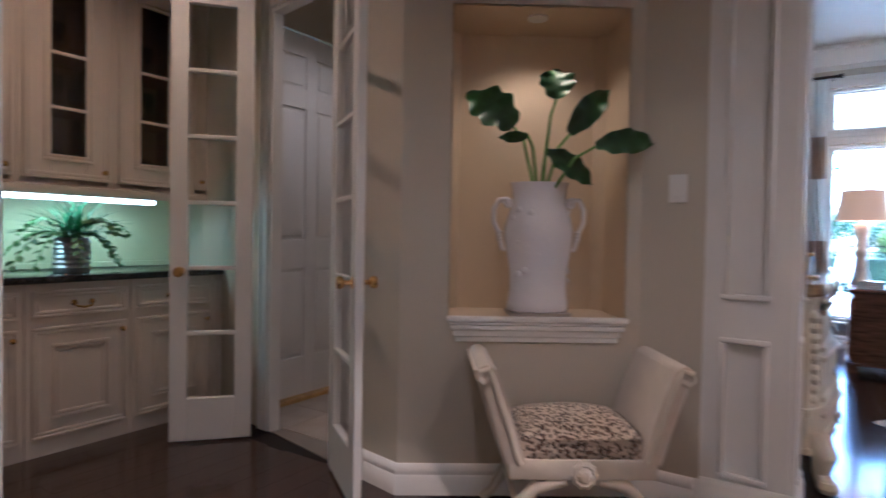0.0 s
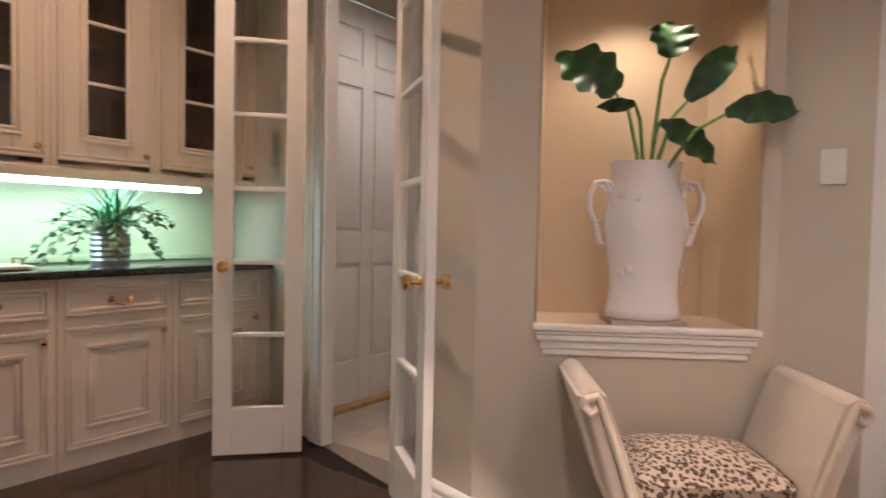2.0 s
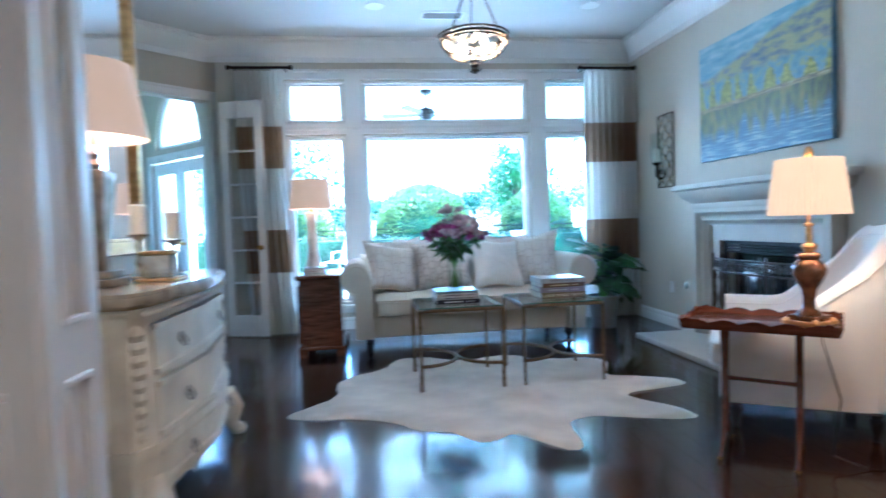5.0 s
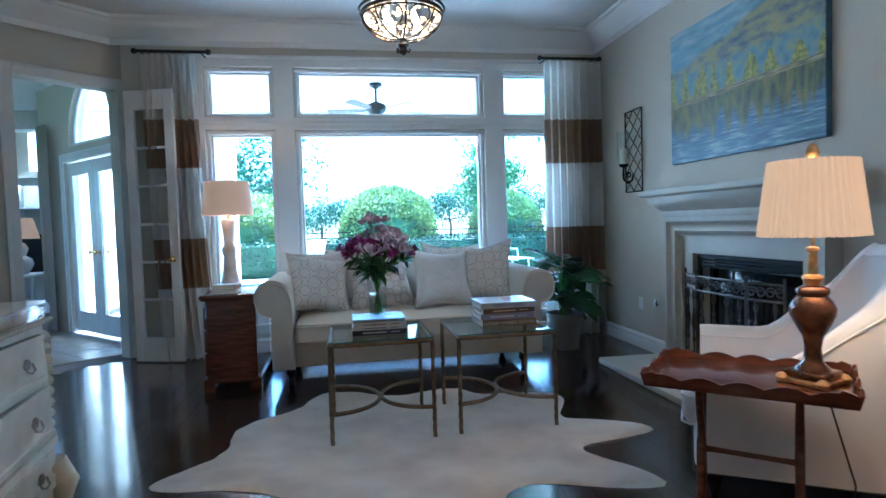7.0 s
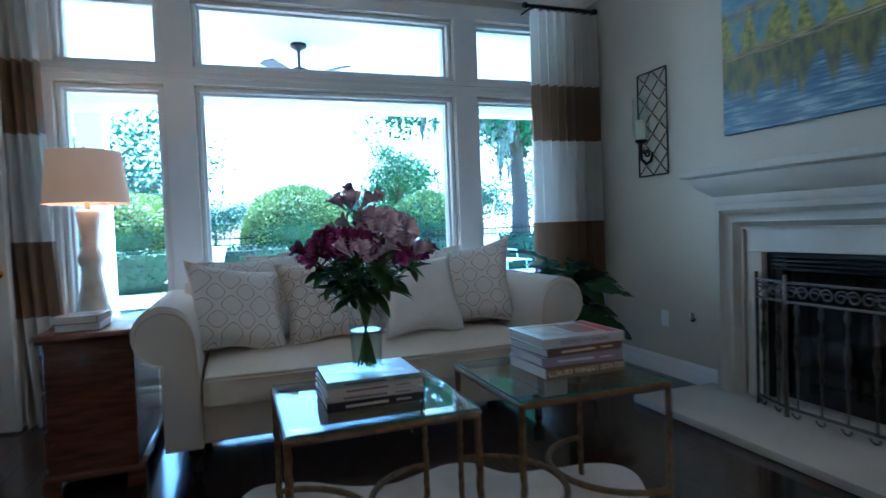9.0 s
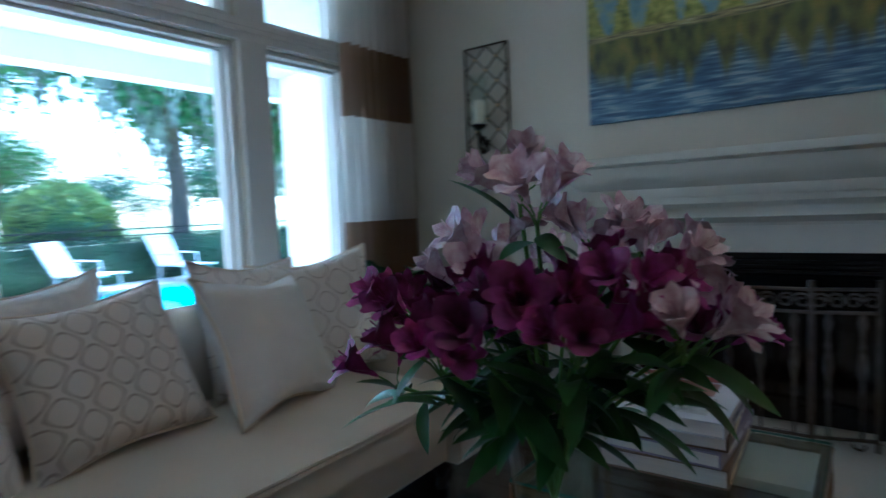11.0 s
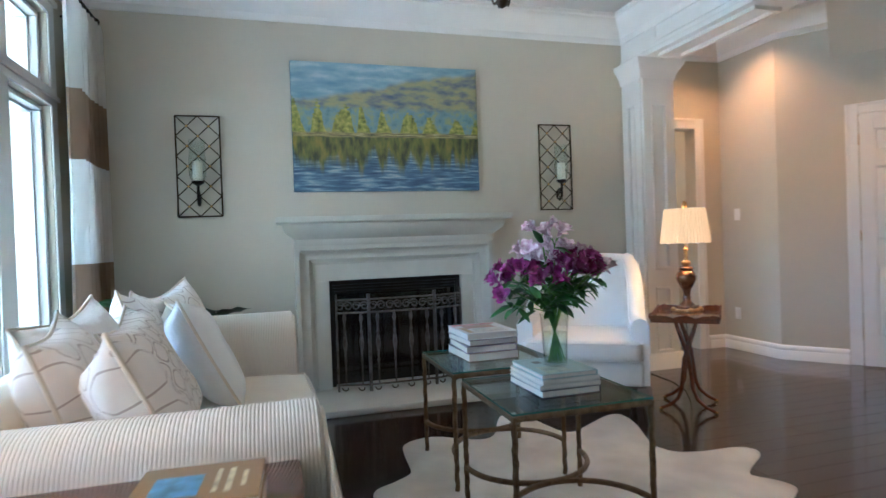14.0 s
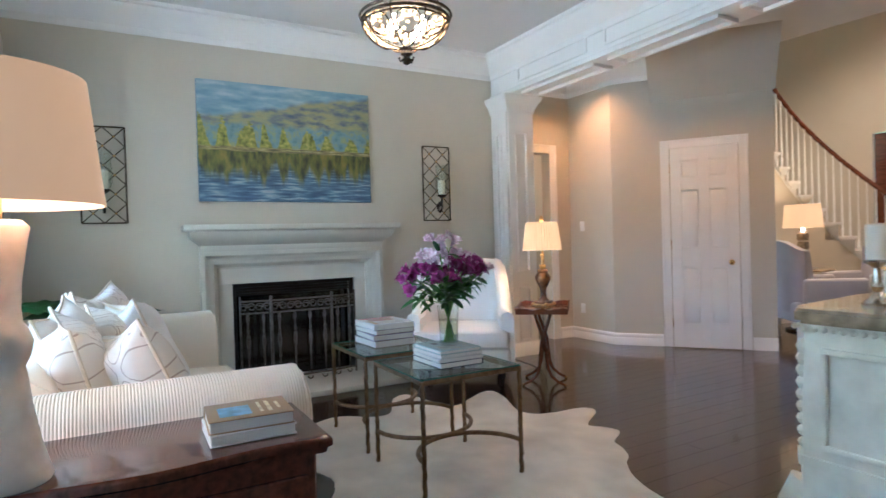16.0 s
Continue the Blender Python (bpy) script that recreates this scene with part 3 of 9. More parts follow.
M_LEG = mat("black_turned_wood", (0.015, 0.011, 0.009), 0.3, var=0.2, coat=0.3)
M_FORGED = mat("forged_gold_iron", (0.17, 0.115, 0.065), 0.45, metal=0.75, var=0.35, scale=40, bump=0.7, bscale=90)
M_TABLEGLASS = glass("table_glass", (0.88, 0.95, 0.93), amount=0.10)
M_EDGE = mat("glass_edge", (0.10, 0.32, 0.27), 0.1, trans=0.4)
M_RUG = mat("cowhide", (0.53, 0.495, 0.45), 0.75, var=0.14, scale=3.5, bump=0.25, bscale=160, sheen=0.4, col2=(0.62, 0.59, 0.54))
M_CURTW = mat("ivory_silk", (0.85, 0.82, 0.77), 0.6, var=0.03, bump=0.1, bscale=140, sheen=0.2)
M_CURTT = mat("tan_silk", (0.38, 0.27, 0.185), 0.5, var=0.05, bump=0.1, bscale=140, sheen=0.2)
for m_, c_ in ((M_CURTW, (0.85, 0.82, 0.77)), (M_CURTT, (0.42, 0.29, 0.19))):
    n_, l_ = m_.node_tree.nodes, m_.node_tree.links
    tr_, mx_ = n_.new("ShaderNodeBsdfTranslucent"), n_.new("ShaderNodeMixShader")
    tr_.inputs[0].default_value = (*c_, 1)
    mx_.inputs[0].default_value = 0.55
    l_.new(n_["Principled BSDF"].outputs[0], mx_.inputs[1])
    l_.new(tr_.outputs[0], mx_.inputs[2])
    l_.new(mx_.outputs[0], n_["Material Output"].inputs[0])
M_ALAB = mat("alabaster", (0.78, 0.71, 0.60), 0.3, var=0.14, scale=9, bump=0.02, bscale=30, coat=0.3, col2=(0.85, 0.80, 0.72))
M_PEWTERIRON = mat("pewter_iron", (0.12, 0.10, 0.085), 0.4, metal=0.8, var=0.35, scale=25, bump=0.2)
M_STONE = mat("mantel_stone", (0.52, 0.50, 0.43), 0.55, var=0.05, scale=4, bump=0.12, bscale=60)
M_MARBLE = mat("surround_marble", (0.60, 0.575, 0.50), 0.4, var=0.06, scale=5, bump=0.06, bscale=30)
M_SOOT = mat("black_firebox", (0.012, 0.011, 0.011), 0.6, var=0.4, bump=0.2)
M_LEAF = mat("glossy_leaf", (0.016, 0.046, 0.014), 0.42, var=0.35, scale=9, bump=0.2, bscale=40, col2=(0.03, 0.085, 0.022), rand=0.2)
M_STEM = mat("green_stem", (0.15, 0.30, 0.07), 0.45, var=0.3, scale=20)
M_POT = mat("grey_pot", (0.30, 0.30, 0.29), 0.6, var=0.08, bump=0.1)
M_PURPLE = mat("purple_petal", (0.17, 0.008, 0.085), 0.5, var=0.4, scale=40, col2=(0.33, 0.04, 0.24), rand=0.45)
M_PINK = mat("pale_pink_petal", (0.66, 0.36, 0.50), 0.5, var=0.15, scale=60, col2=(0.88, 0.80, 0.82), rand=0.15)
M_BLEAF = mat("bouquet_leaf", (0.035, 0.11, 0.025), 0.35, var=0.35, scale=12, col2=(0.07, 0.19, 0.045), rand=0.35)
M_WATER = glass("vase_water", (0.94, 0.98, 0.95), amount=0.05)
M_CANDLE = mat("candle_wax", (0.78, 0.72, 0.60), 0.5, var=0.03)
M_PORC = mat("white_porcelain", (0.82, 0.80, 0.82), 0.1, var=0.03, scale=5, bump=0.35, bscale=16, coat=0.6)


def shade_mat(name, col, strength):
    """Lamp shade lit from inside."""
    m = mat(name, col, 0.8, var=0.03)
    b = m.node_tree.nodes["Principled BSDF"]
    b.inputs["Emission Color"].default_value = (1.0, 0.50, 0.20, 1)
    b.inputs["Emission Strength"].default_value = strength
    return m


M_SHADE = shade_mat("lit_pleated_shade", (0.58, 0.42, 0.22), SHADE_A)
M_SHADE2 = shade_mat("lit_linen_shade", (0.62, 0.44, 0.36), SHADE_B)
M_BULB = mat("lit_bulb", (1.0, 0.72, 0.42), 0.5, emit=BULB)
M_TUBE = mat("lit_fluorescent_tube", (0.95, 1.0, 0.78), 0.5, emit=TUBE)


# ---- sofa and its pillows ----
def pillow_mesh(w, h, d, n=14, ears=0.17, seed=1):
    """Stuffed square pillow standing in the xz plane, w wide, h high, d thick, dimpled edges and pointed corners."""
    rnd = random.Random(seed)
    ph = [rnd.uniform(0, 6) for _ in range(4)]
    bm = bmesh.new()
    for side in (-1, 1):
        grid = []
        for i in range(n + 1):
            row = []
            for k in range(n + 1):
                u, v = 2 * i / n - 1, 2 * k / n - 1
                th = max(0.0, (1 - u ** 4) * (1 - v ** 4)) ** 0.62
                sx = u * (1 - ears * (1 - abs(v) ** 1.6) * abs(u) ** 3 + 0.015 * math.sin(3 * v + ph[0]))
                sz = v * (1 - ears * (1 - abs(u) ** 1.6) * abs(v) ** 3 + 0.02 * math.sin(3 * u + ph[1]))
                cr = 0.03 * math.sin(5 * u + ph[2]) * math.sin(4 * v + ph[3])
                row.append(bm.verts.new((sx * w / 2, side * d / 2 * th * (1 + cr * 3), (sz + 1) * h / 2)))
            grid.append(row)
        for i in range(n):
            for k in range(n):
                f = (grid[i][k], grid[i + 1][k], grid[i + 1][k + 1], grid[i][k + 1])
                bm.faces.new(f if side < 0 else f[::-1])
    bmesh.ops.remove_doubles(bm, verts=bm.verts, dist=0.0005)
    edge = []
    for a in range(4):
        for i in range(n):
            u = 2 * i / n - 1
            pt = ((u, -1), (1, u), (-u, 1), (-1, -u))[a]
            x, z = pt
            sx = x * (1 - ears * (1 - abs(z) ** 1.6) * abs(x) ** 3 + 0.015 * math.sin(3 * z + ph[0]))
            sz = z * (1 - ears * (1 - abs(x) ** 1.6) * abs(z) ** 3 + 0.02 * math.sin(3 * x + ph[1]))
            edge.append((sx * w / 2, 0, (sz + 1) * h / 2))
    return bm, edge


def pillow(x, y, z, w, h, lean, turn, material, label, piping=M_SEAT, d=0.2, seed=1, roll=0):
    t = thing("pillow", pose(x, y, z, lean, roll, turn), label, "pillow", "pillows on the sofa")
    bm, edge = pillow_mesh(w, h, d, seed=seed)
    part("cover", bm, material, t, smooth=80)
    bm = bmesh.new()
    tube(bm, edge, 0.006, 6, closed=True)
    part("piping", bm, piping, t, smooth=80)
    return t


SX0, SX1, SY0, SY1 = -3.15, -1.14, -1.50, -0.62


def sofa():
    t = thing("sofa", pose(0, 0, 0), "ivory ribbed rolled-arm sofa with one long seat cushion", "sofa")
    bm = bmesh.new()
    rbox(bm, SX0 + 0.02, SY0 + 0.06, 0.14, SX1 - 0.02, SY1, 0.34, 0.025, 3)
    part("base", bm, M_SEAT, t)
    bm = bmesh.new()
    b2 = bmesh.new()
    box(b2, SX0 + 0.15, SY0 - 0.06, 0.335, SX1 - 0.15, SY1 - 0.2, 0.47)
    bmesh.ops.subdivide_edges(b2, edges=b2.edges[:], cuts=9, use_grid_fill=True)
    for v in b2.verts:
        u = (v.co.x - SX0) / (SX1 - SX0) * 2 - 1
        w = (v.co.y - SY0) / (SY1 - SY0) * 2 - 1
        if v.co.z > 0.4:
            v.co.z += 0.03 * (1 - u ** 4) * (1 - max(-1, min(1, w)) ** 4)
        v.co.y -= 0.02 * (1 - u * u) if v.co.y < SY0 else 0
    bmesh.ops.bevel(b2, geom=[e for e in b2.edges if len(e.link_faces) == 2 and e.calc_face_angle(0) > 1], offset=0.035, segments=3, profile=0.5, affect="EDGES")
    merge(bm, b2)
    cush = part("seat_cushion", bm, M_SEAT, t, smooth=60)
    for z in (0.352, 0.47):
        bm = bmesh.new()
        tube(bm, [(SX0 + 0.165, SY0 + 0.2, z), (SX0 + 0.165, SY0 - 0.045, z), (-2.6, SY0 - 0.068, z), (-1.7, SY0 - 0.068, z), (SX1 - 0.165, SY0 - 0.045, z), (SX1 - 0.165, SY0 + 0.2, z)], 0.006, 6)
        part("piping", bm, M_SEAT, cush)
    # back with a rolled top
    bm = bmesh.new()
    prof = [(0, 0.3), (0.0, 0.55), (0.02, 0.72), (0.0, 0.80), (-0.06, 0.84), (-0.14, 0.83), (-0.19, 0.77), (-0.16, 0.71), (-0.15, 0.5), (-0.14, 0.3)]
    rows = []
    for i in range(13):
        x = SX0 + 0.04 + (SX1 - SX0 - 0.08) * i / 12
        rows.append([bm.verts.new((x, SY1 - 0.16 - o - 0.02, z)) for o, z in prof])
    for a, b in zip(rows, rows[1:]):
        for k in range(len(prof)):
            bm.faces.new((a[k], b[k], b[(k + 1) % len(prof)], a[(k + 1) % len(prof)]))
    bm.faces.new(rows[0]), bm.faces.new(rows[-1])
    part("backrest", bm, M_SEAT, t, smooth=60)
    # rolled arms
    for x, s in ((SX0, -1), (SX1, 1)):
        bm = bmesh.new()
        prof = [(0.14, 0.14), (0.14, 0.5), (0.13, 0.66)]
        for i in range(15):
            a = math.pi * (0.02 + 1.45 * i / 14)
            prof.append((-0.005 + 0.13 * math.cos(a), 0.67 + 0.13 * math.sin(a)))
        prof += [(-0.02, 0.5), (-0.02, 0.14)]
        rows = []
        for y, shrink in ((SY0 - 0.0, 0.94), (SY0 + 0.012, 1.0), (SY0 + 0.3, 1.0), (SY1 - 0.2, 1.0), (SY1, 1.0)):
            rows.append([bm.verts.new((x - s * (0.06 + (o - 0.06) * shrink), y, 0.4 + (z - 0.4) * shrink)) for o, z in prof])
        for a, b in zip(rows, rows[1:]):
            for k in range(len(prof)):
                bm.faces.new((a[k], b[k], b[(k + 1) % len(prof)], a[(k + 1) % len(prof)]))
        bm.faces.new(rows[0]), bm.faces.new(rows[-1])
        part("arm", bm, M_SOFA, t, smooth=50)
        bm = bmesh.new()
        pts = [(x - s * (0.06 + (o - 0.06) * 0.93), SY0 - 0.003, 0.4 + (z - 0.4) * 0.93) for o, z in prof[:-1]]
        tube(bm, pts, 0.006, 6)
        part("piping", bm, M_SEAT, t)
    for x in (SX0 + 0.1, SX1 - 0.1):
        for y in (SY0 + 0.13, SY1 - 0.1):
            bm = bmesh.new()
            lathe(bm, [(0.018, 0), (0.024, 0.01), (0.022, 0.03), (0.016, 0.045), (0.034, 0.075), (0.04, 0.095), (0.028, 0.11), (0.036, 0.125), (0.036, 0.142)], 14, pose(x, y, 0))
            part("leg", bm, M_LEG, t, "dark turned leg")


sofa()
PZ = 0.49
pillow(-2.83, -1.16, PZ, 0.54, 0.50, -26, 22, M_PILLOW1, "cream pillow embroidered with taupe medallions", seed=2, roll=10)
pillow(-2.72, -0.93, PZ + 0.01, 0.52, 0.50, -16, 10, M_PILLOW1, "cream pillow embroidered with taupe medallions", seed=9, roll=-4)
pillow(-2.50, -0.91, PZ + 0.01, 0.54, 0.52, -17, -6, M_PILLOW3, "white quilted pillow behind the others", seed=3, roll=-5)
pillow(-2.32, -1.09, PZ, 0.54, 0.51, -26, 4, M_PILLOW2, "cream pillow with a taupe ring lattice", seed=4, roll=-4)
pillow(-1.83, -1.20, PZ, 0.53, 0.51, -26, 14, M_PILLOW3, "white quilted square pillow", seed=5, roll=5)
pillow(-1.72, -0.93, PZ, 0.54, 0.53, -18, 6, M_PILLOW1, "cream pillow embroidered with taupe medallions", seed=8, roll=4)
pillow(-1.47, -1.05, PZ, 0.54, 0.54, -22, -22, M_PILLOW1, "cream pillow embroidered with taupe medallions", seed=6, roll=-6)


# ---- glass coffee tables, books, bouquet ----
def coffee_table(m, label):
    t = thing("side_coffee_table", m, label, "coffee table", "pair of glass coffee tables")
    s, h = 0.275, 0.552
    for x in (-s, s):
        for y in (-s, s):
            bm = bmesh.new()
            tube(bm, [(x + 0.0015 * math.sin(i * 2.1), y + 0.0015 * math.cos(i * 1.7), h * i / 24) for i in range(25)], [0.0115 + 0.0012 * math.sin(i * 2.7) for i in range(25)], 8)
            part("leg", bm, M_FORGED, t, smooth=30)
    bm = bmesh.new()
    for a, b in (((-s, -s), (s, -s)), ((s, -s), (s, s)), ((s, s), (-s, s)), ((-s, s), (-s, -s))):
        dx, dy = (b[0] - a[0]) / 16, (b[1] - a[1]) / 16
        tube(bm, [(a[0] + dx * i, a[1] + dy * i, h - 0.008 + 0.001 * math.sin(i * 2.3)) for i in range(17)], 0.0125, 8)
    part("top_frame", bm, M_FORGED, t, smooth=30)
    for sgn in (-1, 1):
        bm = bmesh.new()
        pts = []
        for i in range(21):
            a = math.pi * i / 20
            pts.append((sgn * (s - s * 0.985 * math.sin(a)), -s * math.cos(a), 0.18))
        tube(bm, pts, 0.012, 8)
        part("stretcher", bm, M_FORGED, t, smooth=30)
    bm = bmesh.new()
    rbox(bm, -s - 0.004, -s - 0.004, h + 0.004, s + 0.004, s + 0.004, h + 0.012, 0.002, 1)
    part("glass_top", bm, M_TABLEGLASS, t, "clear green-edged glass top", smooth=0)
    bm = bmesh.new()
    moulding(bm, [(-s - 0.005, -s - 0.005), (s + 0.005, -s - 0.005), (s + 0.005, s + 0.005), (-s - 0.005, s + 0.005)], [(0, h + 0.005), (0.0015, h + 0.005), (0.0015, h + 0.011), (0, h + 0.011)], -1, True)
    part("glass_edge", bm, M_EDGE, t, smooth=0)
    return t


ct = coffee_table(pose(-2.45, -2.455, 0), "square glass-topped table with twisted gold iron legs")
copy_thing(ct, pose(-1.755, -2.455, 0))


def book(x, y, z, w, d, h, turn, cover, label, spine_text="", text_col=(0.8, 0.75, 0.6), group="stacked books", deco=None):
    """Hardback lying flat; the spine looks along -y."""
    t = thing("book", pose(x, y, z, 0, 0, turn), label, "book", group)
    mc = mat("book_cover", cover, 0.3, var=0.05, scale=12, coat=0.3)
    mp = M_PAGES
    bm = bmesh.new()
    rbox(bm, -w / 2, -d / 2, 0, w / 2, d / 2, 0.003, 0.001, 1)
    rbox(bm, -w / 2, -d / 2, h - 0.003, w / 2, d / 2, h, 0.001, 1)
    rbox(bm, -w / 2, -d / 2 - 0.002, 0.0005, w / 2, -d / 2 + 0.003, h - 0.0005, 0.0012, 1)
    part("cover", bm, mc, t)
    bm = bmesh.new()
    rbox(bm, -w / 2 + 0.004, -d / 2 + 0.002, 0.003, w / 2 - 0.004, d / 2 - 0.004, h - 0.003, 0.001, 1)
    part("page_block", bm, mp, t, "white page block")
    mt = mat("book_print", text_col or (0.1, 0.1, 0.1), 0.4)
    if spine_text:
        text(spine_text, 0.62 * h, pose(0, -d / 2 - 0.0032, h * 0.5, 90), mt, t, "spine_title")
    elif text_col:
        bm = bmesh.new()
        box(bm, -w * 0.32, -d / 2 - 0.0034, h * 0.38, w * 0.12, -d / 2 - 0.0015, h * 0.62)
        box(bm, w * 0.2, -d / 2 - 0.0034, h * 0.42, w * 0.36, -d / 2 - 0.0015, h * 0.58)
        part("spine_lettering", bm, mt, t, smooth=0)
    for (x0, y0, x1, y1, col) in deco or ():
        bm = bmesh.new()
        box(bm, x0 * w, y0 * d, h - 0.0005, x1 * w, y1 * d, h + 0.0006)
        part("cover_picture", bm, mat("book_picture", col, 0.3, var=0.4, scale=30, coat=0.3), t, smooth=0)
    return t


def text(body, size, m, material, parent, name):
    c = bpy.data.curves.new(name, "FONT")
    c.body, c.size, c.align_x, c.align_y, c.extrude = body, size, "CENTER", "CENTER", 0.0004
    tmp = bpy.data.objects.new(name, c)
    me = bpy.data.meshes.new_from_object(tmp)
    bpy.data.objects.remove(tmp)
    me.materials.append(material)
    ob = new(name, me)
    ob.parent = parent
    ob.matrix_local = m
    return ob


M_PAGES = mat("page_edges", (0.72, 0.70, 0.65), 0.8, var=0.06, scale=3, stretch=(1, 1, 200))
TZ = 0.565
z = TZ
for w, d, h, turn, col, lab, sp in (
        (0.30, 0.25, 0.029, 1, (0.02, 0.025, 0.05), "dark navy hardback at the foot of a stack", ""),
        (0.30, 0.255, 0.019, -1, (0.62, 0.62, 0.60), "pale grey hardback in a stack", ""),
        (0.295, 0.245, 0.018, 2, (0.70, 0.68, 0.63), "cream hardback in a stack", ""),
        (0.29, 0.235, 0.020, 0, (0.36, 0.50, 0.50), "pale teal hardback under the flower vase", "")):
    deco = [(-0.42, -0.1, -0.05, 0.35, (0.40, 0.46, 0.36)), (0.1, -0.32, 0.38, -0.12, (0.62, 0.62, 0.55)), (0.15, 0.1, 0.3, 0.24, (0.1, 0.1, 0.1))] if "teal" in lab else None
    book(-2.45, -2.47, z, w, d, h, turn, col, lab, sp, (0.75, 0.75, 0.72) if col[0] < 0.1 else (0.1, 0.1, 0.12), deco=deco)
    z += h + 0.0008
VZ = z
z = TZ
for w, d, h, turn, col, lab, sp, tc_ in (
        (0.325, 0.27, 0.042, 2, (0.20, 0.15, 0.10), "brown hardback at the foot of a stack", "LUXURY WINERY ESTATES", (0.85, 0.78, 0.55)),
        (0.32, 0.265, 0.033, -2, (0.33, 0.30, 0.42), "lilac grey hardback in a stack", "", (0.7, 0.7, 0.75)),
        (0.315, 0.26, 0.03, 3, (0.15, 0.095, 0.07), "dark brown hardback in a stack", "", (0.75, 0.65, 0.4)),
        (0.33, 0.27, 0.034, 0, (0.58, 0.60, 0.62), "pale silver hardback on top of a stack", "INSPIRED INTERIORS", (0.2, 0.2, 0.25))):
    deco = [(-0.4, -0.35, -0.05, 0.25, (0.45, 0.46, 0.44)), (0.0, -0.3, 0.3, 0.3, (0.30, 0.14, 0.09)), (0.34, -0.45, 0.46, 0.45, (0.36, 0.05, 0.04)), (-0.4, 0.3, 0.1, 0.42, (0.35, 0.24, 0.08))] if "silver" in lab else None
    book(-1.70, -2.44, z, w, d, h, turn, col, lab, sp, tc_, deco=deco)
    z += h + 0.0008


def leaf_mesh(length, width, bend=0.3, fold=0.15, n=7, wave=0.0, lobes=0):
    """A leaf along +x from its stalk, drooping by bend."""
    bm = bmesh.new()
    rows = []
    for i in range(n + 1):
        u = i / n
        w = width / 2 * (math.sin(math.pi * min(1, u * 0.93 + 0.07)) ** 0.8)
        if lobes:
            w *= 1 + 0.06 * math.sin(u * lobes * 2 * math.pi + 1) + 0.04 * math.sin(u * lobes * 4.3)
        x, z = length * u * (1 - 0.12 * bend * u), -bend * length * u * u
        zz = wave * math.sin(u * (9 + 4 * lobes))
        rows.append([bm.verts.new((x, -w, z + fold * w + zz)), bm.verts.new((x, -w * 0.5, z + fold * 0.3 * w)), bm.verts.new((x, 0, z)), bm.verts.new((x, w * 0.5, z + fold * 0.3 * w)), bm.verts.new((x, w, z + fold * w - zz))])
    for a, b in zip(rows, rows[1:]):
        for k in range(4):
            bm.faces.new((a[k], a[k + 1], b[k + 1], b[k]))
    bmesh.ops.remove_doubles(bm, verts=bm.verts, dist=0.0002)
    me = bpy.data.meshes.new("leaf")
    bm.to_mesh(me)
    bm.free()
    me.shade_smooth()
    return me


def place(me, material, parent, m, name="leaf"):
    if not me.materials:
        me.materials.append(material)
    ob = new(name, me)
    ob.parent = parent
    ob.matrix_local = m
    return ob


def petal_flower(size, open_=0.5):
    """A trumpet flower of three broad outer and three narrow inner petals, with stamens."""
    bm = bmesh.new()
    for k in range(6):
        a = radians(60 * k)
        wide = k % 2 == 0
        wd, spread = (0.30, open_) if wide else (0.17, open_ * 0.8)
        rows = []
        for i in range(8):
            u = i / 7
            r = size * (0.05 + 0.10 * u + spread * u ** 2.6)
            zz = size * ((1.0 if wide else 1.1) * u - 0.30 * open_ * u ** 4)
            w = size * wd * (0.16 + 0.84 * math.sin(math.pi * min(1, u * 0.62)) ** 1.2) * (1 if u < 0.9 else 0.55)
            cup = 0.10 * size * (1 - 0.6 * u)
            rows.append([bm.verts.new(((r - cup * s * s) * math.cos(a) - s * w * math.sin(a), (r - cup * s * s) * math.sin(a) + s * w * math.cos(a), zz - (0.05 * size * s * s if i == 7 else 0) + (0.03 * size if i == 7 and s == 0 else 0))) for s in (-1, -0.5, 0, 0.5, 1)])
        for p, q in zip(rows, rows[1:]):
            for e in range(4):
                bm.faces.new((p[e], p[e + 1], q[e + 1], q[e]))
    for k in range(4):
        a = radians(90 * k + 20)
        tube(bm, [(0, 0, 0.1 * size), (0.05 * size * math.cos(a), 0.05 * size * math.sin(a), 0.6 * size), (0.14 * size * math.cos(a), 0.14 * size * math.sin(a), 1.0 * size)], 0.008 * size + 0.0004, 4)
    lathe(bm, [(0.012 * size, -0.22 * size), (0.05 * size, -0.12 * size), (0.075 * size, 0.0), (0.06 * size, 0.05 * size)], 7)
    me = bpy.data.meshes.new("flower")
    bm.to_mesh(me)
    bm.free()
    me.shade_smooth()
    return me


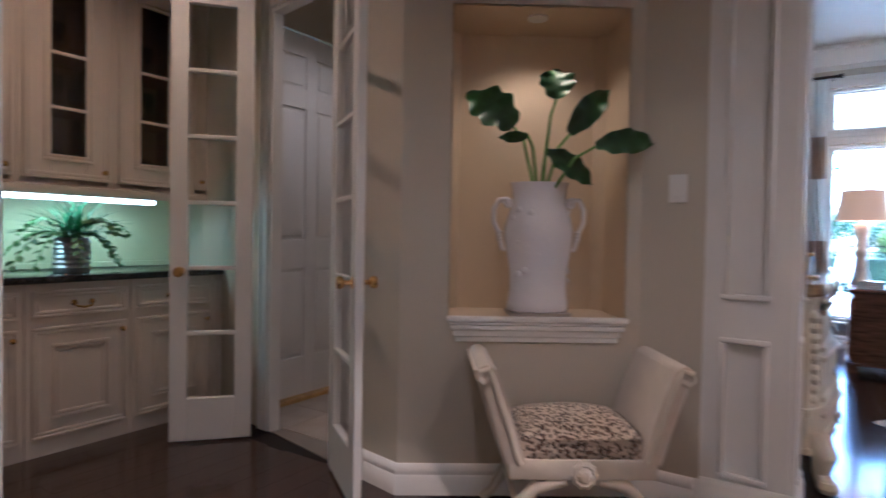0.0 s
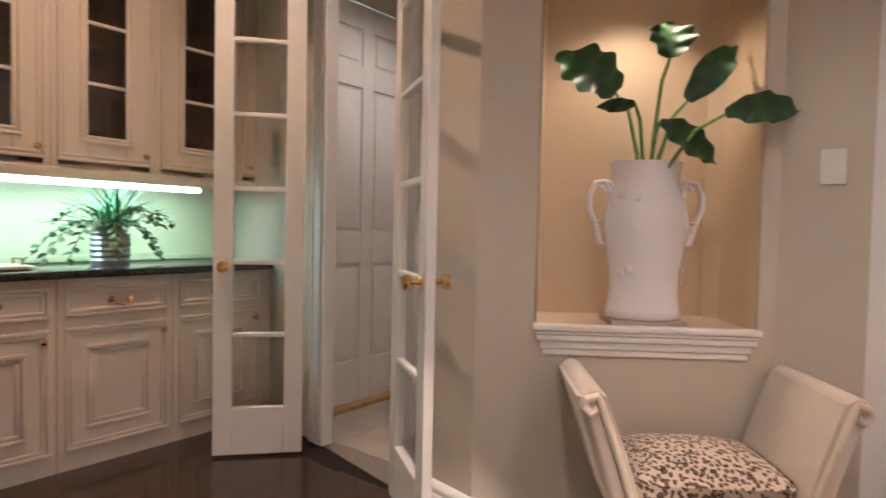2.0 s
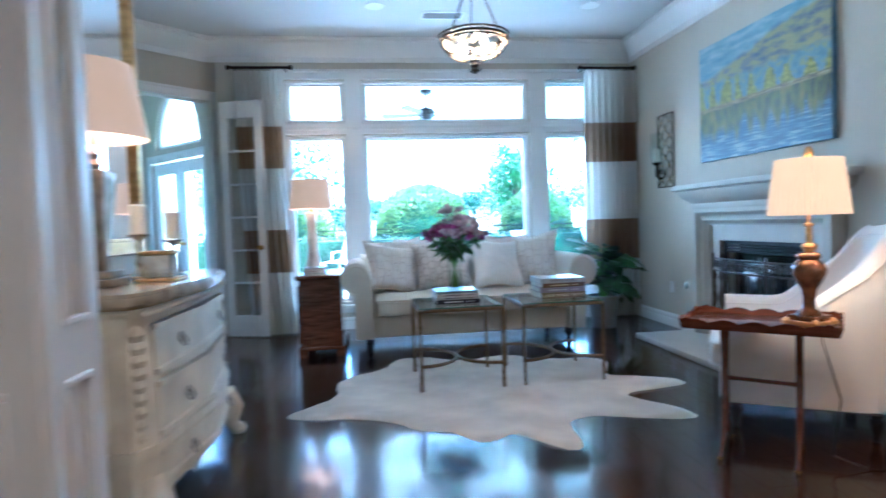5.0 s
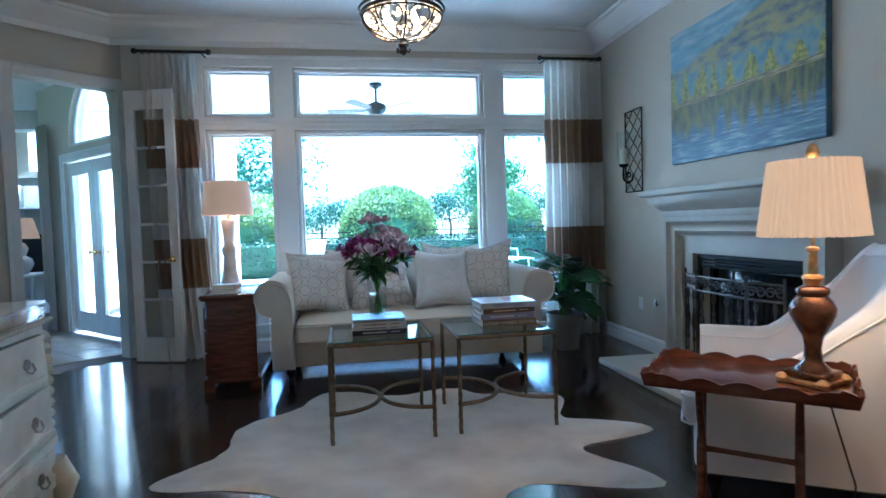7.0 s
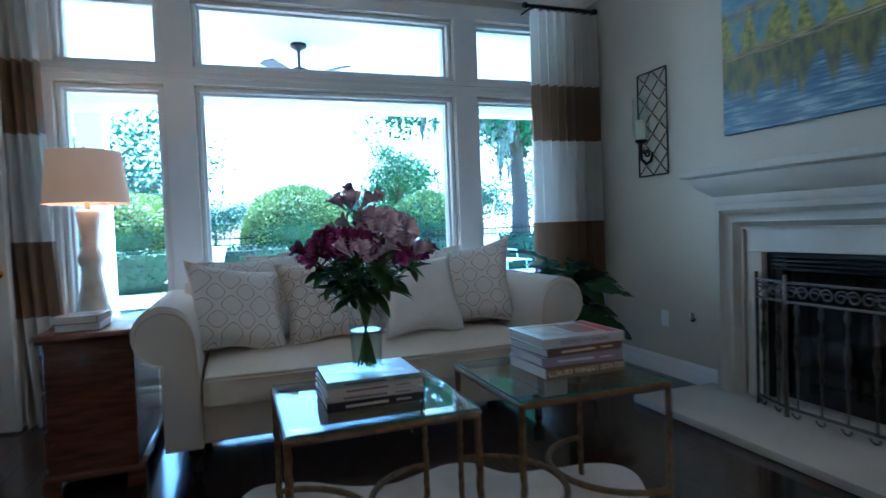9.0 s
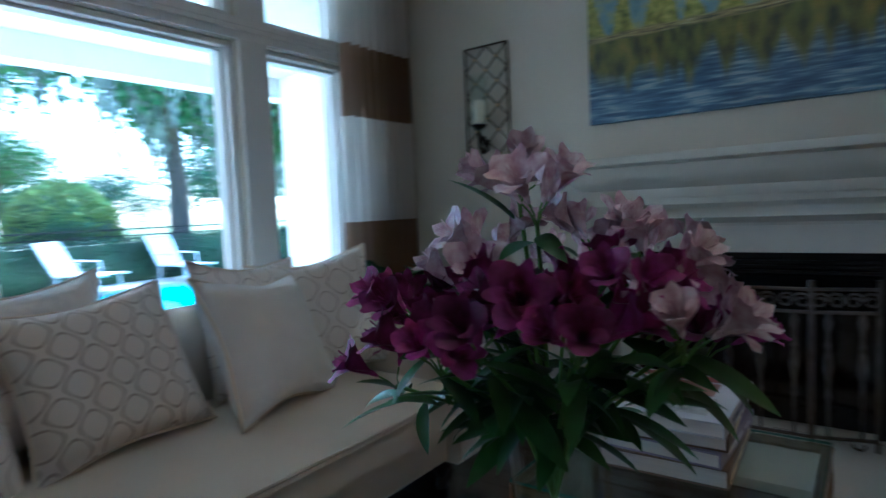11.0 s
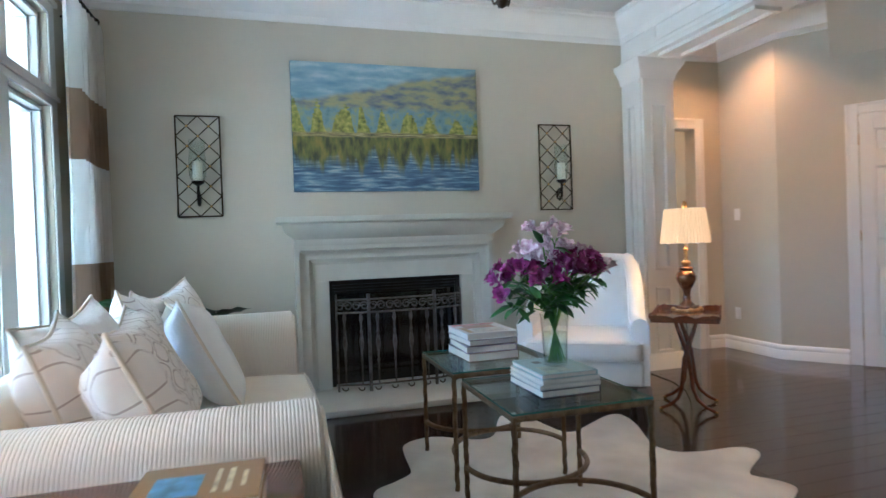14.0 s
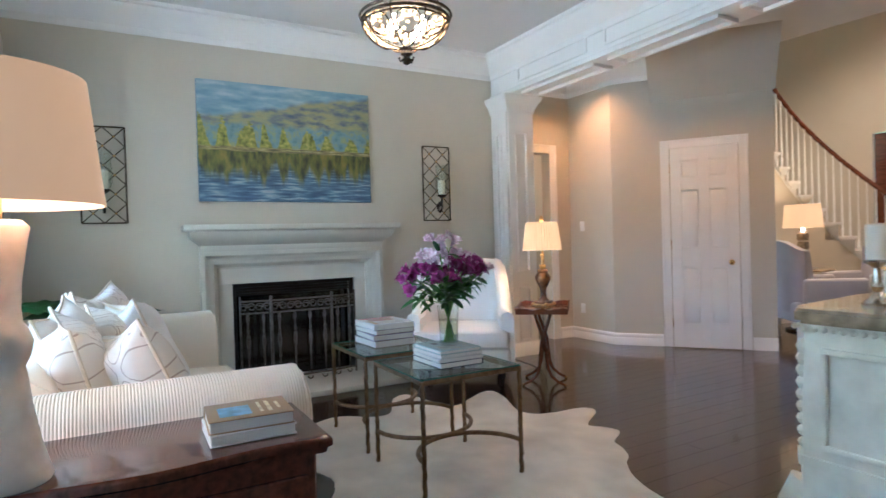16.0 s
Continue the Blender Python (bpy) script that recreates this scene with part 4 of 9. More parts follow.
def bouquet(x, y, z):
    v = thing("flower_vase", pose(x, y, z), "clear glass vase half full of water on books", "vase")
    bm = bmesh.new()
    lathe(bm, [(0.001, 0.0), (0.046, 0.0), (0.048, 0.004), (0.049, 0.05), (0.052, 0.12), (0.058, 0.207), (0.0555, 0.207), (0.0495, 0.12), (0.0465, 0.05), (0.044, 0.012), (0.001, 0.012)], 32)
    part("glass_wall", bm, M_GLASS, v, smooth=60)
    bm = bmesh.new()
    lathe(bm, [(0.001, 0.013), (0.043, 0.013), (0.046, 0.05), (0.049, 0.13), (0.001, 0.13)], 28)
    part("water", bm, M_WATER, v, smooth=60)
    b = thing("bouquet", pose(x, y, z + 0.016), "bouquet of purple and pale pink lilies with green leaves", "flowers")
    rnd = random.Random(7)
    fl = {pale: [petal_flower(0.053, o) for o in (0.28, 0.42, 0.55)] for pale in (False, True)}
    lf = [leaf_mesh(0.09, 0.026, 0.35, 0.15), leaf_mesh(0.115, 0.03, 0.25, 0.2), leaf_mesh(0.07, 0.024, 0.5, 0.15)]
    # pale sprays stand highest, purple ones spread low around them: x, y, height, florets, pale
    heads = [(0.01, 0.05, 0.53, 5, True), (-0.03, 0.0, 0.50, 4, True), (0.02, 0.10, 0.44, 4, True), (-0.06, 0.10, 0.40, 3, True),
             (0.09, -0.04, 0.45, 5, True), (0.10, -0.11, 0.43, 4, True), (0.03, -0.15, 0.42, 5, True), (0.15, 0.03, 0.41, 4, True), (-0.01, -0.19, 0.36, 3, True),
             (-0.08, 0.19, 0.37, 5, False), (0.02, 0.24, 0.33, 5, False), (0.10, 0.17, 0.36, 4, False), (-0.15, 0.10, 0.33, 5, False), (-0.17, 0.02, 0.36, 4, False),
             (-0.10, -0.02, 0.39, 5, False), (-0.13, -0.10, 0.36, 5, False), (-0.05, -0.13, 0.40, 5, False), (0.04, -0.21, 0.34, 5, False), (-0.06, -0.21, 0.36, 4, True),
             (0.15, -0.13, 0.36, 5, True), (0.20, -0.02, 0.34, 4, False), (0.18, 0.10, 0.33, 4, False), (-0.03, 0.03, 0.36, 4, False), (-0.06, 0.26, 0.27, 2, False)]
    for hx, hy, hz, n, pale in heads:
        hx, hy, hz = hx * 0.82, hy * 0.84, hz - 0.025
        bm = bmesh.new()
        bx, by = -hx * 0.16 + rnd.uniform(-0.012, 0.012), -hy * 0.16 + rnd.uniform(-0.012, 0.012)
        pts = [(bx, by, 0.0), (bx * 0.2, by * 0.2, 0.1), (hx * 0.16, hy * 0.16, 0.2), (hx * 0.5, hy * 0.5, 0.2 + (hz - 0.2) * 0.5), (hx * 0.85, hy * 0.85, 0.2 + (hz - 0.2) * 0.85), (hx, hy, hz)]
        tube(bm, pts, 0.0027, 6)
        part("stem", bm, M_STEM, b)
        for k in range(n):
            a = 2 * math.pi * k / n + rnd.uniform(-0.5, 0.5)
            tilt = rnd.uniform(0.5, 1.3)
            way = Vector((math.cos(a) + hx * 3, math.sin(a) + hy * 3, tilt)).normalized()
            p = Vector((hx, hy, hz)) + way * 0.028
            bm = bmesh.new()
            tube(bm, [(hx * 0.97, hy * 0.97, hz - 0.012), Vector((hx, hy, hz)) + way * 0.012, p], 0.0014, 5)
            part("flower_stalk", bm, M_STEM, b)
            m = Matrix.Translation(p + way * 0.012) @ way.to_track_quat("Z", "Y").to_matrix().to_4x4() @ pose(0, 0, 0, 0, 0, rnd.uniform(0, 60)) @ Matrix.Scale(rnd.uniform(0.85, 1.15), 4)
            place(fl[pale][rnd.randrange(3)], M_PINK if pale else M_PURPLE, b, m, "blossom")
        for k in range(8):
            u = rnd.uniform(0.2, 1.0)
            p = Vector((hx * u, hy * u, 0.2 + (hz - 0.2) * u - 0.01))
            turn = math.degrees(math.atan2(hy, hx)) + rnd.uniform(-110, 110)
            place(lf[rnd.randrange(3)], M_BLEAF, b, Matrix.Translation(p) @ pose(0, 0, 0, rnd.uniform(-30, 30), rnd.uniform(-55, 25), turn))


bouquet(-2.45, -2.485, VZ)


# ---- cowhide rug ----
def rug():
    bm = bmesh.new()
    cx, cy = -2.36, -2.70
    lobes = [(195, 0.32, 9), (-37, 0.50, 9), (-7, 0.50, 8), (-76, 0.38, 8), (-98, 0.14, 8), (112, 0.30, 14), (62, 0.2, 12), (27, 0.36, 13), (150, 0.1, 14), (-138, -0.06, 14)]
    n = 180
    out = []
    for i in range(n):
        d = 360 * i / n
        a = radians(d)
        r = 1 / math.sqrt((math.cos(a) / 0.98) ** 2 + (math.sin(a) / 0.84) ** 2)
        for at, amp, wd in lobes:
            q = (d - at + 180) % 360 - 180
            r += amp * math.exp(-(q / wd) ** 2)
        r += 0.03 * noise.noise((math.cos(a) * 4, math.sin(a) * 4, 3)) + 0.012 * noise.noise((math.cos(a) * 14, math.sin(a) * 14, 1))
        out.append((0.955 * r * math.cos(a), 0.955 * r * math.sin(a)))
    rings = []
    for k in range(13):
        s = 1 - (k / 13) ** 1.3
        ring = []
        for x, y in out:
            px, py = cx + x * s, cy + y * s
            h = 0.015 + 0.010 * noise.noise((px * 3, py * 3, 0)) + 0.007 * noise.noise((px * 8, py * 5, 2))
            ring.append(bm.verts.new((px, py, 0.002 if k == 0 else max(0.004, h))))
        rings.append(ring)
    for a, b in zip(rings, rings[1:]):
        for i in range(n):
            bm.faces.new((a[i], a[(i + 1) % n], b[(i + 1) % n], b[i]))
    bm.faces.new(rings[-1])
    tagged(finish("cowhide_rug", bm, M_RUG, 60), "ivory cowhide rug with a ragged outline on dark planks", "rug")


rug()


# ---- curtains, rods ----
def curtain(x0, x1, y, label, flare):
    t = thing("curtain", pose(0, 0, 0), label, "curtain", "striped window curtains")
    bands = [(0.015, 0.66, M_CURTW), (0.66, 1.105, M_CURTT), (1.105, 1.74, M_CURTW), (1.74, 2.17, M_CURTT), (2.17, 2.74, M_CURTW)]
    nx = 90
    for z0, z1, m in bands:
        bm = bmesh.new()
        nz = max(4, int((z1 - z0) / 0.06))
        rows = []
        for k in range(nz + 1):
            z = z0 + (z1 - z0) * k / nz
            row = []
            for i in range(nx + 1):
                u = i / nx
                fl = 1 + 0.06 * (1 - z / 2.8)
                x = x0 + (x1 - x0) * (0.5 + (u - 0.5) * fl) + flare * (1 - z / 2.8) ** 2
                amp = 0.022 + 0.028 * (1 - z / 2.8) + (0.0 if z > 2.7 else 0.008)
                ph = u * 2 * math.pi * 8 + 0.9 * noise.noise((u * 5, z * 0.6, x0))
                yy = y + amp * math.sin(ph) + 0.012 * math.sin(ph * 2.1 + z)
                row.append(bm.verts.new((x, min(yy, -0.12), z)))
            rows.append(row)
        for a, b in zip(rows, rows[1:]):
            for i in range(nx):
                bm.faces.new((a[i], a[i + 1], b[i + 1], b[i]))
        bmesh.ops.solidify(bm, geom=bm.faces[:], thickness=0.003)
        part("band", bm, m, t, "tan silk band" if m is M_CURTT else "ivory silk band", smooth=80)
    for i in range(9):
        bm = bmesh.new()
        x = x0 + (x1 - x0) * (i + 0.5) / 9
        lathe(bm, [(0.012, -0.006), (0.018, 0), (0.012, 0.006)], 10, pose(x, y, 2.765, 0, 90, 0))
        part("ring", bm, M_BLACK, t, "black curtain ring")
    return t


curtain(-4.33, -3.88, -0.27, "floor-length ivory silk curtain with two tan bands", 0.10)
curtain(-0.62, -0.035, -0.285, "floor-length ivory silk curtain with two tan bands", 0.0)
for x0, x1, ry in ((-4.38, -3.76, -0.27), (-0.66, -0.04, -0.285)):
    t = thing("curtain_rod", pose(0, 0, 0), "short black iron curtain rod with round finials", "curtain rod", "curtain rods")
    bm = bmesh.new()
    tube(bm, [(x0, ry, 2.77), (x1, ry, 2.77)], 0.014, 10)
    part("rod", bm, M_BLACK, t)
    for x in (x0, x1):
        bm = bmesh.new()
        lathe(bm, [(0.004, -0.025), (0.022, -0.016), (0.026, 0), (0.022, 0.016), (0.004, 0.025)], 12, pose(x, ry, 2.77, 0, 90, 0))
        part("finial", bm, M_BLACK, t)
    for x in (x0 + 0.06, x1 - 0.06):
        bm = bmesh.new()
        tube(bm, [(x, -0.09, 2.77), (x, ry, 2.76)], 0.008, 8)
        part("bracket", bm, M_BLACK, t)


# ---- fireplace ----
def fireplace():
    t = tagged(new("fireplace"), "pale stone fireplace surround with a stepped mantel shelf", "fireplace")
    t.location = (0, FY, 0)
    bm = bmesh.new()
    # pilaster frame with a cove profile, run round three sides
    prof = [(0.0, 0.0), (0.0, -0.115), (0.03, -0.115), (0.045, -0.10), (0.06, -0.085), (0.085, -0.08), (0.1, -0.085), (0.115, -0.07), (0.13, -0.05), (0.145, -0.05), (0.145, 0.0)]
    half, top = 0.785, 1.165
    rows = []
    for c, s in (((-half, 0.05), (1, 0)), ((-half, top), (1, -1)), ((half, top), (-1, -1)), ((half, 0.05), (-1, 0))):
        rows.append([bm.verts.new((o, c[0] + s[0] * q, c[1] + s[1] * q)) for q, o in prof])
    for a, b in zip(rows, rows[1:]):
        for k in range(len(prof)):
            bm.faces.new((a[k], b[k], b[(k + 1) % len(prof)], a[(k + 1) % len(prof)]))
    bm.faces.new(rows[0]), bm.faces.new(rows[-1])
    part("surround", bm, M_STONE, t)
    bm = bmesh.new()
    lip = [(-half + 0.01, 0.0), (-half + 0.01, -0.12), (half - 0.01, -0.12), (half - 0.01, 0.0)]
    pr = [(0, 1.166), (0.004, 1.166), (0.01, 1.19), (0.008, 1.215), (0.03, 1.235), (0.075, 1.27), (0.09, 1.30), (0.095, 1.33), (0.13, 1.335), (0.14, 1.345), (0.14, 1.375), (0.135, 1.382), (0, 1.382)]
    moulding(bm, [(y, x) for x, y in lip], pr, 1)
    prism(bm, [(y, x) for x, y in lip], 1.17, 1.38)
    part("mantel_shelf", bm, M_STONE, t)
    for y0, y1, z0, z1 in ((-0.645, -0.5352, 0.05, 0.891), (0.5352, 0.645, 0.05, 0.891), (-0.645, 0.645, 0.8925, 1.02)):
        bm = bmesh.new()
        rbox(bm, -0.028, y0, z0, -0.0005, y1, z1, 0.002, 1)
        part("marble_facing", bm, M_MARBLE, t)
    bm = bmesh.new()
    rbox(bm, -0.62, -0.935, 0.0, 0.0, 0.935, 0.048, 0.012, 2)
    part("hearth_slab", bm, M_STONE, t)
    bm = bmesh.new()
    for q in ((0.155, -0.7, 0.0, 0.6, 0.7, 0.02), (0.58, -0.7, 0.02, 0.6, 0.7, 1.0), (0.155, -0.7, 0.98, 0.6, 0.7, 1.0), (0.1, -0.7, 0.0, 0.6, -0.55, 1.0), (0.1, 0.55, 0.0, 0.6, 0.7, 1.0)):
        box(bm, *q)
    part("firebox", bm, M_SOOT, t)
    bm = bmesh.new()
    for q in ((0.01, -0.535, 0.06, 0.035, -0.5, 0.89), (0.01, 0.5, 0.06, 0.035, 0.535, 0.89), (0.01, -0.535, 0.86, 0.035, 0.535, 0.89)):
        rbox(bm, *q, 0.003, 1)
    for i in range(3):
        rbox(bm, 0.012, -0.5, 0.79 + 0.024 * i, 0.03, 0.5, 0.805 + 0.024 * i, 0.003, 1)
    part("black_frame", bm, M_BLACK, t, "black metal fire frame with louvres")
    bm = bmesh.new()
    box(bm, 0.09, -0.5, 0.06, 0.095, 0.5, 0.79)
    part("fire_glass", bm, mat("fire_glass", (0.01, 0.01, 0.012), 0.12, coat=0.6), t, smooth=0)
    # pieces of a log in the dark
    bm = bmesh.new()
    tube(bm, [(0.3, -0.3, 0.09), (0.32, 0.0, 0.1), (0.28, 0.32, 0.09)], 0.05, 10)
    part("log", bm, M_DARK, t)


fireplace()


def scroll(bm, c, r, turns, start, m, rad=0.006, flip=1):
    pts = []
    n = int(14 * turns)
    for i in range(n + 1):
        a = start + flip * 2 * math.pi * turns * i / n
        q = r * (1 - 0.72 * i / n)
        pts.append((0, c[0] + q * math.cos(a), c[1] + q * math.sin(a)))
    tube(bm, pts, rad, 6, m)


def fire_screen():
    t = thing("fire_screen", pose(-0.16, FY, 0.048), "folding wrought-iron fire screen with turned balusters and scrolls", "fire screen")
    for k, (y0, y1, dx0, dx1) in enumerate(((-0.50, -0.26, 0.05, -0.02), (-0.26, 0.26, -0.02, -0.02), (0.26, 0.50, -0.02, 0.05))):
        L = math.hypot(y1 - y0, dx1 - dx0)
        m = pose(dx0, y0, 0, 0, 0, math.degrees(math.atan2(-(dx1 - dx0), y1 - y0)))
        bm = bmesh.new()
        for z in (0.05, 0.6, 0.70):
            tube(bm, [(0, 0, z), (0, L, z)], 0.008, 6, m)
        for y in (0.004, L - 0.004):
            tube(bm, [(0, y, 0.0), (0, y, 0.74)], 0.009, 6, m)
        n = 2 if L < 0.4 else 4
        for i in range(n):
            c = (L * (i + 0.5) / n, 0.65)
            scroll(bm, (c[0] - 0.03, c[1]), 0.036, 1.4, 0, m, 0.0055)
            scroll(bm, (c[0] + 0.03, c[1]), 0.036, 1.4, math.pi, m, 0.0055, -1)
            scroll(bm, (c[0], 0.03), 0.034, 0.5, 0, m, 0.0055, -1)
        panel = part("screen_panel", bm, M_PEWTERIRON, t)
        for i in range(n):
            bm = bmesh.new()
            y = L * (i + 0.5) / n
            lathe(bm, [(0.006, 0.05), (0.006, 0.22), (0.012, 0.235), (0.007, 0.25), (0.008, 0.3), (0.018, 0.36), (0.013, 0.41), (0.007, 0.44), (0.013, 0.455), (0.007, 0.47), (0.007, 0.52), (0.016, 0.55), (0.011, 0.58), (0.007, 0.6)], 10, m @ pose(0, y, 0))
            part("baluster", bm, M_PEWTERIRON, panel)
    return t


fire_screen()


# ---- painting ----
def painting():
    t = thing("painting", pose(-0.042, -2.32, 1.58), "unframed landscape painting of a lake with autumn trees and a hill", "painting")
    w, h = 1.49, 0.995
    bm = bmesh.new()
    rbox(bm, 0.0, -w / 2, 0, 0.04, w / 2, h, 0.004, 1)
    m = mat("oil_canvas_edge", (0.10, 0.17, 0.25), 0.5, var=0.3, scale=8)
    part("canvas", bm, m, t)
    # painted face: sky, hill, tree line and water in broad bands with broken brushwork
    p = bpy.data.materials.new("oil_paint")
    p.use_nodes = True
    n, l = p.node_tree.nodes, p.node_tree.links
    b = n["Principled BSDF"]
    b.inputs["Roughness"].default_value = 0.38
    tc, sep = n.new("ShaderNodeTexCoord"), n.new("ShaderNodeSeparateXYZ")
    l.new(tc.outputs["Generated"], sep.inputs[0])

    def val(op, a, c, d=None):
        q = n.new("ShaderNodeMath")
        q.operation = op
        for i, s in enumerate((a, c, d)):
            if s is None:
                continue
            if isinstance(s, (int, float)):
                q.inputs[i].default_value = s
            else:
                l.new(s, q.inputs[i])
        return q.outputs[0]

    def nz(scale, sy=1, sz=1, detail=4):
        mp = n.new("ShaderNodeMapping")
        mp.inputs["Scale"].default_value = (1, sy, sz)
        l.new(tc.outputs["Generated"], mp.inputs[0])
        q = n.new("ShaderNodeTexNoise")
        q.inputs["Scale"].default_value, q.inputs["Detail"].default_value = scale, detail
        l.new(mp.outputs[0], q.inputs["Vector"])
        return q.outputs["Fac"]

    def ramp(f, stops):
        r = n.new("ShaderNodeValToRGB")
        e = r.color_ramp.elements
        e[0].position, e[0].color = stops[0][0], (*stops[0][1], 1)
        e[1].position, e[1].color = stops[-1][0], (*stops[-1][1], 1)
        for s, c in stops[1:-1]:
            e.new(s).color = (*c, 1)
        l.new(f, r.inputs[0])
        return r.outputs[0]

    def mixc(f, a, c):
        q = n.new("ShaderNodeMix")
        q.data_type = "RGBA"
        l.new(f, q.inputs["Factor"])
        l.new(a, q.inputs[6])
        l.new(c, q.inputs[7])
        return q.outputs[2]

    def above(a, c, soft=0.012):
        q = n.new("ShaderNodeMapRange")
        l.new(val("SUBTRACT", a, c), q.inputs["Value"])
        q.inputs["From Min"].default_value, q.inputs["From Max"].default_value = -soft, soft
        return q.outputs[0]

    u = val("SUBTRACT", 1.0, sep.outputs["Y"])     # from the window side to the hall side
    v = sep.outputs["Z"]
    skyc = ramp(nz(6, 1, 2.5, 8), [(0.3, (0.15, 0.27, 0.38)), (0.5, (0.25, 0.37, 0.45)), (0.72, (0.45, 0.52, 0.55))])
    hillc = ramp(nz(7, 1.4, 2.4, 9), [(0.30, (0.09, 0.12, 0.19)), (0.44, (0.19, 0.21, 0.20)), (0.54, (0.30, 0.30, 0.17)), (0.64, (0.36, 0.33, 0.16)), (0.76, (0.24, 0.17, 0.09))])
    hline = val("ADD", val("MULTIPLY_ADD", u, 0.30, 0.68), val("MULTIPLY", val("SUBTRACT", nz(4, 1, 0.01), 0.5), 0.22))
    c = mixc(above(hline, v, 0.02), skyc, hillc)
    far = ramp(nz(15, 1.5, 1, 8), [(0.3, (0.12, 0.20, 0.25)), (0.48, (0.19, 0.29, 0.33)), (0.60, (0.26, 0.31, 0.20)), (0.74, (0.33, 0.34, 0.14))])
    c = mixc(above(val("MULTIPLY_ADD", nz(16, 1, 0.01), 0.10, 0.60), v, 0.02), c, far)
    treec = ramp(nz(34, 1, 0.8), [(0.3, (0.09, 0.11, 0.03)), (0.5, (0.28, 0.28, 0.05)), (0.7, (0.50, 0.44, 0.11))])
    cols = val("POWER", val("ABSOLUTE", val("SINE", val("ADD", val("MULTIPLY", u, 26.0), val("MULTIPLY", nz(3, 1, 0.01), 9.0)), 0.0), 0.0), 2.5)
    tall = val("MULTIPLY_ADD", u, -0.18, 0.32)
    tl = val("MULTIPLY_ADD", val("MULTIPLY", cols, tall), val("MULTIPLY_ADD", nz(30, 1, 2), 0.9, 0.4), 0.44)
    c = mixc(above(tl, v, 0.015), c, treec)
    shore = ramp(nz(24, 0.6, 4), [(0.35, (0.10, 0.09, 0.05)), (0.6, (0.36, 0.30, 0.12)), (0.75, (0.5, 0.48, 0.36))])
    c = mixc(above(val("MULTIPLY_ADD", nz(6, 1, 0.01), 0.03, 0.445), v, 0.008), c, shore)
    water = ramp(nz(9, 0.8, 6, 9), [(0.3, (0.035, 0.065, 0.13)), (0.48, (0.08, 0.14, 0.23)), (0.58, (0.17, 0.26, 0.34)), (0.66, (0.34, 0.40, 0.44)), (0.74, (0.10, 0.12, 0.21))])
    refl = ramp(nz(18, 1.4, 0.35), [(0.38, (0.045, 0.055, 0.03)), (0.55, (0.15, 0.15, 0.035)), (0.68, (0.24, 0.19, 0.04))])
    low = val("MULTIPLY_ADD", nz(9, 1.6, 0.05), -0.62, 0.54)
    wat = mixc(above(v, low, 0.05), water, refl)
    c = mixc(above(val("MULTIPLY_ADD", nz(7, 1, 0.01), 0.02, 0.415), v, 0.006), c, wat)
    l.new(c, b.inputs["Base Color"])
    bn = n.new("ShaderNodeBump")
    bn.inputs["Strength"].default_value, bn.inputs["Distance"].default_value = 0.5, 0.006
    l.new(nz(60, 1, 1.4), bn.inputs["Height"])
    l.new(bn.outputs[0], b.inputs["Normal"])
    bm = bmesh.new()
    box(bm, -0.003, -w / 2 + 0.002, 0.002, -0.0002, w / 2 - 0.002, h - 0.002)
    part("painted_face", bm, p, t, smooth=0)


painting()


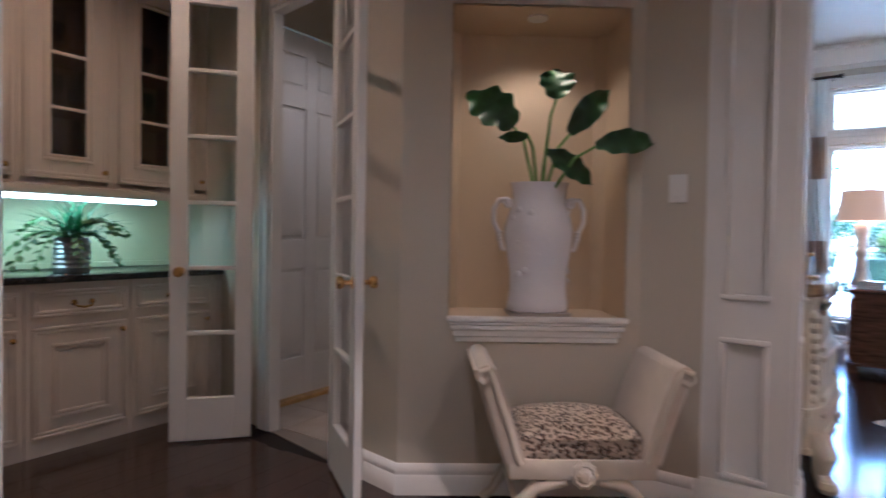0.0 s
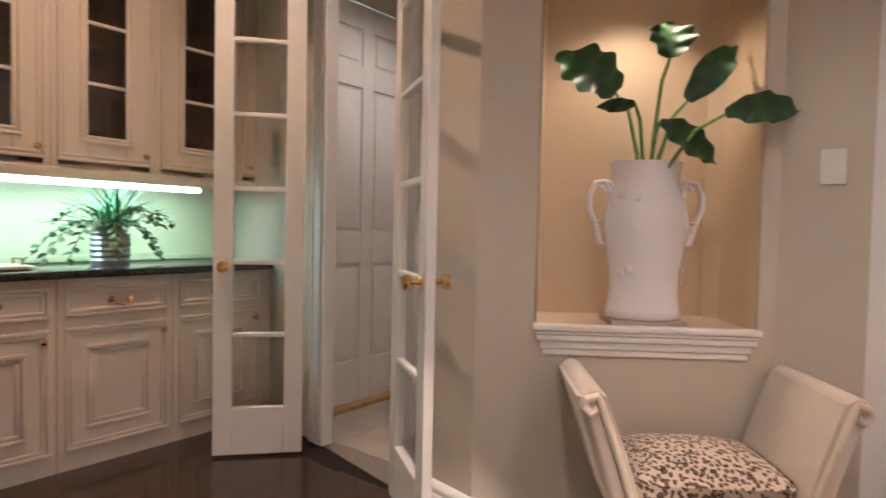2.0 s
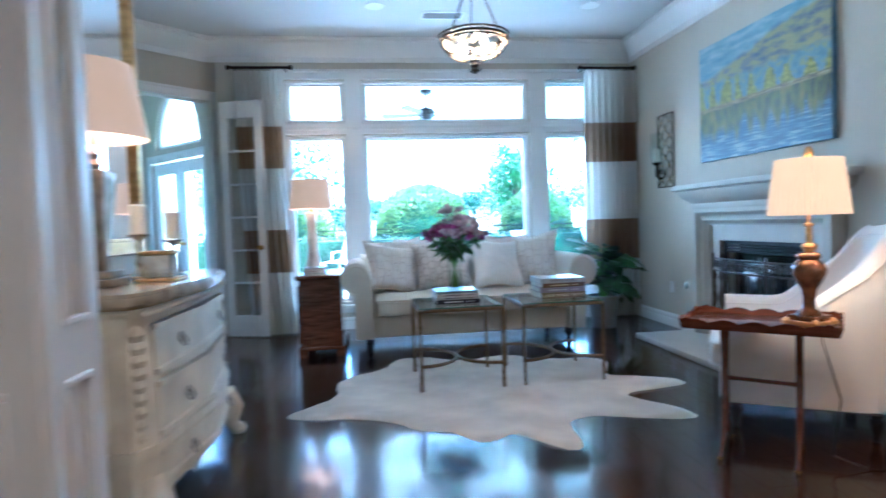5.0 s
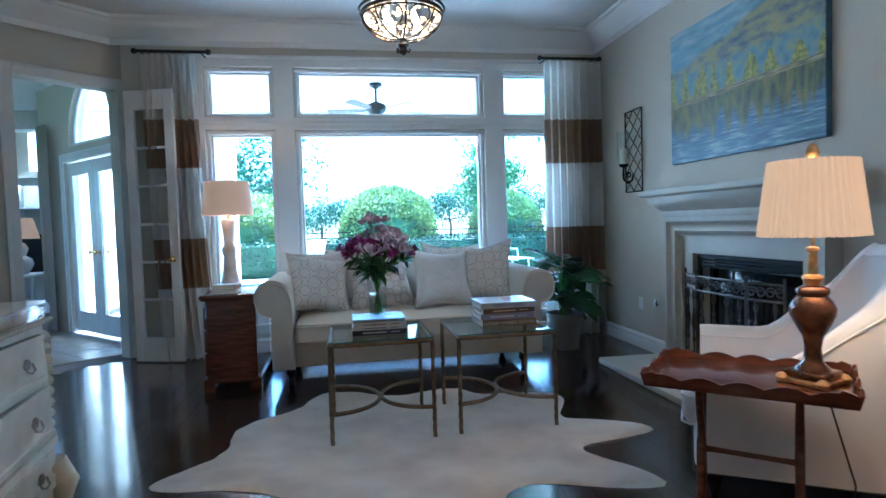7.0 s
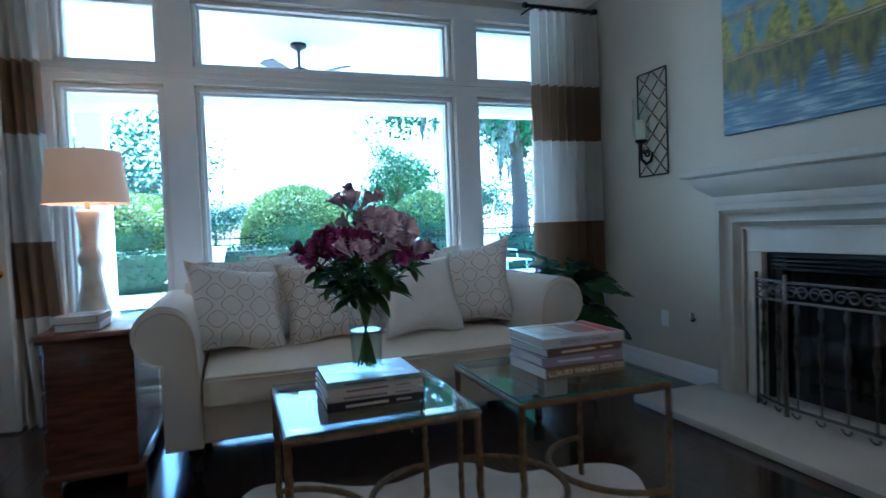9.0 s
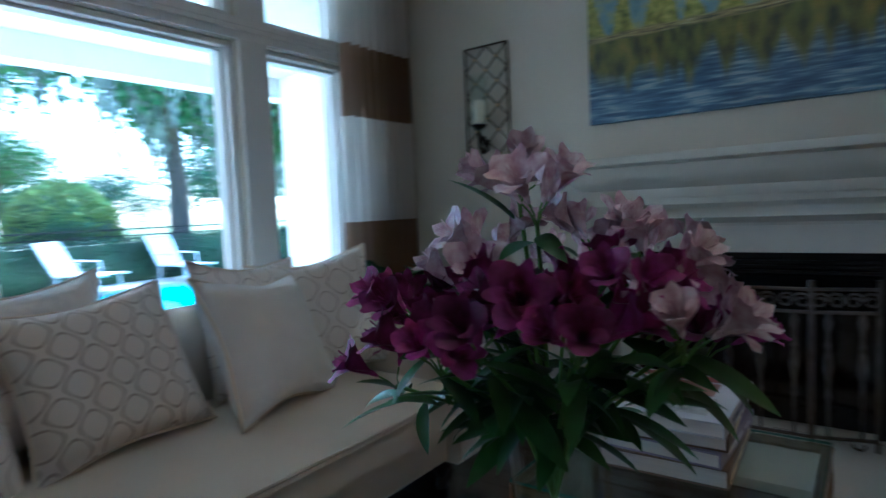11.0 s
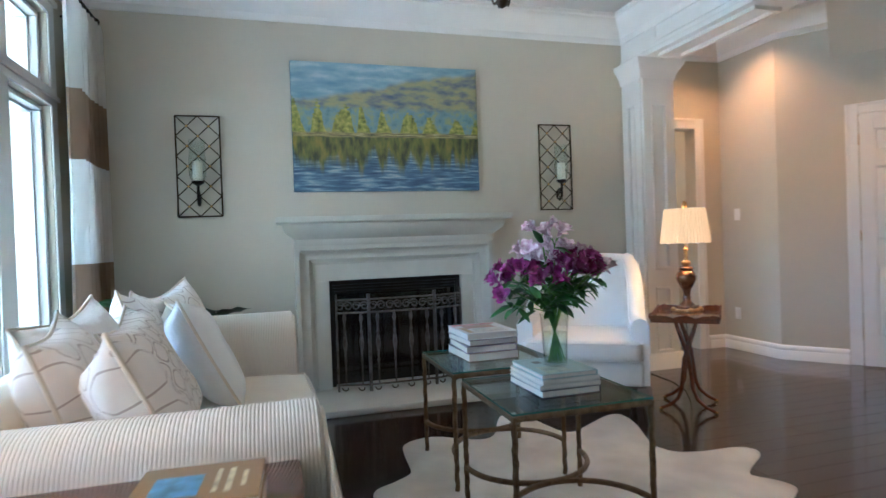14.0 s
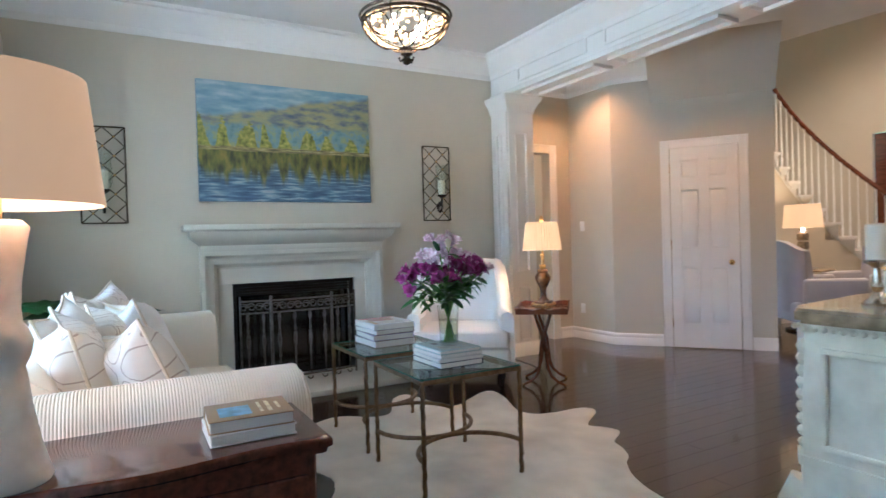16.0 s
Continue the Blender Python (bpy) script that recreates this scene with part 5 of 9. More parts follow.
# ---- wall sconces ----
def sconce():
    t = thing("wall_sconce", pose(-0.004, -0.91, 1.41), "iron lattice wall sconce with a candle in a glass hurricane", "wall sconce", "sconces beside the fireplace")
    w, h = 0.30, 0.73
    bm = bmesh.new()
    for a, b in (((-w / 2, 0), (w / 2, 0)), ((w / 2, 0), (w / 2, h)), ((w / 2, h), (-w / 2, h)), ((-w / 2, h), (-w / 2, 0))):
        tube(bm, [(-0.012, *a), (-0.012, *b)], 0.006, 6)
    part("outer_frame", bm, M_BRONZE, t)
    bm = bmesh.new()
    sx, sz = w / 2, h / 5
    for i in range(-2, 6):
        for s in (-1, 1):
            x0, z0 = -s * w / 2, sz * i
            pts = []
            for k in range(9):
                q = k / 8
                y, z = x0 + s * w * q, z0 + 2 * sz * q
                if -0.001 <= z <= h + 0.001:
                    pts.append((-0.012 + 0.002 * s, y, z))
            if len(pts) > 1:
                tube(bm, pts, 0.0042, 6)
    part("lattice", bm, M_BRONZE, t)
    for i in range(1, 10):
        for y in ((-w / 4, w / 4) if i % 2 else (0,)):
            bm = bmesh.new()
            lathe(bm, [(0.001, -0.006), (0.0085, -0.004), (0.0085, 0.004), (0.001, 0.006)], 8, pose(-0.016, y, sz * i / 2, 0, 90, 0))
            part("rosette", bm, M_GOLD, t)
    bm = bmesh.new()
    pts = [(-0.016, 0, 0.16), (-0.03, 0, 0.10), (-0.07, 0, 0.08), (-0.11, 0, 0.11), (-0.115, 0, 0.17), (-0.11, 0, 0.225)]
    tube(bm, pts, [0.009, 0.01, 0.011, 0.011, 0.01, 0.009], 8)
    scroll(bm, (0, 0), 0.03, 1.3, 0, pose(-0.065, 0, 0.15, 0, 0, 90), 0.007)
    lathe(bm, [(0.012, 0.215), (0.03, 0.225), (0.042, 0.235), (0.044, 0.245), (0.001, 0.245)], 16, pose(-0.11, 0, 0))
    part("arm", bm, M_BLACK, t)
    bm = bmesh.new()
    lathe(bm, [(0.03, 0.246), (0.05, 0.262), (0.058, 0.3), (0.058, 0.4), (0.052, 0.46), (0.056, 0.54), (0.054, 0.54), (0.0495, 0.46), (0.0555, 0.4), (0.0555, 0.3), (0.048, 0.265), (0.028, 0.25)], 20, pose(-0.11, 0, 0))
    part("hurricane_glass", bm, M_GLASS, t, "clear glass hurricane", smooth=60)
    bm = bmesh.new()
    lathe(bm, [(0.033, 0.252), (0.034, 0.38), (0.03, 0.386), (0.004, 0.384), (0.003, 0.4), (0.001, 0.4)], 18, pose(-0.11, 0, 0))
    part("candle", bm, M_CANDLE, t, "ivory pillar candle")
    return t


sc = sconce()
copy_thing(sc, pose(-0.004, -3.78, 1.41))

# ---- chandelier ----
def chandelier(x, y):
    t = thing("chandelier", pose(x, y, -0.055), "bronze bowl chandelier strung with lit crystals on chains", "chandelier")
    bm = bmesh.new()
    lathe(bm, [(0.001, 2.215), (0.018, 2.225), (0.03, 2.245), (0.016, 2.26), (0.034, 2.275), (0.02, 2.3), (0.03, 2.31)], 14)
    for k in range(5):
        a = radians(72 * k)
        tube(bm, [(0.01 * math.cos(a), 0.01 * math.sin(a), 2.25), (0.035 * math.cos(a), 0.035 * math.sin(a), 2.235), (0.042 * math.cos(a), 0.042 * math.sin(a), 2.255)], 0.006, 6)
    part("finial", bm, M_BRONZE, t)
    R = 0.235

    def bowl(u):
        return R * math.sin(u * math.pi / 2) ** 0.8, 2.305 + 0.15 * (1 - math.cos(u * math.pi / 2)) ** 0.9
    for rr, zz, th in ((R, 2.455, 0.010), (R * 1.05, 2.478, 0.008), (R * 0.98, 2.435, 0.006)):
        bm = bmesh.new()
        tube(bm, [(rr * math.cos(radians(9 * i)), rr * math.sin(radians(9 * i)), zz) for i in range(40)], th, 6, closed=True)
        part("band", bm, M_BRONZE, t)
    for k in range(8):
        bm = bmesh.new()
        a = radians(45 * k)
        tube(bm, [(bowl(i / 8)[0] * math.cos(a), bowl(i / 8)[0] * math.sin(a), bowl(i / 8)[1]) for i in range(9)], 0.0055, 6)
        pts = []
        for i in range(17):
            q = 2 * math.pi * i / 16
            uu, aa = 0.66 + 0.26 * math.sin(q), a + radians(22.5) + radians(17) * math.cos(q)
            r, z = bowl(uu)
            pts.append((r * math.cos(aa) * 1.01, r * math.sin(aa) * 1.01, z))
        tube(bm, pts, 0.0045, 6)
        part("rib", bm, M_BRONZE, t)
    bm = bmesh.new()
    rnd = random.Random(3)
    for i in range(260):
        u, a = math.sqrt(rnd.uniform(0.03, 1.0)), rnd.uniform(0, 6.283)
        r, z = bowl(u)
        b2 = bmesh.new()
        bmesh.ops.create_icosphere(b2, subdivisions=1, radius=rnd.uniform(0.007, 0.013))
        merge(bm, b2, Matrix.Translation((r * 0.95 * math.cos(a), r * 0.95 * math.sin(a), z + 0.01)))
    cr = part("crystal_beading", bm, M_CRYSTAL, t, "glass beads with the bulbs' amber glow put into their colour", smooth=0)
    cr["kind"] = "stuff"
    for k in range(4):
        a = radians(90 * k + 30)
        bm = bmesh.new()
        lathe(bm, [(0.001, 2.38), (0.018, 2.385), (0.024, 2.41), (0.014, 2.44), (0.009, 2.46), (0.001, 2.465)], 12, pose(0.11 * math.cos(a), 0.11 * math.sin(a), 0))
        part("bulb", bm, M_BULB, t, "lit candle bulb")
    for k in range(3):
        a = radians(120 * k + 15)
        bm = bmesh.new()
        n = 16
        for i in range(n):
            u = (i + 0.5) / n
            r, z = R * (1 - 0.86 * u), 2.47 + 0.40 * u
            nx = Vector((-0.86 * R * math.cos(a), -0.86 * R * math.sin(a), 0.40)).normalized()
            m = Matrix.Translation((r * math.cos(a), r * math.sin(a), z)) @ nx.to_track_quat("Y", "Z").to_matrix().to_4x4() @ pose(0, 0, 0, 0, 90 * (i % 2), 0)
            tube(bm, [(0.009 * math.cos(radians(45 * j)), 0.018 * math.sin(radians(45 * j)), 0) for j in range(8)], 0.0025, 5, m, closed=True)
        part("chain", bm, M_BRONZE, t)
    bm = bmesh.new()
    lathe(bm, [(0.001, 2.86), (0.03, 2.865), (0.04, 2.885), (0.02, 2.9), (0.008, 2.92), (0.008, 3.085), (0.03, 3.095), (0.065, 3.125), (0.07, 3.153), (0.001, 3.153)], 20)
    part("canopy", bm, M_BRONZE, t)


# amber colour and emission stand in for bulb light caught in the beads
M_CRYSTAL = mat("glowing_crystal", (0.95, 0.60, 0.26), 0.08, trans=0.6, emit=CRYSTAL)
chandelier(-2.245, -2.39)
lamp("chandelier_glow", "POINT", (-2.245, -2.39, 2.37), CHAND_W, (1.0, 0.72, 0.42), 0.1)


# ---- armchair ----
def armchair(m):
    t = thing("armchair", m, "white upholstered armchair with sloping arms and black turned legs", "armchair")
    n = 44
    def plan(u, off):
        # u runs from one arm's front round the back to the other arm's front
        a = -1 + 2 * u
        s = 1 if a >= 0 else -1
        q = abs(a)
        hw, fy, by = 0.37, -0.36, 0.34
        if q > 0.55:
            k = (q - 0.55) / 0.45
            return Vector((s * (hw + off + 0.015 * k), 0.08 + (fy - 0.08) * k))
        th = q / 0.55 * math.pi / 2
        return Vector((s * (hw + off) * math.sin(th) ** 0.62, 0.08 + (by + off - 0.08) * (math.cos(th) ** 0.55 if th < math.pi / 2 - 1e-6 else 0)))
    def top(u):
        q = abs(-1 + 2 * u)
        k = max(0.0, min(1.0, (q - 0.30) / 0.42))
        k = k * k * (3 - 2 * k)
        return 1.03 - 0.015 * (q / 0.3) ** 2 * (q < 0.3) - 0.42 * k
    bm = bmesh.new()
    rows = []
    for i in range(n + 1):
        u = i / n
        h = top(u)
        o, c = plan(u, 0.055), plan(u, -0.055)
        lean = 0.10 * max(0, (h - 0.6) / 0.43)
        def at(p, z):
            return bm.verts.new((p.x, p.y + lean * (z / 1.03), z))
        mid = (o + c) / 2
        rows.append([at(o, 0.16), at(o, h * 0.6), at(o, h - 0.05), at(o * 0.75 + mid * 0.25, h - 0.015), at(mid, h), at(c * 0.75 + mid * 0.25, h - 0.015), at(c, h - 0.05), at(c, 0.55 * h), at(c, 0.16)])
    for a, b in zip(rows, rows[1:]):
        for k in range(9):
            bm.faces.new((a[k], b[k], b[(k + 1) % 9], a[(k + 1) % 9]))
    bm.faces.new(rows[0]), bm.faces.new(rows[-1])
    part("backrest", bm, M_CHAIR, t, smooth=70)
    bm = bmesh.new()
    for off in (0.056, -0.056):
        tube(bm, [(plan(i / n, off).x, plan(i / n, off).y + 0.10 * max(0, (top(i / n) - 0.6) / 0.43) * (top(i / n) - 0.05) / 1.03, top(i / n) - 0.048) for i in range(n + 1)], 0.005, 6)
    part("piping", bm, M_CHAIR, t)
    bm = bmesh.new()
    rbox(bm, -0.405, -0.385, 0.15, 0.405, 0.36, 0.32, 0.03, 3)
    part("seat_base", bm, M_CHAIR, t)
    bm = bmesh.new()
    rbox(bm, -0.395, -0.43, 0.322, 0.395, 0.30, 0.46, 0.05, 4)
    for v in bm.verts:
        if v.co.z > 0.4:
            v.co.z += 0.02 * math.cos(v.co.x * 3.4) * math.cos(v.co.y * 3)
    c = part("seat_cushion", bm, M_CHAIR, t, smooth=70)
    for z in (0.335, 0.445):
        bm = bmesh.new()
        tube(bm, [(-0.398, 0.0, z), (-0.395, -0.40, z), (-0.36, -0.431, z), (0.36, -0.431, z), (0.395, -0.40, z), (0.398, 0.0, z)], 0.005, 6)
        part("piping", bm, M_CHAIR, c)
    bm = bmesh.new()
    moulding(bm, [(-0.407, 0.3), (-0.407, -0.387), (0.407, -0.387), (0.407, 0.3)], [(0, 0.15), (0.004, 0.15), (0.004, 0.162), (0, 0.162)], -1)
    part("nail_trim", bm, mat("nail_trim", (0.12, 0.11, 0.1), 0.4, metal=0.6), t)
    for x in (-0.33, 0.33):
        for y in (-0.31, 0.29):
            bm = bmesh.new()
            lathe(bm, [(0.014, 0), (0.02, 0.008), (0.016, 0.03), (0.03, 0.08), (0.034, 0.10), (0.024, 0.115), (0.032, 0.13), (0.032, 0.155)], 12, pose(x, y, 0))
            part("leg", bm, M_LEG, t, "black turned leg")


armchair(pose(-0.73, -3.60, 0, 0, 0, -123.5))


# ---- tray table with its lamp ----
def tray_table(m):
    t = thing("tray_table", m, "mahogany butler's tray table with scalloped rim and crossed legs", "side table")
    a, b, z = 0.30, 0.20, 0.605
    bm = bmesh.new()
    rbox(bm, -a, -b, z, a, b, z + 0.014, 0.004, 2)
    part("tray_floor", bm, M_MAHOG, t)
    for (x0, y0, x1, y1) in ((-a, -b, a, -b), (a, -b, a, b), (a, b, -a, b), (-a, b, -a, -b)):
        bm = bmesh.new()
        L = math.hypot(x1 - x0, y1 - y0)
        mm = along((x0, y0), (x1, y1))
        n = 60
        lo, hi, lo2, hi2 = [], [], [], []
        for i in range(n + 1):
            s = L * i / n
            k = abs(math.sin(math.pi * s / (L / (5 if L > 0.5 else 3))))
            h = 0.028 + 0.016 * k + 0.01 * (min(s, L - s) < 0.04)
            for lst, y, zz in ((lo, 0, z - 0.004), (hi, -0.012, z + h), (lo2, 0.011, z - 0.004), (hi2, -0.002, z + h)):
                lst.append(bm.verts.new(mm @ Vector((s, y, zz))))
        for p, q in ((lo, hi), (hi, hi2), (hi2, lo2), (lo2, lo)):
            for i in range(n):
                bm.faces.new((p[i], p[i + 1], q[i + 1], q[i]))
        for i in (0, n):
            bm.faces.new((lo[i], hi[i], hi2[i], lo2[i]))
        part("rim", bm, M_MAHOG, t)
    for x in (-0.15, 0.15):
        for s in (-1, 1):
            bm = bmesh.new()
            tube(bm, [(x, -s * 0.065, z - 0.005), (x, -s * 0.045, 0.53), (x, -s * 0.015, 0.44), (x, s * 0.012, 0.35), (x, s * 0.026, 0.24), (x, s * 0.035, 0.15), (x, s * 0.06, 0.085), (x, s * 0.11, 0.04), (x, s * 0.165, 0.014)], [0.012, 0.013, 0.015, 0.016, 0.014, 0.013, 0.012, 0.011, 0.010], 10)
            leg = part("leg", bm, M_MAHOG, t)
            bm = bmesh.new()
            lathe(bm, [(0.006, 0), (0.013, 0.004), (0.013, 0.016), (0.006, 0.02)], 10, pose(x, s * 0.165, 0))
            part("brass_foot", bm, M_BRASS, leg, "small brass foot")
    bm = bmesh.new()
    for z2, r in ((0.345, 0.011),):
        tube(bm, [(-0.15, 0, z2), (-0.09, 0, z2), (0.09, 0, z2), (0.15, 0, z2)], [r, r * 0.8, r * 0.8, r], 10)
    part("stretcher", bm, M_MAHOG, t)


tray_table(pose(-1.285, -4.06, 0, 0, 0, -42))


def shade(bm, r0, r1, z0, z1, squash=1.0, pleats=0, seg=96, thick=0.003):
    rows = []
    for r_off in (0.0, -thick):
        for z, r in ((z0, r0), (z1, r1)) if not r_off else ((z1, r1), (z0, r0)):
            ring = []
            for i in range(seg):
                a = 2 * math.pi * i / seg
                q = r + r_off + (0.004 * math.sin(a * pleats) if pleats else 0)
                ring.append(bm.verts.new((q * math.cos(a), q * math.sin(a) * squash, z)))
            rows.append(ring)
    for a, b in zip(rows, rows[1:] + rows[:1]):
        for i in range(seg):
            bm.faces.new((a[i], a[(i + 1) % seg], b[(i + 1) % seg], b[i]))


def urn_lamp(x, y, z):
    t = thing("table_lamp", pose(x, y, z, 0, 0, 20) @ Matrix.Scale(0.945, 4), "bronze urn table lamp with a lit pleated cream shade", "table lamp")
    bm = bmesh.new()
    rbox(bm, -0.075, -0.075, 0.0, 0.075, 0.075, 0.018, 0.004, 1)
    for k in range(4):
        a = radians(90 * k + 45)
        lathe(bm, [(0.001, 0), (0.02, 0.004), (0.022, 0.018), (0.012, 0.03), (0.001, 0.034)], 10, pose(0.095 * math.cos(a), 0.095 * math.sin(a), 0))
    part("foot", bm, M_GOLD, t, "gilded scroll foot")
    bm = bmesh.new()
    rbox(bm, -0.065, -0.065, 0.018, 0.065, 0.065, 0.045, 0.006, 2)
    lathe(bm, [(0.055, 0.045), (0.05, 0.055), (0.03, 0.075), (0.026, 0.12), (0.032, 0.16), (0.055, 0.2), (0.07, 0.235), (0.072, 0.26), (0.06, 0.285), (0.046, 0.30), (0.052, 0.312), (0.05, 0.325), (0.03, 0.335)], 28)
    part("urn", bm, M_URN, t, "mottled bronze and black urn", smooth=60)
    bm = bmesh.new()
    lathe(bm, [(0.018, 0.333), (0.034, 0.36), (0.03, 0.37), (0.016, 0.375), (0.013, 0.45), (0.02, 0.455), (0.02, 0.465), (0.006, 0.47), (0.006, 0.76), (0.016, 0.765), (0.022, 0.785), (0.014, 0.81), (0.001, 0.82)], 16)
    part("stem", bm, M_GOLD, t, "gilded stem and finial")
    bm = bmesh.new()
    shade(bm, 0.180, 0.145, 0.505, 0.76, 0.9, 44, 176)
    part("shade", bm, M_SHADE, t, "lit pleated cream shade", smooth=60)
    bm = bmesh.new()
    lathe(bm, [(0.001, 0.52), (0.016, 0.525), (0.03, 0.57), (0.022, 0.61), (0.001, 0.62)], 14)
    part("bulb", bm, M_BULB, t, "lit bulb")
    lamp("table_lamp_glow", "POINT", (x, y, z + 0.63), LAMP_W, WARM, 0.04)


M_URN = mat("mottled_bronze", (0.05, 0.022, 0.012), 0.25, metal=0.5, var=0.5, scale=14, col2=(0.26, 0.12, 0.05), coat=0.5)
urn_lamp(-1.142, -4.18, 0.6195)
bm = bmesh.new()
tube(bm, [(-1.10, -4.2, 0.56), (-1.06, -4.26, 0.3), (-1.08, -4.24, 0.05), (-0.95, -4.3, 0.004), (-0.7, -4.38, 0.004), (-0.4, -4.4, 0.004)], 0.003, 6)
tagged(finish("lamp_cord", bm, M_BLACK), "thin dark lamp cord trailing to the floor", "cord")


# ---- mahogany chest beside the sofa, lamp and books on it ----
def side_chest():
    t = thing("side_chest", pose(-3.46, -1.03, 0), "mahogany bedside chest with a shaped top and bracket feet", "side table")
    hw, hd, H0 = 0.195, 0.40, 0.705
    bm = bmesh.new()
    rbox(bm, -hw + 0.02, -hd + 0.02, 0.07, hw - 0.02, hd - 0.02, H0 - 0.03, 0.006, 1)
    part("carcass", bm, M_MAHOG, t)
    pts = []
    for i in range(60):
        a = 2 * math.pi * i / 60
        x = hw * 1.06 * max(-1, min(1, 1.45 * math.cos(a)))
        y = hd * 1.04 * max(-1, min(1, 1.45 * math.sin(a)))
        if abs(x) >= hw * 1.05:
            x *= 1 + 0.07 * math.cos(y / hd * math.pi * 1.5)
        pts.append((x, y))
    bm = bmesh.new()
    rings = [[bm.verts.new((x * k, y * k, H0 - o)) for x, y in pts] for k, o in ((0.965, 0.04), (0.97, 0.03), (1.0, 0.024), (1.0, 0.01), (0.992, 0.003), (0.98, 0.0))]
    for a, b in zip(rings, rings[1:]):
        for i in range(60):
            bm.faces.new((a[i], a[(i + 1) % 60], b[(i + 1) % 60], b[i]))
    bm.faces.new(rings[0][::-1]), bm.faces.new(rings[-1])
    part("top", bm, M_MAHOG, t)
    for i in range(3):
        bm = bmesh.new()
        z0 = 0.11 + 0.172 * i
        rbox(bm, -hw - 0.0, -hd + 0.045, z0, -hw + 0.022, hd - 0.045, z0 + 0.16, 0.006, 2)
        d = part("drawer", bm, M_MAHOG, t)
        bm = bmesh.new()
        tube(bm, [(-hw - 0.002, -0.04, z0 + 0.09), (-hw - 0.02, -0.035, z0 + 0.075), (-hw - 0.02, 0.035, z0 + 0.075), (-hw - 0.002, 0.04, z0 + 0.09)], 0.004, 6)
        part("pull", bm, M_BRASS, d, "brass drawer pull")
    bm = bmesh.new()
    rbox(bm, -hw - 0.005, -hd + 0.005, 0.06, hw + 0.005, hd - 0.005, 0.09, 0.008, 2)
    part("plinth", bm, M_MAHOG, t)
    for x in (-1, 1):
        for y in (-1, 1):
            bm = bmesh.new()
            prism(bm, [(x * (hw + 0.005), y * (hd - 0.005)), (x * (hw - 0.07), y * (hd - 0.005)), (x * (hw - 0.03), y * (hd - 0.04)), (x * (hw + 0.005), y * (hd - 0.08))], 0, 0.062)
            part("foot", bm, M_MAHOG, t)


side_chest()


def alabaster_lamp(x, y, z):
    t = thing("table_lamp", pose(x, y, z), "white alabaster column table lamp with a lit drum shade", "table lamp")
    bm = bmesh.new()
    lathe(bm, [(0.084, 0), (0.088, 0.01), (0.082, 0.025), (0.068, 0.08), (0.054, 0.16), (0.047, 0.225), (0.043, 0.245), (0.054, 0.27), (0.059, 0.30), (0.052, 0.325), (0.041, 0.34), (0.039, 0.37), (0.042, 0.43), (0.054, 0.51), (0.06, 0.545), (0.046, 0.56), (0.001, 0.562)], 28)
    part("column", bm, M_ALAB, t, "veined alabaster column", smooth=60)
    bm = bmesh.new()
    lathe(bm, [(0.012, 0.562), (0.012, 0.63), (0.004, 0.64), (0.004, 0.87), (0.01, 0.88), (0.001, 0.90)], 12)
    part("stem", bm, M_BRASS, t)
    bm = bmesh.new()
    shade(bm, 0.205, 0.175, 0.59, 0.865, 1.0, 0, 64)
    part("shade", bm, M_SHADE2, t, "lit pinkish linen drum shade", smooth=60)
    bm = bmesh.new()
    lathe(bm, [(0.001, 0.64), (0.016, 0.645), (0.03, 0.69), (0.022, 0.73), (0.001, 0.74)], 14)
    part("bulb", bm, M_BULB, t, "lit bulb")
    lamp("chest_lamp_glow", "POINT", (x, y, z + 0.79), LAMP_W * 0.6, WARM, 0.04)


alabaster_lamp(-3.565, -0.757, 0.706)
zz = 0.707
for w, d, h, turn, col, lab in ((0.212, 0.178, 0.028, 89, (0.70, 0.68, 0.66), "white hardback lying on the chest"), (0.208, 0.172, 0.032, 87, (0.30, 0.20, 0.10), "tan hardback with a blue cover picture")):
    book(-3.505, -1.268, zz, w, d, h, turn, col, lab, "", None, "books on the chest", [(-0.02, -0.2, 0.36, 0.32, (0.16, 0.36, 0.62)), (-0.16, -0.3, -0.12, 0.28, (0.7, 0.66, 0.5)), (-0.27, -0.3, -0.22, 0.3, (0.7, 0.66, 0.5)), (-0.38, -0.2, -0.34, 0.2, (0.7, 0.66, 0.5))] if "tan" in lab else None)
    zz += h + 0.001


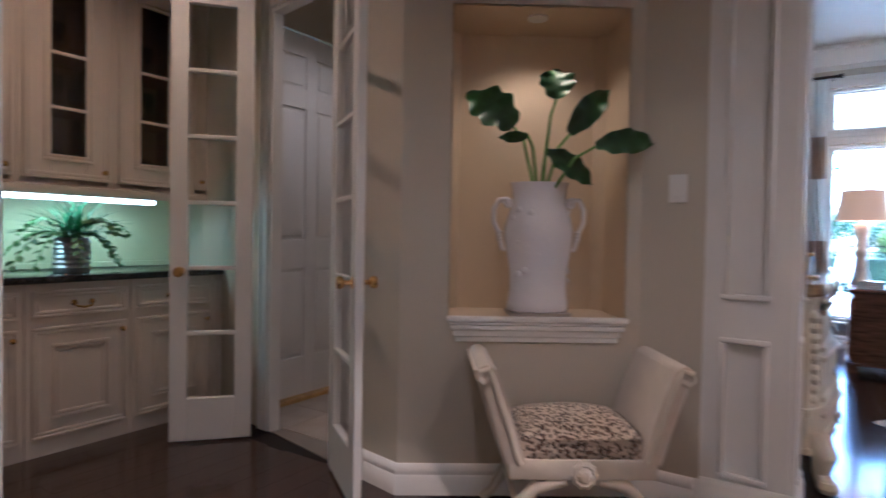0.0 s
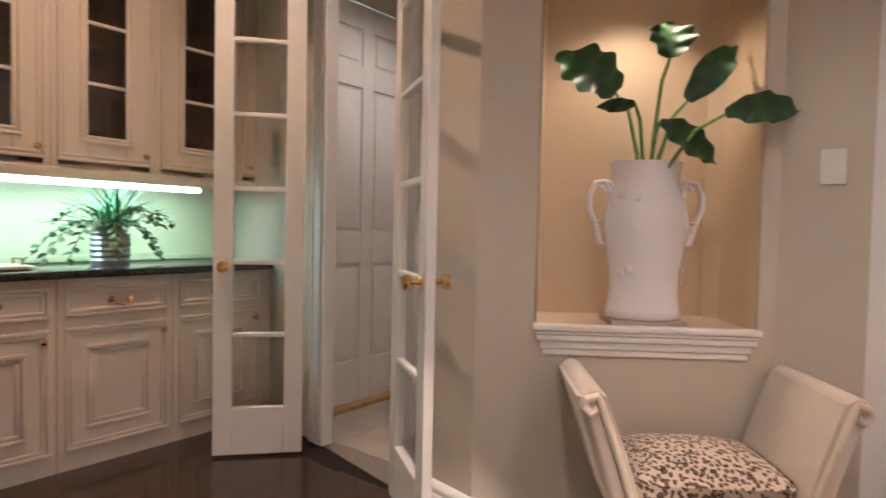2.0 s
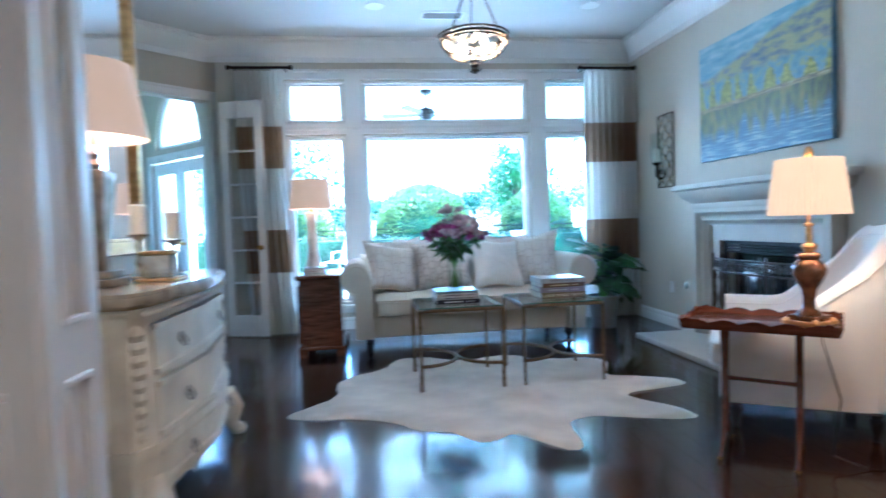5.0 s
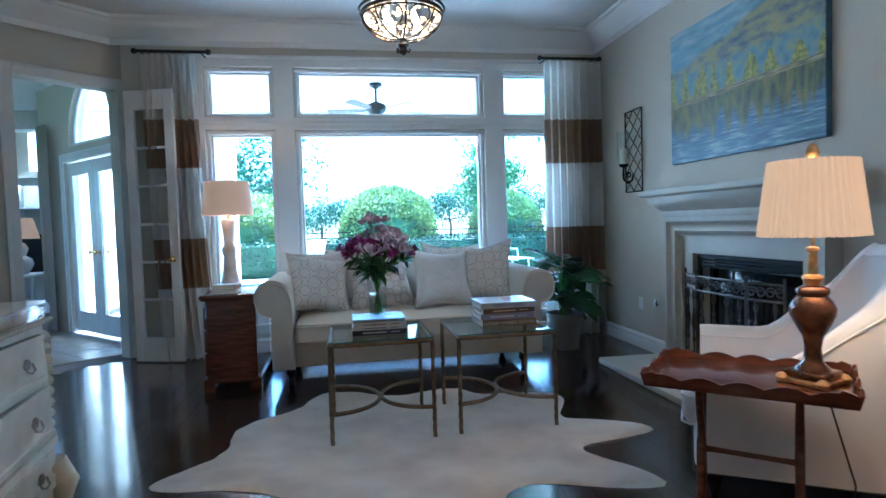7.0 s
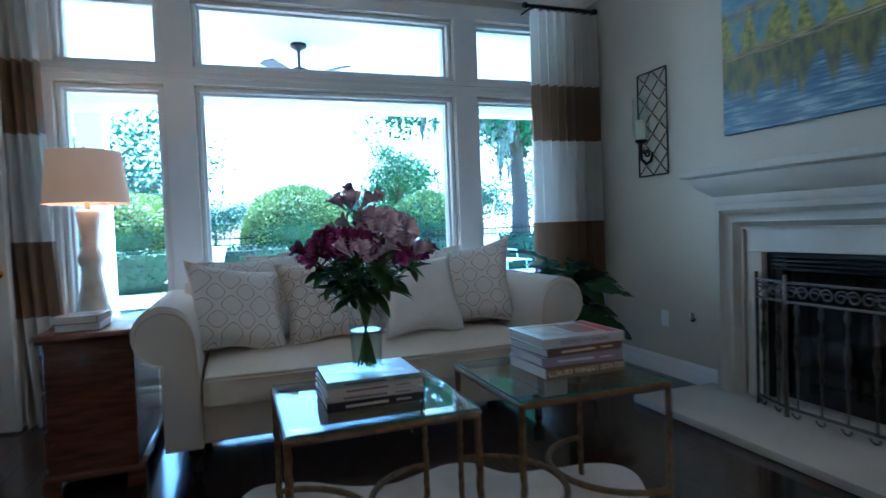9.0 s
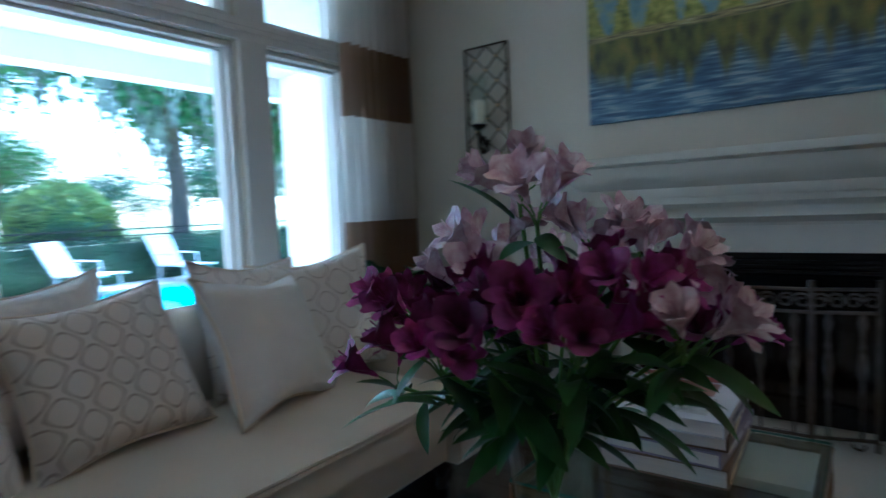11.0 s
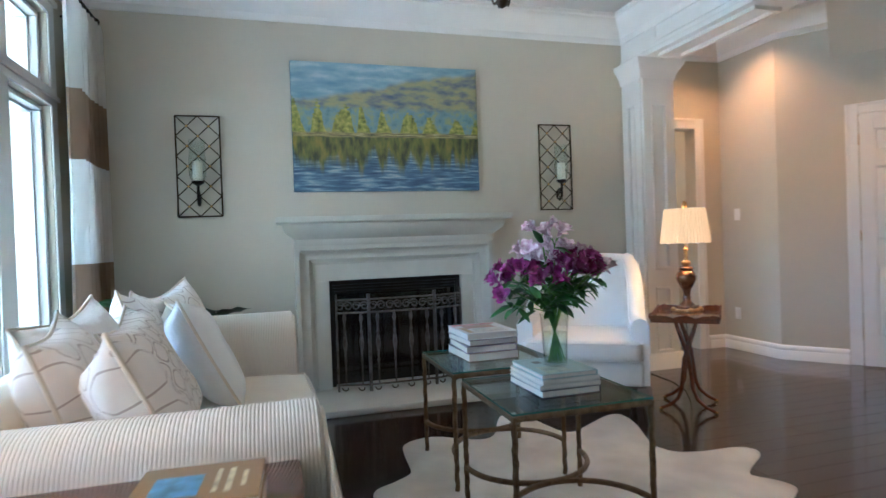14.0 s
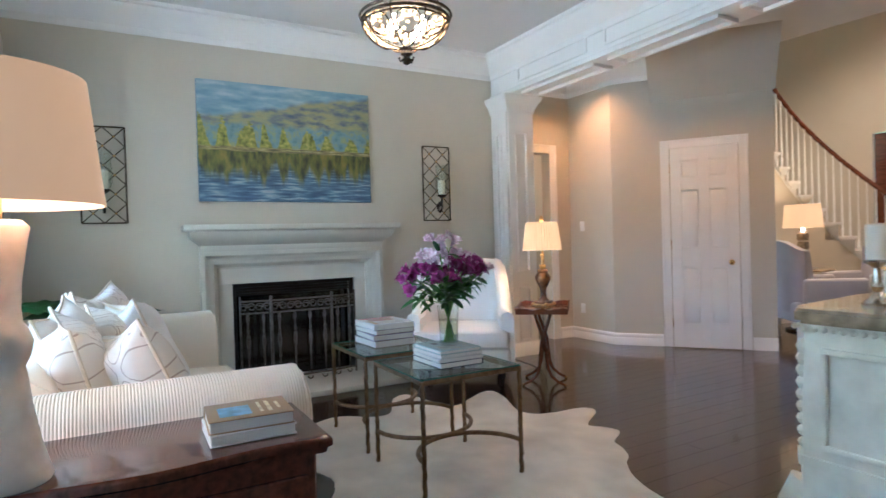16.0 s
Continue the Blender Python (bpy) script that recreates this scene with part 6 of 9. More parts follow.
# ---- potted plant ----
def potted_plant(x, y):
    t = thing("potted_plant", pose(x, y, 0), "large-leaved green plant in a grey pot", "plant")
    bm = bmesh.new()
    lathe(bm, [(0.11, 0), (0.12, 0.01), (0.15, 0.28), (0.165, 0.3), (0.165, 0.33), (0.15, 0.33), (0.145, 0.29), (0.001, 0.285)], 28)
    part("pot", bm, M_POT, t)
    rnd = random.Random(11)
    shapes = [leaf_mesh(0.28, 0.15, 0.45, 0.15, 14, 0.005, 3), leaf_mesh(0.34, 0.17, 0.3, 0.12, 16, 0.007, 4), leaf_mesh(0.24, 0.12, 0.6, 0.2, 12, 0.005, 3)]
    for i in range(46):
        a = rnd.uniform(0, 360)
        r, z = rnd.uniform(0.03, 0.15), rnd.uniform(0.42, 0.84)
        p = Vector((r * math.cos(radians(a)), r * math.sin(radians(a)), z))
        bm = bmesh.new()
        tube(bm, [(p.x * 0.2, p.y * 0.2, 0.28), (p.x * 0.4, p.y * 0.4, 0.28 + (z - 0.28) * 0.6), p], 0.004, 5)
        st = part("stalk", bm, M_STEM, t)
        place(shapes[rnd.randrange(3)], M_LEAF, t, Matrix.Translation(p) @ pose(0, 0, 0, rnd.uniform(-25, 25), rnd.uniform(-35, 25), a + rnd.uniform(-30, 30)))


potted_plant(-0.66, -0.80)


# ---- painted dresser, mirror and what stands on it ----
M_DRESS = mat("cream_crackle_paint", (0.72, 0.67, 0.53), 0.45, var=0.10, scale=7, bump=0.15, bscale=45, col2=(0.77, 0.73, 0.60))
M_DTOP = mat("faux_marble_top", (0.30, 0.22, 0.13), 0.2, var=0.35, scale=9, coat=0.4, col2=(0.42, 0.33, 0.2))


def dresser():
    """Front looks along +x."""
    t = thing("dresser", pose(-4.26, -3.79, 0), "cream painted carved dresser with a marbled brown top", "dresser")
    L, D, H0 = 0.59, 0.44, 0.895
    def sw(z):
        u = z / H0
        return 0.05 * math.sin(math.pi * min(1, max(0, (u - 0.1) / 0.75))) + (0.03 if u < 0.35 else 0)
    bm = bmesh.new()
    zs = [0.17 + (H0 - 0.05 - 0.17) * i / 16 for i in range(17)]
    rows = []
    for z in zs:
        s = sw(z)
        rows.append([bm.verts.new((x, y, z)) for x, y in ((0, -L - s * 0.5), (D - 0.05, -L - s * 0.5), (D - 0.02 + s * 0.3, -L + 0.05), (D + s, 0), (D - 0.02 + s * 0.3, L - 0.05), (D - 0.05, L + s * 0.5), (0, L + s * 0.5))])
    for a, b in zip(rows, rows[1:]):
        for k in range(7):
            bm.faces.new((a[k], a[(k + 1) % 7], b[(k + 1) % 7], b[k]))
    bm.faces.new(rows[0]), bm.faces.new(rows[-1])
    part("carcass", bm, M_DRESS, t, smooth=30)
    bm = bmesh.new()
    pl = [(0, -L - 0.03), (D - 0.03, -L - 0.03), (D + 0.015, -L + 0.06), (D + 0.07, 0), (D + 0.015, L - 0.06), (D - 0.03, L + 0.03), (0, L + 0.03)]
    prism(bm, pl, H0 - 0.03, H0 - 0.0)
    prism(bm, [(x * 0.985, y * 0.985) for x, y in pl], H0, H0 + 0.012)
    prism(bm, [(x * 0.97, y * 0.97) for x, y in pl], H0 - 0.045, H0 - 0.03)
    part("top", bm, M_DTOP, t)
    bm = bmesh.new()
    for z0, z1, o in ((H0 - 0.075, H0 - 0.046, 0.004), (0.33, 0.365, 0.03), (0.165, 0.19, 0.01)):
        s = sw((z0 + z1) / 2) + o
        prism(bm, [(0, -L - s * 0.5), (D - 0.04, -L - s * 0.5), (D - 0.01 + s * 0.3, -L + 0.05), (D + s, 0), (D - 0.01 + s * 0.3, L - 0.05), (D - 0.04, L + s * 0.5), (0, L + s * 0.5)], z0, z1)
    for i in range(40):
        y = -L + 0.03 + (2 * L - 0.06) * i / 39
        k = 1 - abs(y) / L
        lathe(bm, [(0.001, -0.012), (0.011, -0.006), (0.012, 0.004), (0.001, 0.012)], 8, pose(D - 0.0 + 0.045 * k, y, H0 - 0.062))
    for sgn in (-1, 1):
        for i in range(12):
            lathe(bm, [(0.001, -0.012), (0.011, -0.006), (0.012, 0.004), (0.001, 0.012)], 8, pose(0.03 + 0.032 * i, sgn * (L + 0.006), H0 - 0.062))
    part("mouldings", bm, M_DRESS, t, "carved bead and rail mouldings")
    for i in range(3):
        z0, z1 = ((0.20, 0.325), (0.375, 0.575), (0.60, 0.785))[i]
        for y0, y1 in ((-L + 0.1, L - 0.1),):
            n = 12
            lo = []
            for k in range(n + 1):
                y = y0 + (y1 - y0) * k / n
                f = 1 - abs(y) / L
                x = D - 0.02 + f * (0.02 + sw((z0 + z1) / 2)) + 0.012
                lo.append(x)
            for q0, q1, ex in ((z0, z1, 0.0), (z0, z0 + 0.02, 0.012), (z1 - 0.02, z1, 0.012)):
                bm = bmesh.new()
                rows = []
                for k in range(n + 1):
                    y = y0 + (y1 - y0) * k / n
                    rows.append([bm.verts.new(c) for c in ((D - 0.1, y, q0), (lo[k] + ex, y, q0), (lo[k] + ex, y, q1), (D - 0.1, y, q1))])
                for a, b in zip(rows, rows[1:]):
                    for f in range(4):
                        bm.faces.new((a[f], a[(f + 1) % 4], b[(f + 1) % 4], b[f]))
                bm.faces.new(rows[0][::-1]), bm.faces.new(rows[-1])
                if ex:
                    part("moulding", bm, M_DRESS, d, smooth=30)
                else:
                    d = part("drawer", bm, M_DRESS, t, smooth=30)
        for y in (-0.3, 0.3):
            bm = bmesh.new()
            x = D + 0.012 + (1 - abs(y) / L) * (0.02 + sw((z0 + z1) / 2))
            z = (z0 + z1) / 2
            lathe(bm, [(0.001, 0), (0.022, 0.003), (0.02, 0.008), (0.001, 0.01)], 12, pose(x, y, z + 0.01, 0, 90, 0))
            tube(bm, [(x + 0.008, y - 0.03, z + 0.01), (x + 0.02, y - 0.025, z - 0.015), (x + 0.022, y, z - 0.024), (x + 0.02, y + 0.025, z - 0.015), (x + 0.008, y + 0.03, z + 0.01)], 0.004, 6)
            part("drop_handle", bm, M_PEWTER, d, "worn pewter drop handle")
    for sgn in (-1, 1):
        bm = bmesh.new()
        for q in ((0.05, 0.40, D - 0.12, 0.42), (0.05, 0.75, D - 0.12, 0.77), (0.05, 0.42, 0.07, 0.75), (D - 0.14, 0.42, D - 0.12, 0.75)):
            rbox(bm, q[0], min(sgn * (L + 0.015), sgn * (L + 0.036)), q[1], q[2], max(sgn * (L + 0.015), sgn * (L + 0.036)), q[3], 0.005, 2)
        part("side_panel_bead", bm, M_DRESS, t)
        # carved corner drop
        for i in range(9):
            bm = bmesh.new()
            z = 0.76 - 0.045 * i
            r = 0.032 - 0.0016 * i
            lathe(bm, [(0.001, -r * 1.1), (r * 0.7, -r * 0.7), (r, 0.0), (r * 0.75, r * 0.6), (0.001, r * 1.1)], 10, pose(D - 0.038 + sw(z) * 0.15, sgn * (L - 0.024 + sw(z) * 0.25), z), (1, 1), lambda a, q: 1 + 0.12 * math.cos(5 * a))
            part("carved_leaf", bm, M_DRESS, t, "carved foliate corner")
    for y in (-L + 0.05, L - 0.05):
        for x in (0.06, D - 0.02):
            bm = bmesh.new()
            tube(bm, [(x, y, 0.24), (x + (0.04 if x > 0.1 else 0), y * 1.05, 0.15), (x + (0.03 if x > 0.1 else 0), y * 1.02, 0.075), (x + (0.05 if x > 0.1 else 0), y * 1.07, 0.035)], [0.06, 0.052, 0.035, 0.036], 12)
            lathe(bm, [(0.001, 0), (0.035, 0.008), (0.045, 0.03), (0.034, 0.055), (0.001, 0.06)], 12, pose(x + (0.055 if x > 0.1 else 0), y * 1.08, 0))
            part("foot", bm, M_DRESS, t, "carved scroll foot")
    bm = bmesh.new()
    pts = []
    for i in range(31):
        y = -L + 0.1 + (2 * L - 0.2) * i / 30
        pts.append((y, 0.10 + 0.06 * abs(math.sin(i / 30 * math.pi * 3)) ** 0.7))
    lo = [bm.verts.new((D - 0.0 + 0.03 * (1 - abs(y) / L), y, z)) for y, z in pts]
    hi = [bm.verts.new((D - 0.0 + 0.04 * (1 - abs(y) / L), y, 0.2)) for y, z in pts]
    for k in range(30):
        bm.faces.new((lo[k], lo[k + 1], hi[k + 1], hi[k]))
    bmesh.ops.solidify(bm, geom=bm.faces[:], thickness=0.02)
    part("apron", bm, M_DRESS, t, "shaped carved apron")


M_PEWTER = mat("worn_pewter", (0.32, 0.29, 0.24), 0.4, metal=0.9, var=0.3, scale=40)
dresser()
M_MIRROR = mat("mirror_silver", (0.92, 0.93, 0.93), 0.01, metal=1, var=0.0)


def gilt_mirror():
    t = thing("wall_mirror", pose(XW + 0.005, -3.45, 1.0), "tall mirror in a gilded frame leaning above the dresser", "mirror")
    hw, h = 0.56, 1.55
    bm = bmesh.new()
    for q in ((-hw, 0, -hw + 0.08, h), (hw - 0.08, 0, hw, h), (-hw + 0.08, 0, hw - 0.08, 0.08), (-hw + 0.08, h - 0.08, hw - 0.08, h)):
        rbox(bm, 0, q[0], q[1], 0.035, q[2], q[3], 0.01, 2)
    for q in ((-hw + 0.07, 0.07, -hw + 0.09, h - 0.07), (hw - 0.09, 0.07, hw - 0.07, h - 0.07), (-hw + 0.09, 0.07, hw - 0.09, 0.09), (-hw + 0.09, h - 0.09, hw - 0.09, h - 0.07)):
        rbox(bm, 0.02, q[0], q[1], 0.045, q[2], q[3], 0.006, 2)
    part("frame", bm, M_GOLD, t, "aged gilt frame")
    bm = bmesh.new()
    box(bm, 0.01, -hw + 0.075, 0.075, 0.014, hw - 0.075, h - 0.075)
    part("mirror_glass", bm, M_MIRROR, t, smooth=0)


gilt_mirror()


def column_lamp(x, y, z):
    t = thing("table_lamp", pose(x, y, z), "silvered column table lamp with a lit cream shade", "table lamp")
    bm = bmesh.new()
    rbox(bm, -0.08, -0.08, 0, 0.08, 0.08, 0.03, 0.006, 2)
    rbox(bm, -0.065, -0.065, 0.03, 0.065, 0.065, 0.06, 0.006, 2)
    prism(bm, [(-0.028, -0.028), (0.028, -0.028), (0.028, 0.028), (-0.028, 0.028)], 0.06, 0.1)
    rows = []
    for z0, r in ((0.1, 0.026), (0.14, 0.03), (0.42, 0.05), (0.44, 0.056), (0.455, 0.05), (0.46, 0.03)):
        rows.append([bm.verts.new((sx * r, sy * r, z0)) for sx, sy in ((-1, -1), (1, -1), (1, 1), (-1, 1))])
    for a, b in zip(rows, rows[1:]):
        for k in range(4):
            bm.faces.new((a[k], a[(k + 1) % 4], b[(k + 1) % 4], b[k]))
    lathe(bm, [(0.02, 0.458), (0.03, 0.48), (0.018, 0.50), (0.026, 0.52), (0.01, 0.54), (0.008, 0.6)], 14)
    part("column", bm, mat("silvered_wood", (0.30, 0.24, 0.17), 0.35, metal=0.6, var=0.35, scale=18), t)
    bm = bmesh.new()
    shade(bm, 0.20, 0.15, 0.58, 0.87, 1.0, 0, 64)
    part("shade", bm, M_SHADE2, t, "lit cream drum shade", smooth=60)
    bm = bmesh.new()
    lathe(bm, [(0.001, 0.63), (0.016, 0.635), (0.03, 0.68), (0.022, 0.72), (0.001, 0.73)], 14)
    part("bulb", bm, M_BULB, t, "lit bulb")
    lamp("dresser_lamp_glow", "POINT", (x, y, z + 0.75), LAMP_W * 0.6, WARM, 0.04)


DT = 0.908
column_lamp(-4.1, -4.02, DT)
for x, y, h in ((-4.08, -3.66, 0.20), (-4.0, -3.45, 0.17)):
    t = thing("candlestick", pose(x, y, DT), "mercury glass candlestick with an ivory pillar candle", "candlestick", "candlesticks on the dresser")
    bm = bmesh.new()
    lathe(bm, [(0.05, 0), (0.052, 0.01), (0.03, 0.025), (0.014, 0.05), (0.022, 0.07), (0.014, 0.09), (0.012, h - 0.03), (0.024, h - 0.02), (0.045, h - 0.008), (0.047, h), (0.001, h)], 20)
    part("stand", bm, mat("mercury_glass", (0.6, 0.58, 0.55), 0.15, metal=0.9, var=0.3, scale=30), t)
    bm = bmesh.new()
    lathe(bm, [(0.034, h + 0.001), (0.036, h + 0.13), (0.03, h + 0.136), (0.002, h + 0.132), (0.002, h + 0.15), (0.0005, h + 0.15)], 18)
    part("candle", bm, M_CANDLE, t, "ivory pillar candle")
bm = bmesh.new()
rbox(bm, -4.02, -3.92, DT, -3.85, -3.75, DT + 0.012, 0.004, 1)
tagged(finish("tray", bm, M_GOLD), "small gilded tray on the dresser", "tray")
t = thing("glass_box", pose(-3.935, -3.835, DT + 0.0125), "mirrored box on a gilded tray", "box")
bm = bmesh.new()
rbox(bm, -0.06, -0.06, 0, 0.06, 0.06, 0.1, 0.004, 1)
part("body", bm, mat("antique_mirror", (0.5, 0.47, 0.42), 0.15, metal=0.9, var=0.3, scale=20), t)
bm = bmesh.new()
rbox(bm, -0.064, -0.064, 0.101, 0.064, 0.064, 0.115, 0.004, 1)
part("lid", bm, M_GOLD, t)


# ---- doors ----
def glass_leaf(m, w, h, panes, label, name="glass_door", bottom=0.23, top=0.17, stile=0.085, knob_at=None, group=""):
    """A door leaf of one column of panes, along x from its hinge."""
    t = thing(name, m, label, "door", group)
    bm = bmesh.new()
    th = 0.036
    for q in ((0, 0.012, stile, h), (w - stile, 0.012, w, h), (stile, 0.012, w - stile, bottom), (stile, h - top, w - stile, h)):
        rbox(bm, q[0], -th / 2, q[1], q[2], th / 2, q[3], 0.003, 1)
    part("door_frame", bm, M_TRIM, t)
    gh = h - top - bottom
    for i in range(1, panes):
        z = bottom + gh * i / panes
        bm = bmesh.new()
        rbox(bm, stile - 0.002, -th / 2 + 0.003, z - 0.011, w - stile + 0.002, th / 2 - 0.003, z + 0.011, 0.004, 1)
        part("muntin", bm, M_TRIM, t)
    for i in range(panes):
        z0, z1 = bottom + gh * i / panes, bottom + gh * (i + 1) / panes
        bm = bmesh.new()
        box(bm, stile, -0.002, z0 + 0.004, w - stile, 0.002, z1 - 0.004)
        g = part("pane", bm, M_PANE, t, smooth=0)
        g.visible_shadow = False
    if knob_at:
        for s in (-1, 1):
            bm = bmesh.new()
            lathe(bm, [(0.024, 0), (0.025, 0.004), (0.012, 0.008), (0.009, 0.03), (0.02, 0.036), (0.027, 0.05), (0.024, 0.062), (0.001, 0.066)], 18, pose(knob_at[0], s * th / 2, knob_at[1], -90 * s, 0, 0))
            part("knob", bm, M_BRASS, t, "polished brass knob")
    return t


glass_leaf(pose(-6.338, -5.385, 0, 0, 0, 180 + 49), 0.40, 2.42, 6, "narrow white glass door standing open", knob_at=(0.35, 0.885), group="pair of pantry glass doors")
glass_leaf(pose(-5.715, -5.415, 0, 0, 0, -34), 0.48, 2.42, 6, "narrow white glass door standing open", knob_at=(0.43, 0.9), group="pair of pantry glass doors")
glass_leaf(pose(-4.50, -0.20, 0, 0, 0, -17), 0.46, 2.43, 6, "narrow white glass door folded open at the curtain", knob_at=(0.41, 0.93))


def panel_door(m, w, h, rows, label, knob_x, name="panel_door", knobs=1):
    """Painted door with two columns of raised panels; x from the hinge, front along -y."""
    t = thing(name, m, label, "door")
    bm = bmesh.new()
    box(bm, 0.004, -0.005, 0.012, w - 0.004, 0.005, h)
    st = 0.10
    cols = [(st, w / 2 - 0.045), (w / 2 + 0.045, w - st)]
    for s in (-1, 1):
        y0, y1 = (-0.02, -0.0045) if s < 0 else (0.0045, 0.02)
        for a, b in ((0.004, st), (w / 2 - 0.045, w / 2 + 0.045), (w - st, w - 0.004)):
            rbox(bm, a, y0, 0.012, b, y1, h, 0.002, 1)
        zz = [0.012] + [v for r in rows for v in r] + [h]
        for i in range(0, len(zz), 2):
            for a, b in cols:
                rbox(bm, a, y0 + 0.0002, zz[i], b, y1 - 0.0002, zz[i + 1], 0.002, 1)
    part("slab", bm, M_TRIM, t)
    for z0, z1 in rows:
        for a, b in cols:
            bm = bmesh.new()
            for s in (-1, 1):
                y0, y1 = (-0.0165, -0.0047) if s < 0 else (0.0047, 0.0165)
                rbox(bm, a + 0.022, y0, z0 + 0.022, b - 0.022, y1, z1 - 0.022, 0.010, 2)
            part("panel", bm, M_TRIM, t)
    for s in (-1, 1):
        bm = bmesh.new()
        lathe(bm, [(0.028, 0), (0.028, 0.005), (0.012, 0.01), (0.01, 0.035), (0.018, 0.04), (0.026, 0.055), (0.02, 0.066), (0.001, 0.068)], 18, pose(knob_x, s * 0.02, 0.9, 90 if s < 0 else -90, 0, 0))
        part("knob", bm, M_BRASS, t, "polished brass knob")
    for z in (0.22, 1.05, 1.85):
        bm = bmesh.new()
        rbox(bm, -0.006 if knob_x > w / 2 else w - 0.004, -0.026, z, 0.004 if knob_x > w / 2 else w + 0.006, -0.018, z + 0.09, 0.002, 1)
        part("hinge", bm, M_BRASS, t)
    return t


ddx, ddy = (DR_B[0] - DR_A[0]) / drl, (DR_B[1] - DR_A[1]) / drl
door = panel_door(pose(DR_A[0] + ddx * (dd[0] + 0.005), DR_A[1] + ddy * (dd[0] + 0.005), 0, 0, 0, math.degrees(math.atan2(ddy, ddx))) @ pose(0.65, -0.05, 0, 0, 0, 180), 0.65, 2.1, [(0.26, 0.86), (1.05, 1.66), (1.78, 1.97)], "white six-panel door, closed, with a brass lever", 0.08)
panel_door(pose(-6.71, -4.25, 0.0, 0, 0, -90) @ pose(0.79, 0, 0, 0, 0, 180), 0.79, 2.38, [(0.28, 0.86), (1.05, 1.90), (2.03, 2.24)], "white panelled closet door, closed, with a brass knob", 0.07, "closet_door")
bm = bmesh.new()
rbox(bm, -6.72, -5.05, 0.0, -6.62, -4.2, 0.03, 0.006, 1)
structure("trim_saddle", bm, mat("oak_saddle", (0.42, 0.26, 0.08), 0.4, var=0.2, stretch=(1, 6, 1)), "yellow oak door saddle", "trim")


# ---- switches and outlets ----
def plate(m, label, name="light_switch", outlet=False):
    t = thing(name, m, label, "light switch" if not outlet else "outlet")
    bm = bmesh.new()
    rbox(bm, -0.036, -0.006, -0.057, 0.036, 0.0, 0.057, 0.003, 2)
    part("cover_plate", bm, M_TRIM, t)
    for z in ((-0.022, 0.022) if outlet else (0.0,)):
        bm = bmesh.new()
        rbox(bm, -0.017, -0.009, z - (0.015 if outlet else 0.032), 0.017, -0.006, z + (0.015 if outlet else 0.032), 0.002, 1)
        part("rocker" if not outlet else "socket", bm, M_TRIM, t)


plate(pose(-4.325, -4.872, 1.30), "white rocker light switch on a cream wall")
plate(pose(0.08, -5.782, 1.33, 0, 0, 180), "white rocker light switch on a cream wall")
plate(pose(-0.002, -0.98, 0.40, 0, 0, -90), "white wall outlet above the baseboard", "wall_outlet", True)
plate(pose(0.10, -5.782, 0.36, 0, 0, 180), "white wall outlet above the baseboard", "wall_outlet", True)
t = thing("fireplace_valve", pose(0.0, -1.24, 0.44, 0, -90, 0), "round chrome gas key plate on the wall", "valve")
bm = bmesh.new()
lathe(bm, [(0.032, 0), (0.034, 0.004), (0.028, 0.008), (0.012, 0.01), (0.012, 0.018), (0.001, 0.019)], 20)
part("escutcheon", bm, mat("chrome", (0.7, 0.7, 0.72), 0.15, metal=1), t)


